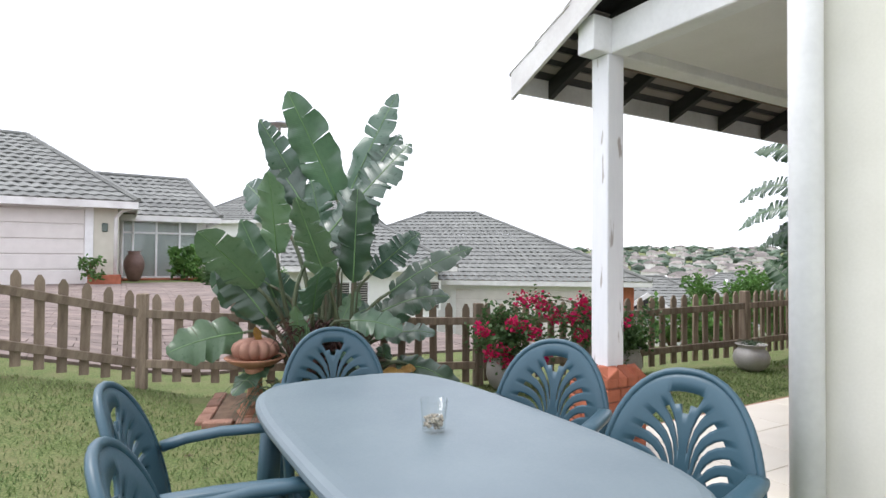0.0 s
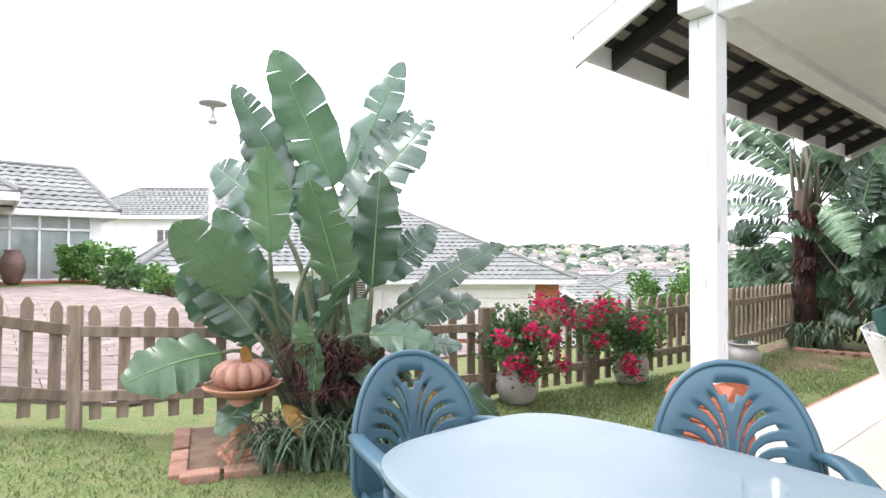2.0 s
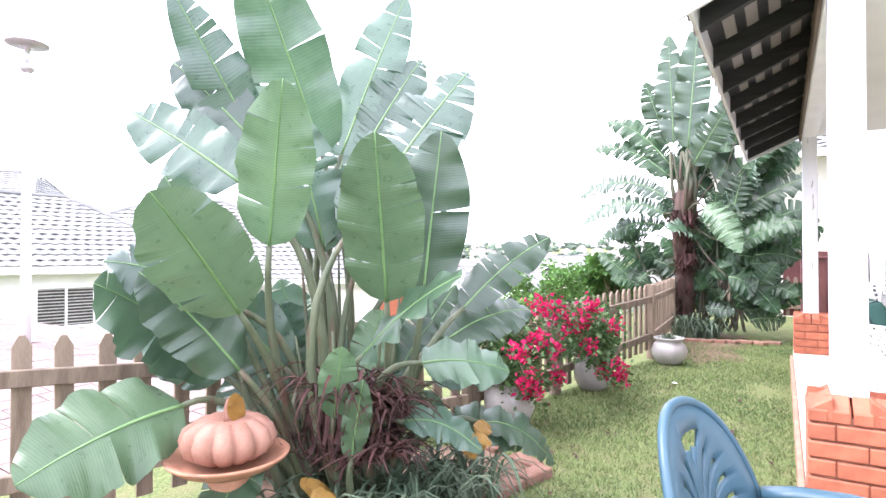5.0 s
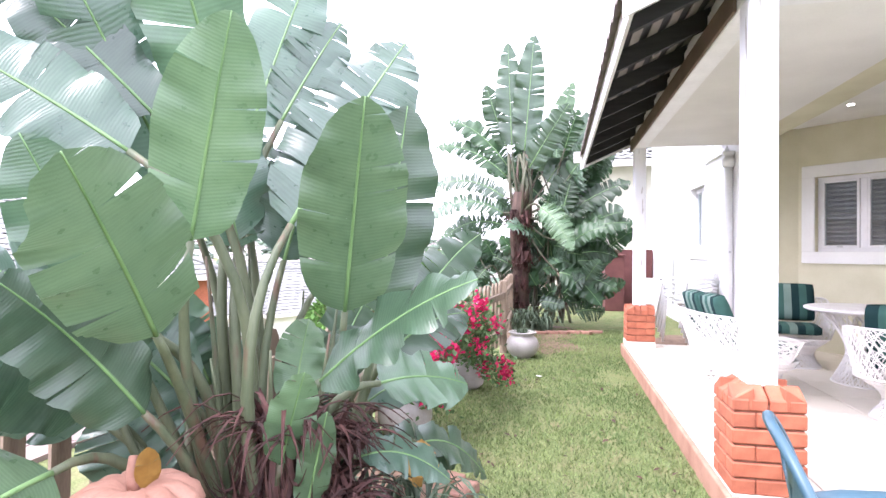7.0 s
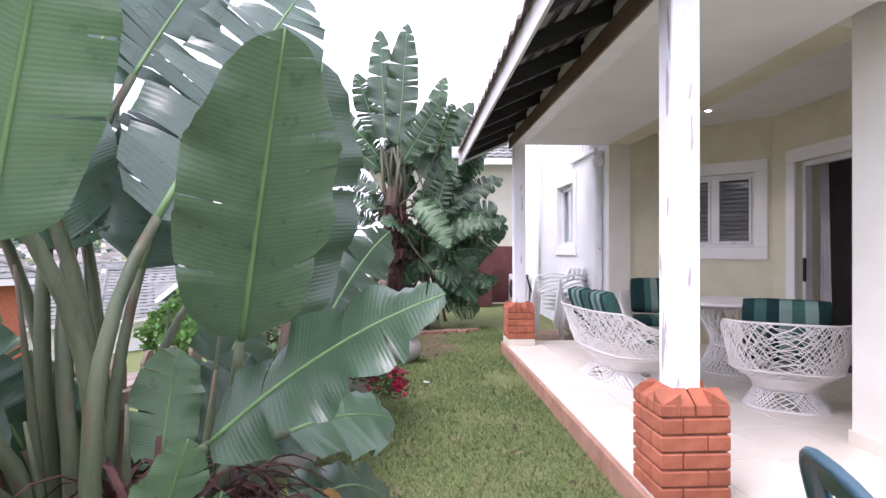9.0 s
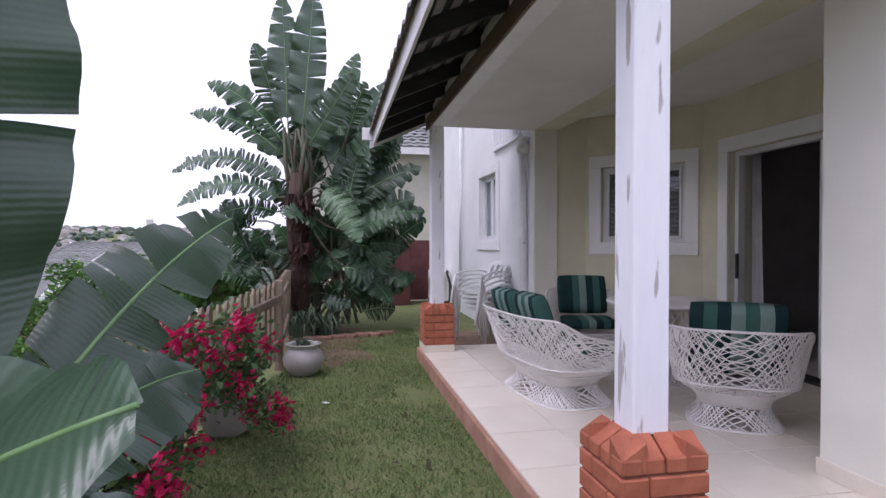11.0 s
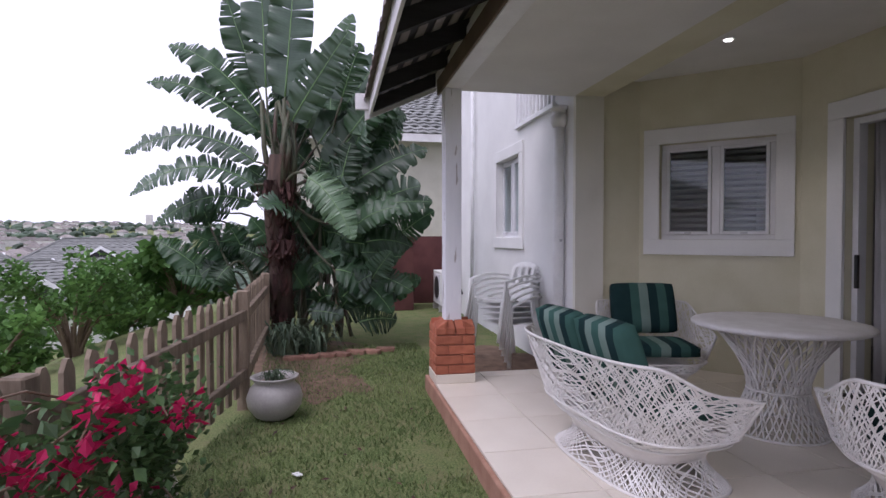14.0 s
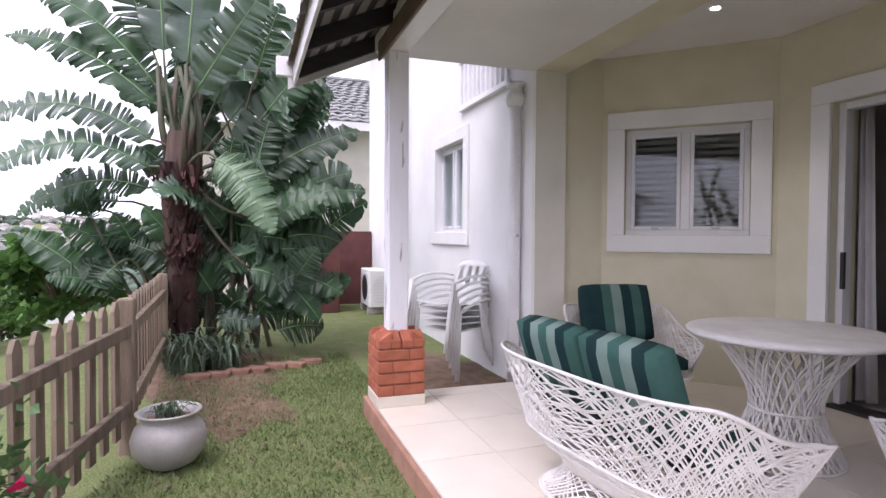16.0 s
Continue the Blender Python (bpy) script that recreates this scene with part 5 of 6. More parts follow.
def fan_chair(m, label, group):
    """A one-piece plastic armchair with a round fan-slotted back; it faces local -y."""
    e = thing("plastic_armchair", label, "chair", m, group)
    mat = M["plastic_blue"]

    def back_pt(x, z):
        return Vector((x, 0.20 + 0.20 * (z - 0.42) - 0.9 * x * x, z))

    def outline(phi):
        up = 0.425 if abs(phi) < math.pi / 2 else 0.14
        return 1 / ((abs(math.sin(phi)) / 0.275) ** 2.3 + (abs(math.cos(phi)) / up) ** 2.3) ** (1 / 2.3)

    # back: hub, thin curved slots fanning from the seat, broad rim
    bm = bmesh.new()
    cz = 0.47
    n = 118
    fs = (0.0, 0.14, 0.28, 0.38, 0.48, 0.58, 0.67, 0.74, 0.84, 0.94, 1.0)
    rows = []
    for i in range(n + 1):
        phi = radians(-118 + 236 * i / n)
        R = outline(phi)
        col = []
        for f in fs:
            bend = -0.34 * math.sin(math.pi * min(1, f / 0.84)) * math.sin(2 * phi) if abs(phi) < math.pi / 2 else 0
            v = back_pt(R * f * math.sin(phi + bend), cz + R * f * math.cos(phi + bend))
            if f > 0.9:
                v += Vector((0, 0.022 if f == 1.0 else 0.004, 0))
            col.append(bm.verts.new(v))
        rows.append(col)
    for i in range(n):
        phi = abs(-118 + 236 * (i + 0.5) / n)
        k = int(phi // 2)
        for j in range(10):
            last = 7 if k < 30 else 6
            slot = 13 < phi < 74 and (k - 7) % 6 in (0, 1) and (2 if 20 < phi < 50 else 3) <= j < last
            slot = slot or (phi < 10 and j == 7) or (phi < 5 and j == 6)
            if not slot:
                bm.faces.new((rows[i][j], rows[i + 1][j], rows[i + 1][j + 1], rows[i][j + 1]))
    bmesh.ops.remove_doubles(bm, verts=bm.verts, dist=0.0005)
    bmesh.ops.recalc_face_normals(bm, faces=bm.faces)
    thicken(part("backrest", bm, mat, e, "round back with fan-shaped slots", smooth=True), 0.012)
    bm = bmesh.new()
    rim = []
    for i in range(41):
        phi = radians(-118 + 236 * i / 40)
        R = outline(phi)
        rim.append(back_pt(R * math.sin(phi), cz + R * math.cos(phi)) + Vector((0, 0.014, 0)))
    tube(bm, rim, 0.013, 8)
    part("back_rim", bm, mat, e, smooth=True)
    # seat
    bm = bmesh.new()
    g = []
    for i in range(11):
        row = []
        for j in range(11):
            x, y = -0.22 + 0.44 * i / 10, -0.25 + 0.47 * j / 10
            x *= 1.0 + 0.1 * (1 - j / 10)
            z = 0.415 - 0.02 * math.sin(math.pi * i / 10) - 0.01 * j / 10 - (0.035 * max(0, 0.12 - j / 10) / 0.12)
            row.append(bm.verts.new((x, y, z)))
        g.append(row)
    for i in range(10):
        for j in range(10):
            bm.faces.new((g[i][j], g[i + 1][j], g[i + 1][j + 1], g[i][j + 1]))
    thicken(part("seat", bm, mat, e, smooth=True), 0.016)
    for sx in (-1, 1):
        bm = bmesh.new()
        sweep(bm, [(sx * 0.258, 0.175, 0.62), (sx * 0.278, 0.10, 0.635), (sx * 0.292, -0.02, 0.645), (sx * 0.292, -0.18, 0.645), (sx * 0.288, -0.25, 0.638), (sx * 0.286, -0.268, 0.61)], 0.033, 0.016)
        part("armrest", bm, mat, e, smooth=True)
        bm = bmesh.new()
        sweep(bm, [(sx * 0.282, -0.25, 0.63), (sx * 0.283, -0.265, 0.5), (sx * 0.288, -0.28, 0.25), (sx * 0.295, -0.295, 0.0)], 0.028, 0.018)
        part("leg", bm, mat, e, smooth=True)
        bm = bmesh.new()
        sweep(bm, [(sx * 0.225, 0.18, 0.44), (sx * 0.24, 0.22, 0.25), (sx * 0.26, 0.27, 0.0)], 0.024, 0.02)
        part("leg", bm, mat, e, smooth=True)
        bm = bmesh.new()
        sweep(bm, [(sx * 0.24, 0.19, 0.40), (sx * 0.25, 0.0, 0.40), (sx * 0.262, -0.255, 0.405)], 0.012, 0.03)
        part("side_rail", bm, mat, e, smooth=True)
    return e


GZ = 0.0
CH = "chairs round the garden table"
lab = "blue-green plastic garden armchair with a fan-slotted back on the lawn"
fan_chair(pose(0.83, 2.63, GZ, 0, 0, -13), lab, CH)
master = bpy.data.objects["plastic_armchair"]
for x, y, a in ((1.45, 1.83, -60), (1.34, 1.12, -76), (0.13, 1.83, 80), (0.14, 1.22, 84)):
    copy_thing(master, pose(x, y, GZ, 0, 0, a))

tb = thing("garden_table", "long faded blue plastic garden table with rounded ends", "table", pose(0.785, 1.575, GZ))


def table_outline(k, hx=0.48, hy=0.90):
    pts = []
    for i in range(72):
        a = 2 * math.pi * i / 72
        c, s = math.cos(a), math.sin(a)
        x = math.copysign(abs(c) ** 0.42, c) * hx
        y = math.copysign(abs(s) ** 0.62, s) * hy
        pts.append((x - math.copysign(min(abs(x), k), x), y - math.copysign(min(abs(y), k), y)))
    return pts


bm = bmesh.new()
rings = [[bm.verts.new((x, y, z)) for x, y in table_outline(k)] for k, z in ((0.03, 0.685), (0.004, 0.69), (0.0, 0.70), (0.002, 0.712), (0.012, 0.722), (0.03, 0.727), (0.06, 0.729))]
for a, b in zip(rings, rings[1:]):
    for i in range(72):
        bm.faces.new((a[i], a[(i + 1) % 72], b[(i + 1) % 72], b[i]))
bm.faces.new(rings[0][::-1])
bm.faces.new(rings[-1])
part("tabletop", bm, M["table_blue"], tb, "faded blue top with a rounded lip", smooth=False)
bm = bmesh.new()
rings = [[bm.verts.new((x, y, z)) for x, y in table_outline(k)] for k, z in ((0.06, 0.655), (0.05, 0.684))]
for i in range(72):
    bm.faces.new((rings[0][i], rings[0][(i + 1) % 72], rings[1][(i + 1) % 72], rings[1][i]))
thicken(part("apron", bm, M["plastic_blue"], tb), 0.01)
for sx in (-1, 1):
    for sy in (-1, 1):
        bm = bmesh.new()
        sweep(bm, [(sx * 0.36, sy * 0.68, 0.68), (sx * 0.375, sy * 0.70, 0.35), (sx * 0.39, sy * 0.72, 0.0)], 0.045, 0.035)
        part("leg", bm, M["plastic_blue"], tb, smooth=True)

gl = thing("glass_tumbler", "clear glass tumbler half full of small pebbles on the table", "glass", pose(0.765, 1.50, 0.729))
bm = bmesh.new()
lathe(bm, [(0.034, 0.001), (0.038, 0.003), (0.046, 0.105), (0.0435, 0.105), (0.036, 0.012), (0.002, 0.011)], 32)
g1 = part("tumbler", bm, M["tumbler"], gl, smooth=True)
g1.visible_shadow = False
bm = bmesh.new()
prn = random.Random(8)
for i in range(170):
    z = prn.uniform(0.015, 0.05)
    r = 0.031 * math.sqrt(prn.random())
    a = prn.uniform(0, 6.3)
    bmesh.ops.create_icosphere(bm, subdivisions=1, radius=prn.uniform(0.003, 0.0055), matrix=Matrix.Translation((r * math.cos(a), r * math.sin(a), z)))
tagged(part("pebbles", bm, M["pebble"], gl, "small brown and cream pebbles"), kind="stuff")


# ---- woven patio furniture ----
wr = random.Random(17)


def strands(surface, u0, u1, count, twist, r, bm, steps=9, closed=True):
    """Two families of crossing strands over surface(u, v), v from 0 to 1, each drifting by about twist, laid by hand."""
    for fam in (-1, 1):
        for i in range(count):
            u = u0 + (u1 - u0) * (i + wr.uniform(-0.22, 0.22)) / (count if closed else count - 1)
            tw = twist * wr.uniform(0.85, 1.18)
            pts = []
            for k in range(steps + 1):
                v = k / steps
                uu = u + fam * tw * v
                if not closed:
                    if uu < u0:
                        uu = 2 * u0 - uu
                    if uu > u1:
                        uu = 2 * u1 - uu
                pts.append(surface(uu, v))
            tube(bm, pts, r, 4)
    return bm


def striped(bm, m, w, h, t, stripes, seed=0):
    """A plump cushion slab w x h, t thick, striped along its width; m places it (x width, y thickness, z height)."""
    nx, nz = 4 * len(stripes), 8
    start = len(bm.faces)
    grid = {}
    for side in (-1, 1):
        for i in range(nx + 1):
            for k in range(nz + 1):
                a, b = i / nx * 2 - 1, k / nz * 2 - 1
                puff = (1 - abs(a) ** 6) * (1 - abs(b) ** 4)
                x = a * w / 2 * (1 - 0.03 * abs(b) ** 4)
                z = b * h / 2 * (1 - 0.05 * abs(a) ** 4)
                y = side * t / 2 * (0.62 + 0.38 * max(0, puff) ** 0.5)
                grid[side, i, k] = bm.verts.new(m @ Vector((x, y, z)))
    for i in range(nx):
        for k in range(nz):
            for side in (-1, 1):
                q = [grid[side, i, k], grid[side, i + 1, k], grid[side, i + 1, k + 1], grid[side, i, k + 1]]
                f = bm.faces.new(q if side < 0 else q[::-1])
                f.material_index = stripes[i // 4]
        for k in (0, nz):
            q = [grid[-1, i, k], grid[-1, i + 1, k], grid[1, i + 1, k], grid[1, i, k]]
            f = bm.faces.new(q if k else q[::-1])
            f.material_index = stripes[i // 4]
    for k in range(nz):
        for i in (0, nx):
            f = bm.faces.new([grid[-1, i, k], grid[1, i, k], grid[1, i, k + 1], grid[-1, i, k + 1]])
            f.material_index = stripes[0 if i == 0 else -1]
    bmesh.ops.recalc_face_normals(bm, faces=bm.faces)
    return bm


CUSH = [M["cush_dark"], M["cush_mid"], M["cush_pale"]]
ST = (1, 0, 2, 1, 2, 0, 1)
ST_NEAR = (0, 2, 1, 2, 0, 1, 0)
ST_FAR = (0, 0, 1, 2, 0, 1, 0)


def woven_seat(name, m, half, depth, foot, rise, label, group, nback, category, stripes=ST):
    """A woven strand seat on a flared drum: half width, half depth, half length of the foot; faces local -y, its back at +y."""
    e = thing(name, label, category, m, group)
    a, b = half, depth
    u0, u1 = -0.30, math.pi + 0.30
    fy = 0.30

    def oval(kx, ky, u, z, dy=0.0):
        c, s = math.cos(u), math.sin(u)
        return Vector((kx * math.copysign(abs(c) ** 0.6, c), ky * math.copysign(abs(s) ** 0.6, s) + dy, z))

    def drum(u, v):
        k = 1 - 0.24 * math.sin(min(1, v * 1.1) * math.pi / 2)
        return oval(foot * k, fy * k, u, 0.005 + 0.13 * v)

    def skirt(u, v):
        k = 0.76 + 0.05 * v + 0.22 * v * v
        return oval(foot * k, fy * k, u, 0.135 + 0.10 * v)

    def bowl(u, v):
        w = v ** 0.8
        return oval(foot * 0.9 + (a - foot * 0.9) * w, fy * 0.95 + (b - fy * 0.95) * w, u, 0.215 + 0.075 * v, 0.02 * v)

    def back(u, v):
        s = max(0.0, math.sin(min(math.pi, max(0, (u - u0) / (u1 - u0) * math.pi))))
        hgt = 0.19 + (rise - 0.09) * smoothstep(0.02, 0.72, s)
        return oval(a * (1 + 0.15 * v), b * (1 + 0.38 * v), u, 0.29 + hgt * v, 0.02)

    n1 = 84 if a > 0.5 else 56
    bm = bmesh.new()
    strands(drum, 0, 2 * math.pi, n1, 0.42, 0.0046, bm, 4)
    part("drum_weave", bm, M["cane"], e, "criss-cross white strands of the drum base")
    bm = bmesh.new()
    tube(bm, [drum(2 * math.pi * i / 48, 0) for i in range(49)], 0.009, 6)
    part("foot_ring", bm, M["cane"], e)
    bm = bmesh.new()
    ringp = [[bm.verts.new(skirt(2 * math.pi * i / 48, v)) for i in range(48)] for v in (0, 0.25, 0.5, 0.75, 1)]
    for p, q in zip(ringp, ringp[1:]):
        for i in range(48):
            bm.faces.new((p[i], p[(i + 1) % 48], q[(i + 1) % 48], q[i]))
    thicken(part("waist_band", bm, M["cane"], e, "smooth white moulded waist", smooth=True), 0.008)
    bm = bmesh.new()
    strands(bowl, 0, 2 * math.pi, n1, 0.5, 0.0044, bm, 6)
    part("seat_weave", bm, M["cane"], e)
    bm = bmesh.new()
    strands(back, u0, u1, int(n1 * 0.92), 0.50, 0.0034, bm, 9, False)
    strands(back, u0, u1, int(n1 * 0.34), 1.25, 0.0034, bm, 14, False)
    part("back_weave", bm, M["cane"], e, "criss-cross white strands of the back")
    bm = bmesh.new()
    us = [u0 + (u1 - u0) * i / 48 for i in range(49)]
    tube(bm, [back(us[0], 0), back(us[0], 0.6)] + [back(u, 1) for u in us] + [back(us[-1], 0.6), back(us[-1], 0)], 0.008, 8)
    part("rim", bm, M["cane"], e, "white wrapped rim", smooth=True)
    bm = bmesh.new()
    tube(bm, [bowl(2 * math.pi * i / 60, 1) for i in range(61)], 0.008, 8)
    part("seat_ring", bm, M["cane"], e, smooth=True)
    # cushions
    w = 1.5 * a
    for i in range(nback):
        cw = w / nback
        bm = bmesh.new()
        striped(bm, pose(-w / 2 + cw * (i + 0.5), b * 0.86, 0.44 + 0.66 * rise, -20, 0, 0), cw - 0.01, 0.40, 0.12, stripes)
        part("back_cushion", bm, CUSH, e, "green striped canvas back cushion", smooth=True)
        bm = bmesh.new()
        striped(bm, pose(-w / 2 + cw * (i + 0.5), -0.04, 0.375, 90, 0, 0), cw - 0.01, 0.48, 0.10, stripes)
        part("seat_cushion", bm, CUSH, e, "green striped canvas seat cushion", smooth=True)
    return e


woven_seat("woven_settee", pose(4.81, 1.83, SLAB_Z, 0, 0, 6), 0.58, 0.32, 0.50, 0.26, "white woven settee on a drum base with green striped cushions", "woven patio set", 2, "settee")
woven_seat("woven_armchair", pose(5.94, 1.02, SLAB_Z, 0, 0, -104), 0.34, 0.33, 0.26, 0.28, "white woven armchair with green striped cushions near the wall", "woven patio set", 1, "armchair", ST_FAR)
woven_seat("woven_armchair", pose(3.95, 0.92, SLAB_Z, 0, 0, 56), 0.37, 0.34, 0.28, 0.26, "white woven armchair seen from behind with a green striped cushion", "woven patio set", 1, "armchair", ST_NEAR)

wt = thing("round_patio_table", "round white patio table on a woven strand pedestal", "table", pose(5.08, 0.70, SLAB_Z), "woven patio set")
bm = bmesh.new()
lathe(bm, [(0.36, 0.635), (0.475, 0.64), (0.494, 0.65), (0.497, 0.662), (0.488, 0.672), (0.44, 0.676), (0.02, 0.678)], 64)
part("tabletop", bm, M["cane"], wt, "thick round white top", smooth=True)


def tpole(u, v):
    r = 0.28 - 0.16 * math.sin(math.pi * min(1, v * 1.25) * 0.5) + 0.46 * max(0, v - 0.38) ** 1.3
    return Vector((r * math.cos(u), r * math.sin(u), 0.005 + 0.63 * v))


bm = bmesh.new()
strands(tpole, 0, 2 * math.pi, 46, 1.0, 0.0052, bm, 10)
part("pedestal_weave", bm, M["cane"], wt, "criss-cross white strands of the pedestal")
for v in (0.0, 0.4, 0.99):
    bm = bmesh.new()
    tube(bm, [tpole(2 * math.pi * i / 48, v) for i in range(49)], 0.009, 6)
    part("ring", bm, M["cane"], wt)


# ---- stack of white plastic chairs ----
def white_chair(m, label, group):
    e = thing("stacking_chair", label, "chair", m, group)
    mat = M["plastic_white"]
    bm = bmesh.new()
    g = []
    for i in range(9):
        row = []
        for j in range(13):
            x = (-0.21 + 0.42 * i / 8)
            if j < 6:
                p = Vector((x, -0.22 + 0.42 * j / 5, 0.42 - 0.015 * math.sin(math.pi * i / 8)))
            else:
                k = (j - 5) / 7
                p = Vector((x * (1 - 0.08 * k), 0.20 + 0.10 * k + 0.02 * (1 - abs(i - 4) / 4), 0.42 + 0.42 * k - (0.05 * (abs(i - 4) / 4) ** 3 if j == 12 else 0)))
            row.append(bm.verts.new(p))
        g.append(row)
    for i in range(8):
        for j in range(12):
            if j in (8, 9, 10) and i % 2 == 1:
                continue
            bm.faces.new((g[i][j], g[i + 1][j], g[i + 1][j + 1], g[i][j + 1]))
    thicken(part("shell", bm, mat, e, "seat and slotted back in one shell", smooth=True), 0.012)
    for sx in (-1, 1):
        bm = bmesh.new()
        sweep(bm, bez((sx * 0.21, 0.24, 0.68), (sx * 0.30, 0.0, 0.72), (sx * 0.28, -0.24, 0.60), 8), 0.022, 0.012)
        part("armrest", bm, mat, e, smooth=True)
        bm = bmesh.new()
        sweep(bm, [(sx * 0.28, -0.235, 0.61), (sx * 0.275, -0.25, 0.4), (sx * 0.29, -0.28, 0.0)], 0.022, 0.016)
        part("leg", bm, mat, e, smooth=True)
        bm = bmesh.new()
        sweep(bm, [(sx * 0.21, 0.2, 0.43), (sx * 0.23, 0.25, 0.2), (sx * 0.25, 0.29, 0.0)], 0.022, 0.016)
        part("leg", bm, mat, e, smooth=True)
    return e


wc = white_chair(pose(7.82, 1.56, 0.012, 0, 0, 205), "white plastic garden chair in a stack by the wall", "stack of white chairs")
for k in range(1, 5):
    copy_thing(wc, pose(7.82 - 0.014 * k, 1.56 + 0.032 * k, 0.012 + 0.06 * k, -1.5 * k, 0, 205))

# ---- beyond the fence ----
def rows_roof(bm, quad, rows, wave, amp):
    """A tiled roof face: quad = eave left, eave right, ridge right, ridge left; stepped wavy rows."""
    el, er, rr, rl = [Vector(p) for p in quad]
    nrm = (er - el).cross(rl - el).normalized()
    for r in range(rows):
        t0, t1 = r / rows, (r + 1) / rows
        a0, b0 = el.lerp(rl, t0), er.lerp(rr, t0)
        a1, b1 = el.lerp(rl, t1), er.lerp(rr, t1)
        n = max(2, int((b0 - a0).length / wave) * 2)
        prev = None
        for i in range(n + 1):
            w = nrm * (amp * (1 if i % 2 else -0.4))
            p, q = a0.lerp(b0, i / n), a1.lerp(b1, i / n)
            v = (bm.verts.new(p + w + nrm * 0.035), bm.verts.new(q + w), bm.verts.new(p + w))
            if prev:
                bm.faces.new((prev[0], v[0], v[1], prev[1]))
                bm.faces.new((prev[2], v[2], v[0], prev[0]))
            prev = v


def hip_house(name, label, m, w, d, eave, rise, over, ridge_in, wallmat, parts_fn=None, gablet=True, wave=0.3, base=-1.5):
    """A hipped house: body w x d, x along its front (local -y), eaves at height eave; ridge_in = how far the ridge ends lie in from the eaves."""
    e = thing(name, label, "house", m)
    part("wall", boxes((0, 0, base, w, d, eave)), wallmat, e, "plastered walls")
    x0, x1, y0, y1 = -over, w + over, -over, d + over
    ym = (y0 + y1) / 2
    rl, rr = Vector((x0 + ridge_in, ym, eave + rise)), Vector((x1 - ridge_in, ym, eave + rise))
    A, B, C, D = Vector((x0, y0, eave)), Vector((x1, y0, eave)), Vector((x1, y1, eave)), Vector((x0, y1, eave))
    bm = bmesh.new()
    nr = max(6, int(math.hypot(ym - y0, rise) / 0.33))
    for quad in ((A, B, rr, rl), (C, D, rl, rr), (B, C, rr, rr), (D, A, rl, rl)):
        bm = bmesh.new()
        rows_roof(bm, quad, nr, wave, 0.025)
        part("roof_slope", bm, M["tile_roof"], e, "grey concrete roof tiles")
    for p, q in ((rl, rr), (A, rl), (B, rr), (C, rr), (D, rl)):
        bm = bmesh.new()
        tube(bm, [p + Vector((0, 0, 0.05)), q + Vector((0, 0, 0.02))], 0.085, 6)
        part("ridge_cap", bm, M["tile_roof"], e)
    part("fascia", boxes((x0, y0, eave - 0.2, x1, y0 + 0.03, eave), (x0, y1 - 0.03, eave - 0.2, x1, y1, eave), (x0, y0 + 0.03, eave - 0.2, x0 + 0.03, y1 - 0.03, eave), (x1 - 0.03, y0 + 0.03, eave - 0.2, x1, y1 - 0.03, eave)), M["fascia"], e, "white eave gutter")
    part("soffit", boxes((x0 + 0.03, y0 + 0.03, eave - 0.05, x1 - 0.03, y1 - 0.03, eave - 0.02)), M["fascia"], e)
    if gablet:
        for r, s in ((rr, 1), (rl, -1)):
            bm = bmesh.new()
            h, wd = 0.75, 0.75
            k = ridge_in / rise
            for sy in (-1, 1):
                lo = r + Vector((s * 0.12 + s * 0.0, sy * wd, -h))
                tp = r + Vector((s * 0.12, 0, 0.1))
                n1 = Vector((s * 0.06, 0, 0))
                q = [tp, tp + Vector((0, 0, -0.2)), lo + Vector((0, 0, -0.05)), lo + Vector((0, 0, 0.15))]
                f1 = [bm.verts.new(p) for p in q]
                f2 = [bm.verts.new(p + n1 * 2) for p in q]
                bm.faces.new(f1)
                bm.faces.new(f2[::-1])
                for i in range(4):
                    bm.faces.new((f1[i], f2[i], f2[(i + 1) % 4], f1[(i + 1) % 4]))
            part("gablet", bm, M["white_paint"], e, "white gablet boards at the ridge end")
            bm = bmesh.new()
            v = [bm.verts.new(r + Vector((s * 0.12, y, z))) for y, z in ((-wd, -h), (wd, -h), (0, 0.05))]
            bm.faces.new(v)
            part("gable_vent", bm, M["rafter"], e, "dark vent in the gablet")
    return e


def slat_window(e, x, y, z, w, h, mat="white_paint"):
    wi = part("window", boxes((x, y - 0.06, z, x + w, y, z + 0.07), (x, y - 0.06, z + h - 0.07, x + w, y, z + h), (x, y - 0.06, z + 0.07, x + 0.07, y, z + h - 0.07), (x + w - 0.07, y - 0.06, z + 0.07, x + w, y, z + h - 0.07), (x + w / 2 - 0.03, y - 0.06, z + 0.07, x + w / 2 + 0.03, y, z + h - 0.07)), M[mat], e, "white framed window")
    part("pane", boxes((x + 0.07, y - 0.03, z + 0.07, x + w - 0.07, y - 0.02, z + h - 0.07)), M["black"], wi, "dark glass")
    k = z + 0.1
    while k < z + h - 0.1:
        part("slat", boxes((x + 0.07, y - 0.05, k, x + w - 0.07, y - 0.032, k + 0.03)), M["pot"], wi)
        k += 0.09


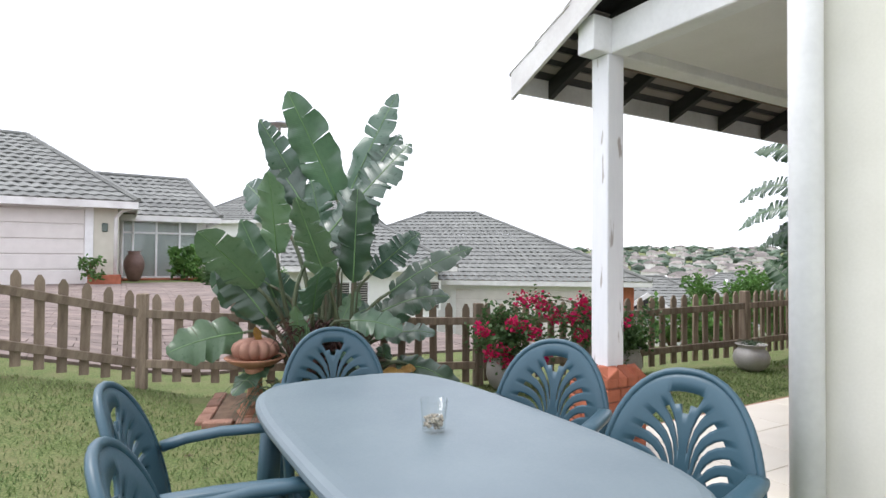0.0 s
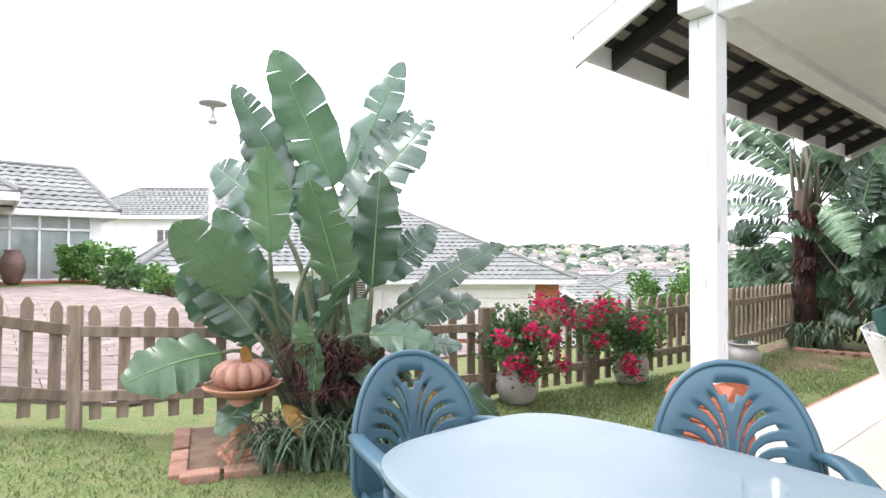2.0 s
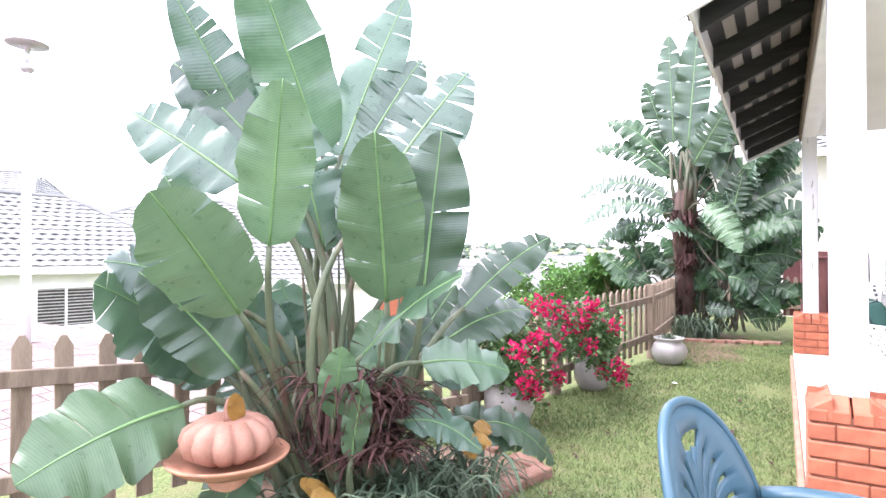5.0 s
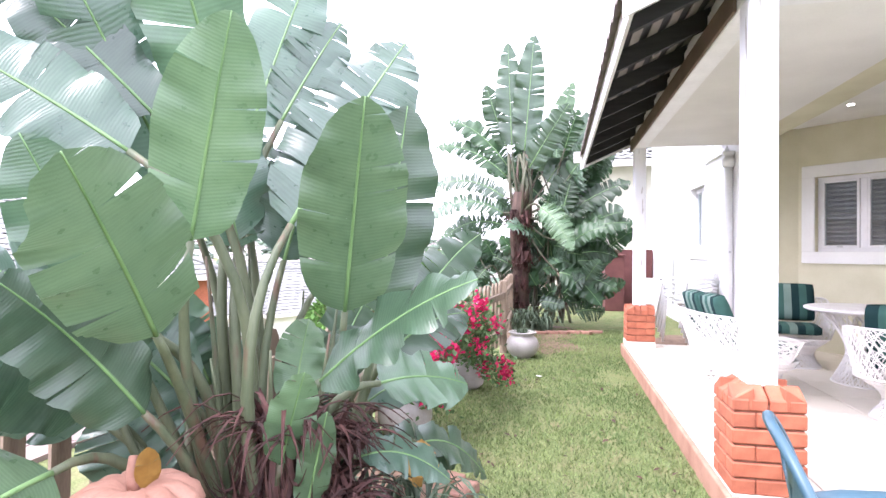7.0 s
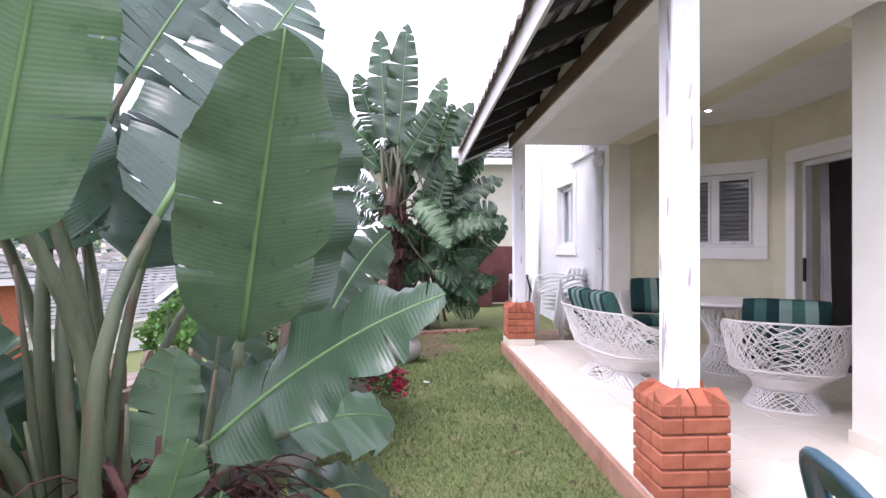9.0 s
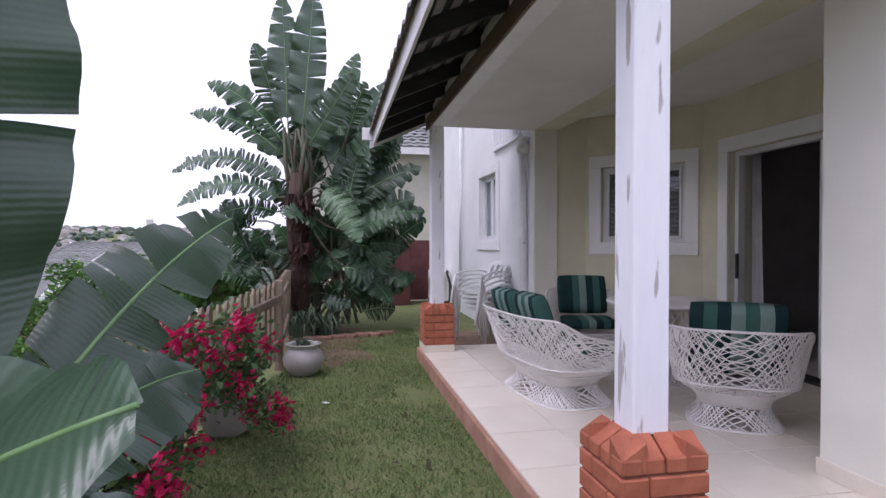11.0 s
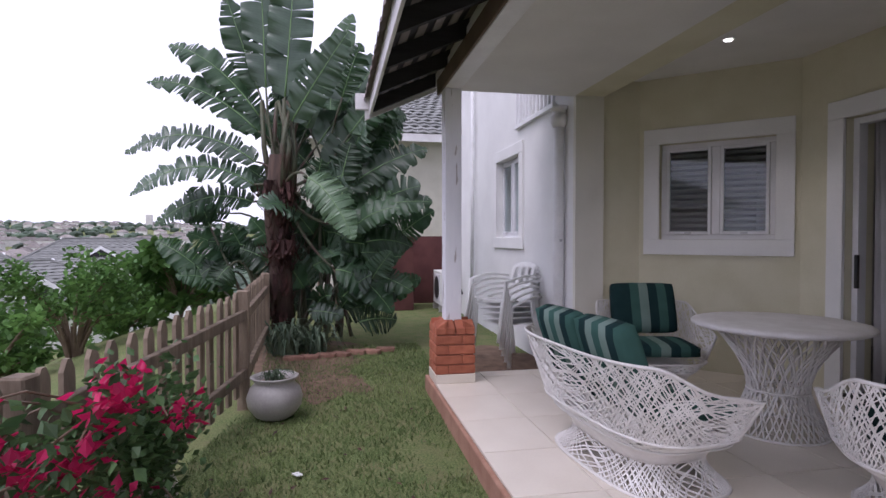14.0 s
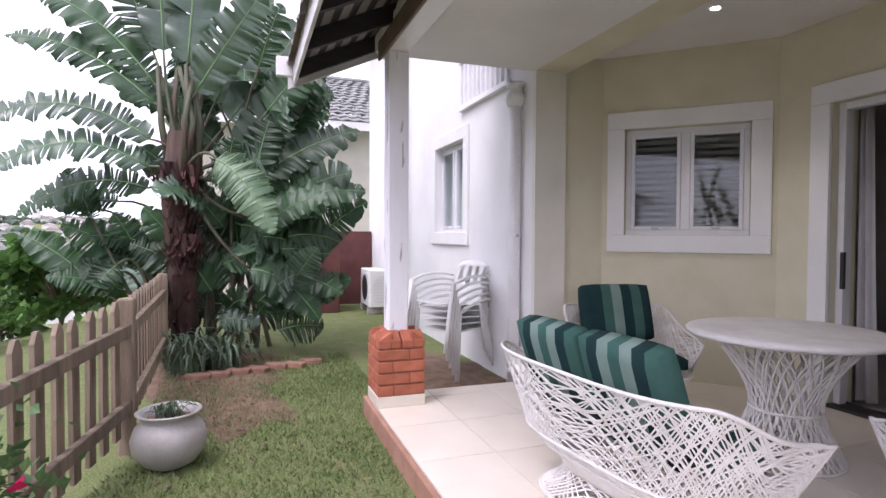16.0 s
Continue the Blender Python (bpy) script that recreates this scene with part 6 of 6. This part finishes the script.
# house with the double garage up the drive
ga = hip_house("garage_house", "cream house with a white double garage door and grey tiled roof", pose(-7.95, 18.5, 0.5), 7.65, 8.5, 2.35, 2.45, 0.5, 3.2, M["plaster_grey"], base=-1)
gd = part("garage_door", boxes((1.2, -0.02, 0.0, 6.85, 0.01, 2.12)), M["garage"], ga, "off-white panelled garage door")
for i in range(5):
    part("panel", boxes((1.21, -0.05, 0.02 + 0.42 * i, 6.84, -0.02, 0.415 + 0.42 * i), bevel=0.014), M["garage"], gd)
part("surround", boxes((1.0, -0.06, 0, 1.2, 0.005, 2.12), (6.85, -0.06, 0, 7.05, 0.005, 2.12), (1.0, -0.06, 2.12, 7.05, 0.005, 2.3)), M["white_paint"], ga)
part("house_plaque", boxes((7.25, -0.05, 1.5, 7.4, 0.0, 1.75), bevel=0.02), M["dark_metal"], ga, "small dark house plaque")
bm = bmesh.new()
tube(bm, [(8.05, -0.4, 2.2), (7.75, -0.12, 2.1), (7.6, -0.08, 1.9), (7.6, -0.08, 0)], 0.05, 8)
part("downpipe", bm, M["fascia"], ga, smooth=True)
part("planter", boxes((6.95, -0.55, -0.1, 7.75, -0.05, 0.28), bevel=0.01), M["brick"], ga, "red brick planter")
# entrance wing
en = hip_house("entrance_wing", "glazed entrance wing with white frames under a grey tiled roof", pose(-2.4, 22.3, 0.52), 4.9, 5.4, 2.22, 1.70, 0.45, 0.9, M["plaster_white"], base=-1)
gx0 = 2.2
part("recess", boxes((gx0, -0.02, 0.05, gx0 + 2.45, -0.012, 2.02)), M["dark_room"], en, "dim entrance behind glass")
for x in (gx0, gx0 + 0.32, gx0 + 1.05, gx0 + 1.8, gx0 + 2.4):
    part("mullion", boxes((x - 0.035, -0.09, 0, x + 0.035, -0.02, 2.1), bevel=0.005), M["white_paint"], en)
for z in (0.05, 1.62, 2.05):
    part("transom", boxes((gx0 - 0.03, -0.09, z - 0.035, gx0 + 2.43, -0.022, z + 0.035), bevel=0.005), M["white_paint"], en)
for z in (0.55, 1.1):
    part("transom", boxes((gx0 + 1.83, -0.09, z - 0.03, gx0 + 2.37, -0.022, z + 0.03), bevel=0.005), M["white_paint"], en)
ep = part("pane", boxes((gx0, -0.055, 0.1, gx0 + 2.4, -0.05, 2.0)), M["glass"], en, "entrance glass")
ep.visible_shadow = False
part("step", boxes((gx0 - 0.3, -0.9, -0.2, gx0 + 2.6, -0.1, 0.03), bevel=0.01), M["brick"], en, "red tiled entrance step")
urn = pot("urn", 0.15, 20.6, [(0.14, 0), (0.2, 0.1), (0.3, 0.45), (0.31, 0.62), (0.24, 0.82), (0.17, 0.9), (0.2, 0.98), (0.16, 0.97), (0.13, 0.9)], M["pot_brown"], "tall brown ribbed urn by the entrance", 0.13, 0.9, lambda a, z: 1 + 0.02 * math.sin(z * 60))
urn.location.z = ground_z(0.15, 20.6)


def shrub(name, cx, cy, z, r, h, count, mat, label, seed, leaf=0.09, trunk=0.0, category="shrub"):
    """An uneven leafy crown of many small folded leaves, on forked limbs."""
    rnd = random.Random(seed)
    e = thing(name, label, category, None)
    blobs = []
    for k in range(24):
        a = rnd.uniform(0, 6.3)
        q = math.sqrt(rnd.random()) * 0.9 * r
        c = Vector((cx + q * math.cos(a), cy + q * math.sin(a), z + trunk + h * rnd.uniform(0.15, 0.9)))
        blobs.append((c, r * rnd.uniform(0.12, 0.30)))
        bm = bmesh.new()
        tube(bm, bez((cx, cy, z), (cx, cy, z + trunk + 0.2 * h), c, 5), 0.016 + 0.016 * r, 5, 0.005)
        part("branch" if not trunk else "limb", bm, M["twig"], e)
    if trunk:
        bm = bmesh.new()
        tube(bm, [(cx, cy, z - 0.1), (cx + 0.02, cy, z + trunk * 0.5), (cx, cy, z + trunk)], 0.06, 8, 0.04)
        part("trunk", bm, M["twig"], e)
    bm = bmesh.new()
    for i in range(count):
        c, br = rnd.choice(blobs)
        d = Vector((rnd.gauss(0, 1), rnd.gauss(0, 1), rnd.gauss(0, 0.8)))
        p = c + d.normalized() * br * rnd.uniform(0.5, 1.15)
        q = Vector((rnd.gauss(0, 1), rnd.gauss(0, 1), rnd.gauss(0, 0.6))).normalized()
        o = q.orthogonal().normalized()
        s = leaf * rnd.uniform(0.6, 1.3)
        w = q.cross(o) * s * 0.3
        v = [bm.verts.new(p), bm.verts.new(p + q * s * 0.5 + w), bm.verts.new(p + q * s), bm.verts.new(p + q * s * 0.5 - w)]
        bm.faces.new(v[:3])
        bm.faces.new((v[0], v[2], v[3]))
    tagged(part("crown", bm, M[mat], e, "many small green leaves"), kind="stuff")
    return e


def gz(x, y):
    return ground_z(x, y)


shrub("shrub", 2.55, 20.4, gz(2.5, 20.4), 0.9, 1.2, 2600, "bush", "rounded bright green shrub by the entrance drive", 31, 0.13)
shrub("shrub", 1.75, 20.9, gz(1.7, 20.9), 0.5, 1.3, 900, "bush", "feathery green shrub by the glazed entrance", 32, 0.2)
shrub("shrub", 3.1, 15.8, gz(3.1, 15.8), 0.75, 0.8, 2200, "bush", "low rounded shrub on the drive's edge", 33, 0.1)
shrub("shrub", 2.4, 17.2, gz(2.4, 17.2), 0.6, 0.6, 1500, "boug_leaf", "low grey-green shrub on the drive's edge", 34, 0.1)
shrub("shrub", -0.9, 18.0, 0.6, 0.3, 0.8, 300, "bush", "thin twiggy shrub in a brick planter", 35, 0.12)

# street lamp
lp = thing("street_lamp", "tall pale street lamp with a flat grey hood", "street lamp", pose(2.2, 9.8, gz(2.2, 9.8)))
H = 3.32 - gz(2.2, 9.8)
bm = bmesh.new()
tube(bm, [(0, 0, -0.1), (0, 0, H)], 0.055, 10, 0.035)
part("pole", bm, M["white_paint"], lp, smooth=True)
bm = bmesh.new()
lathe(bm, [(0.035, H - 0.02), (0.075, H + 0.02), (0.06, H + 0.08), (0.03, H + 0.12), (0.03, H + 0.26), (0.10, H + 0.28), (0.205, H + 0.29), (0.21, H + 0.31), (0.12, H + 0.36), (0.02, H + 0.385)], 28)
part("hood", bm, M["steel"], lp, "flat pale grey hood", smooth=True)

# long house below the drive, with the second garage
lh = hip_house("long_house", "pale house with a grey hipped roof and louvred windows", pose(3.9, 20.6, 0, 0, 0, -9), 7.0, 8.0, 1.0, 2.3, 0.6, 3.0, M["plaster_white"], base=-3)
for x in (2.7, 5.6):
    slat_window(lh, x, -0.0, -0.75, 1.5, 1.2)
gh = hip_house("garage_house", "red brick house with white garage door and grey hipped roof", pose(5.1, 26.3, 0, 0, 0, -38), 16.6, 10.0, 0.40, 3.3, 0.6, 7.6, M["brick"], base=-4)
gd = part("garage_door", boxes((9.2, -0.03, -2.1, 15.3, 0.01, 0.0)), M["garage"], gh, "white panelled garage door")
for i in range(5):
    part("panel", boxes((9.21, -0.06, -2.1 + 0.42 * i, 15.29, -0.03, -1.705 + 0.42 * i), bevel=0.014), M["garage"], gd)
part("surround", boxes((8.1, -0.04, -2.1, 9.2, 0.005, 0.25), (15.3, -0.04, -2.1, 15.6, 0.005, 0.25), (9.2, -0.04, 0.0, 15.3, 0.005, 0.25)), M["plaster_white"], gh)
bh = hip_house("house", "white house with a grey roof farther up the street", pose(3.6, 36.5, 0, 0, 0, -40), 9, 8, 3.5, 1.9, 0.5, 1.3, M["plaster_white"], base=-3)
slat_window(bh, 4.0, 0.0, 2.0, 0.9, 0.8)
slat_window(bh, 6.5, 0.0, 2.3, 1.0, 0.4)

def front_gable(e, x, eave, rise, d):
    """A small white-boarded gable with a dark vent and its own little roof, on the front slope."""
    ym = (d + 1.0) / 2
    yb, hw_, hh = 0.25 * ym, 1.25, 0.95
    z0 = eave + rise * 0.25
    bm = bmesh.new()
    for sx in (-1, 1):
        q = [(x, z0 + hh), (x, z0 + hh - 0.28), (x + sx * hw_, z0 - 0.12), (x + sx * hw_, z0 + 0.14)]
        f1 = [bm.verts.new((a, yb - 0.55, b)) for a, b in q]
        f2 = [bm.verts.new((a, yb - 0.45, b)) for a, b in q]
        bm.faces.new(f1)
        bm.faces.new(f2[::-1])
        for i in range(4):
            bm.faces.new((f1[i], f2[i], f2[(i + 1) % 4], f1[(i + 1) % 4]))
    g = part("front_gable", bm, M["white_paint"], e, "white boards of a small gable")
    bm = bmesh.new()
    bm.faces.new([bm.verts.new(c) for c in ((x - hw_, yb - 0.44, z0), (x + hw_, yb - 0.44, z0), (x, yb - 0.44, z0 + hh))])
    part("vent", bm, M["rafter"], g, "dark vent")
    bm = bmesh.new()
    yr = yb - 0.5 + (hh / rise) * ym + 0.6
    for sx in (-1, 1):
        bm.faces.new([bm.verts.new(c) for c in ((x, yb - 0.5, z0 + hh), (x + sx * hw_, yb - 0.5, z0), (x + sx * hw_, yb + 0.1, z0), (x, yr, z0 + hh))])
    part("gable_roof", bm, M["tile_roof"], g)


# roofs of the houses down the slope
for i, (x, y, ang, w, d, ev, rise) in enumerate(((21, 22.5, -30, 9, 8, -2.0, 2.3), (27, 18.5, -30, 10, 8, -2.1, 2.2), (33, 27, -20, 10, 8, -2.6, 2.4), (35, 28, -69, 9, 8, -1.9, 2.2), (48.5, 26.6, -69, 12, 9, -0.8, 2.0))):
    h = hip_house("house", "lower house with a grey-green tiled roof and white gablets", pose(x, y, 0, 0, 0, ang), w, d, ev, rise, 0.5, 3.3, M["plaster_white"], base=-8, wave=0.6)
    front_gable(h, w * 0.45, ev, rise, d)

# small tree, pole and palms outside the lower fence
shrub("tree", 11.3, 7.25, -1.3, 0.95, 1.2, 3400, "bush", "small light green tree beyond the picket fence", 41, 0.10, 1.3, "tree")
shrub("shrub", 9.4, 7.4, gz(9.4, 7.4), 0.65, 1.0, 1500, "bush", "grey-green feathery shrub beyond the fence", 42, 0.12)
shrub("shrub", 13.6, 7.4, gz(13.6, 7.4), 0.9, 1.0, 2200, "bush", "dark green shrub beyond the fence", 43, 0.14)
shrub("shrub", 13.3, 6.25, gz(13.3, 6.25), 0.8, 1.5, 2200, "bush", "feathery green palm shrub beyond the fence", 48, 0.22)
shrub("shrub", 14.5, 9.5, gz(14.5, 9.5), 1.2, 1.4, 2600, "bush", "green shrub down the slope", 44, 0.16)
shrub("shrub", 13.2, 19.2, gz(13.2, 19.2), 1.0, 1.0, 1600, "bush", "clipped green hedge below the garage house", 45, 0.15)
shrub("shrub", 15.5, 17.2, gz(15.5, 17.2), 1.3, 1.2, 2200, "bush", "clipped green hedge below the garage house", 46, 0.15)
shrub("shrub", 12.0, 13.0, gz(12.0, 13.0), 1.2, 1.2, 1800, "boug_leaf", "spiky shrub on the slope", 47, 0.2)
pl = thing("white_pole", "thin white pole beyond the fence", "pole", pose(30.0, 11.4, -3.2))
bm = bmesh.new()
tube(bm, [(0, 0, 0), (0, 0, 3.75)], 0.06, 8)
part("pole", bm, M["white_paint"], pl, smooth=True)

# maroon wall, gate pier and house beyond the garden's end
wall("garden_wall", [(13.2, 1.25), (13.4, 1.25), (13.4, 2.7), (13.2, 2.7)], 0, 1.35, M["maroon"], "maroon painted garden wall")
pier = thing("gate_pier", "maroon painted wall pier at the garden's end", "pier", pose(12.5, 2.2, 0))
part("shaft", boxes((-0.35, -0.2, 0, 0.35, 0.2, 1.2), bevel=0.01), M["maroon"], pier)
part("cap", boxes((-0.38, -0.23, 1.2, 0.38, 0.23, 1.25), bevel=0.01), M["maroon"], pier)
nb = hip_house("neighbour_house", "cream two-storey neighbouring house with a grey tiled roof", pose(17.0, 4.6, 0, 0, 0, -90), 7.5, 8, 4.0, 2.2, 0.6, 3.2, M["plaster_grey"], base=-2, gablet=False)
slat_window(nb, 1.0, 0, 1.0, 1.2, 1.2)

# main roof of the house, closing it above
mr = thing("house_roof", "tiled roof of the house over the upper storey", "roof", None, kind="structure")
part("deck", boxes((1.7, -6.4, TOP, 13.9, 1.7, TOP + 0.12)), M["fascia"], mr)
bm = bmesh.new()
rows_roof(bm, ((1.6, 1.8, TOP + 0.12), (14.0, 1.8, TOP + 0.12), (11, -2.4, TOP + 1.8), (4.6, -2.4, TOP + 1.8)), 12, 0.6, 0.02)
part("front_slope", bm, M["tile_own"], mr)

# ---- paving of the drive ----
road = tagged(new("road"), "pinkish brick-paved drive rising to the garages", "paving", kind="structure")
road.empty_display_size = 0.1


def paving_patch():
    bm = bmesh.new()
    rnd = random.Random(9)
    y = 6.4
    while y < 18.4:
        x = -9.0
        row = int(y / 0.22)
        while x < 8.5:
            xx = x + (0.11 if row % 2 else 0)
            if y > fence_y(xx) + 0.6 and xx < 2.2 + 0.12 * (18 - y) + (3 if y < 12 else 0):
                s = 0.004
                c = [(xx + s, y + s), (xx + 0.42 - s, y + s), (xx + 0.42 - s, y + 0.21 - s), (xx + s, y + 0.21 - s)]
                j = rnd.uniform(0, 0.004)
                v = [bm.verts.new((a, b, ground_z(a, b) + 0.03 + j)) for a, b in c]
                lo = [bm.verts.new((a, b, ground_z(a, b) + 0.0)) for a, b in c]
                bm.faces.new(v)
                for i in range(4):
                    bm.faces.new((lo[i], lo[(i + 1) % 4], v[(i + 1) % 4], v[i]))
            x += 0.42
        y += 0.21
    return bm


tagged(part("pavers", paving_patch(), M["paver"], road, "pinkish brick pavers"), kind="stuff")

# ---- far valley: woods and houses as countless far things ----
fr = random.Random(77)
hw, hr = bmesh.new(), bmesh.new()
ico = bmesh.new()
bmesh.ops.create_icosphere(ico, subdivisions=1, radius=1)
iv = np.array([v.co[:] for v in ico.verts])
jf = np.array([[v.index for v in f.verts] for f in ico.faces])
ico.free()
tv, tf = [], []
for i in range(7000):
    a = radians(fr.uniform(-25, 80))
    d = 62 * (1150 / 62) ** fr.random()
    x, y = d * math.cos(a), d * math.sin(a)
    z = ground_z(x, y)
    s = fr.uniform(0.9, 2.6) * (1 + d / 500)
    jit = 1 + 0.35 * (np.random.rand(len(iv), 1) - 0.5)
    tv.append(iv * jit * (s * fr.uniform(0.8, 1.7), s, s * 0.65) + (x, y, z + s * 0.3))
    tf.append(jf + i * len(iv))
tmesh = bpy.data.meshes.new("far_woods")
tmesh.from_pydata(np.concatenate(tv).tolist(), [], np.concatenate(tf).tolist())
tmesh.materials.append(M["far_green"])
for i in range(1100):
    a = radians(fr.uniform(-22, 78))
    d = 240 * (1000 / 240) ** fr.random()
    x, y = d * math.cos(a), d * math.sin(a)
    z = ground_z(x, y)
    w, l, h = fr.uniform(4, 8), fr.uniform(5, 11), fr.uniform(2.5, 4.5)
    m = pose(x, y, z, 0, 0, fr.uniform(0, 90))
    c8 = [hw.verts.new(m @ Vector(c)) for c in ((-w / 2, -l / 2, -2), (w / 2, -l / 2, -2), (w / 2, l / 2, -2), (-w / 2, l / 2, -2), (-w / 2, -l / 2, h), (w / 2, -l / 2, h), (w / 2, l / 2, h), (-w / 2, l / 2, h))]
    for f in ((0, 1, 5, 4), (1, 2, 6, 5), (2, 3, 7, 6), (3, 0, 4, 7)):
        hw.faces.new([c8[k] for k in f])
    v = [hr.verts.new(m @ Vector(c)) for c in ((-w / 2 - 0.5, -l / 2 - 0.5, h), (w / 2 + 0.5, -l / 2 - 0.5, h), (w / 2 + 0.5, l / 2 + 0.5, h), (-w / 2 - 0.5, l / 2 + 0.5, h), (0, -l / 4, h + 2.2), (0, l / 4, h + 2.2))]
    for f in ((0, 1, 4), (1, 2, 5, 4), (2, 3, 5), (3, 0, 4, 5)):
        hr.faces.new([v[k] for k in f])
box(hw, 690, 209, -20, 696, 215, 27)
tagged(new("far_woods", tmesh), "dark green woods on the far valley side", "woods", kind="stuff")
tagged(obj("far_houses", hw, M["far_wall"]), "pale walls of far houses across the valley", "houses", kind="stuff")
tagged(obj("far_roofs", hr, M["far_roof"]), "brown and grey roofs of far houses", "roofs", kind="stuff")

# ---- lawn blades, nearest strip ----
lawn = bmesh.new()
lr = random.Random(13)
count = 0
while count < 70000:
    x = lr.uniform(-3.0, 9.0)
    y = lr.uniform(2.4, 6.0) if x > 1 else lr.uniform(0.5, 8.0)
    if y > fence_y(x) - 0.03 or (2.3 < x < 6.89 and y < 2.64) or (0.4 < x < 2.5 and y > 4.5 - (x - 0.4) * 0.29 and y < 5.4):
        continue
    if noise.noise((x * 1.6, y * 1.6, 4)) + 0.35 * noise.noise((x * 6, y * 6, 1)) > 0.16 + 0.6 * lr.random():
        continue
    count += 1
    h = lr.uniform(0.012, 0.036)
    a = lr.uniform(0, 6.3)
    w = 0.0045
    dx, dy = math.cos(a) * w, math.sin(a) * w
    ox, oy = lr.gauss(0, 0.014), lr.gauss(0, 0.014)
    g0 = ground_z(x, y)
    v = [lawn.verts.new((x - dx, y - dy, g0)), lawn.verts.new((x + dx, y + dy, g0)), lawn.verts.new((x + ox, y + oy, g0 + h))]
    lawn.faces.new(v)
tagged(obj("grass_blades", lawn, M["grass"]), "short green grass blades of the lawn", "grass", kind="stuff")
litter = bmesh.new()
for i in range(260):
    x, y = lr.uniform(-1.5, 8.0), lr.uniform(2.7, 5.0)
    if y > fence_y(x) - 0.1:
        continue
    s = lr.uniform(0.012, 0.035)
    m = pose(x, y, 0.022, lr.uniform(-20, 20), lr.uniform(-20, 20), lr.uniform(0, 360))
    q = [litter.verts.new(m @ Vector(c)) for c in ((-s, 0, 0), (0, -s * 0.4, 0.003), (s, 0, 0), (0, s * 0.4, 0.003))]
    litter.faces.new(q)
tagged(obj("leaf_litter", litter, M["dead"]), "small dry leaves scattered on the lawn", "litter", kind="stuff")

scrap = obj("paper_scrap", boxes((-0.03, -0.02, 0.02, 0.03, 0.02, 0.026), bevel=0.002), M["plastic_white"])
scrap.matrix_basis = pose(5.23, 3.61, 0.0, 4, 3, 30)
tagged(scrap, "small white paper scrap lying on the lawn", "litter")

# ---- patio tiles and pedestal bricks ----
def patio_tiles():
    tm = bpy.data.meshes.new("tile")
    bm = boxes((-0.27, -0.222, -0.012, 0.27, 0.222, 0.0), bevel=0.002)
    bm.to_mesh(tm)
    bm.free()
    tm.materials.append(M["slab_tile"])
    for i in range(9):
        for j in range(7):
            x, y = 2.60 + 0.547 * i, 2.375 - 0.449 * j
            sx0, sx1, sy0, sy1 = x - 0.27, x + 0.27, y - 0.222, y + 0.222
            if sy1 < 1.1 and sx0 < 3.08:
                sx0 = 3.082
            lim = 6.88 if sy1 > 1.15 else 6.94
            sx1 = min(sx1, lim)
            sy0 = max(sy0, -0.355)
            if sx1 - sx0 < 0.05 or sy1 - sy0 < 0.05:
                continue
            t = new("tile", tm)
            t.parent = slab
            t.matrix_basis = Matrix.Translation(((sx0 + sx1) / 2, (sy0 + sy1) / 2, SLAB_Z)) @ Matrix.Diagonal(((sx1 - sx0) / 0.54, (sy1 - sy0) / 0.444, 1, 1))


patio_tiles()
pedestal_bricks()
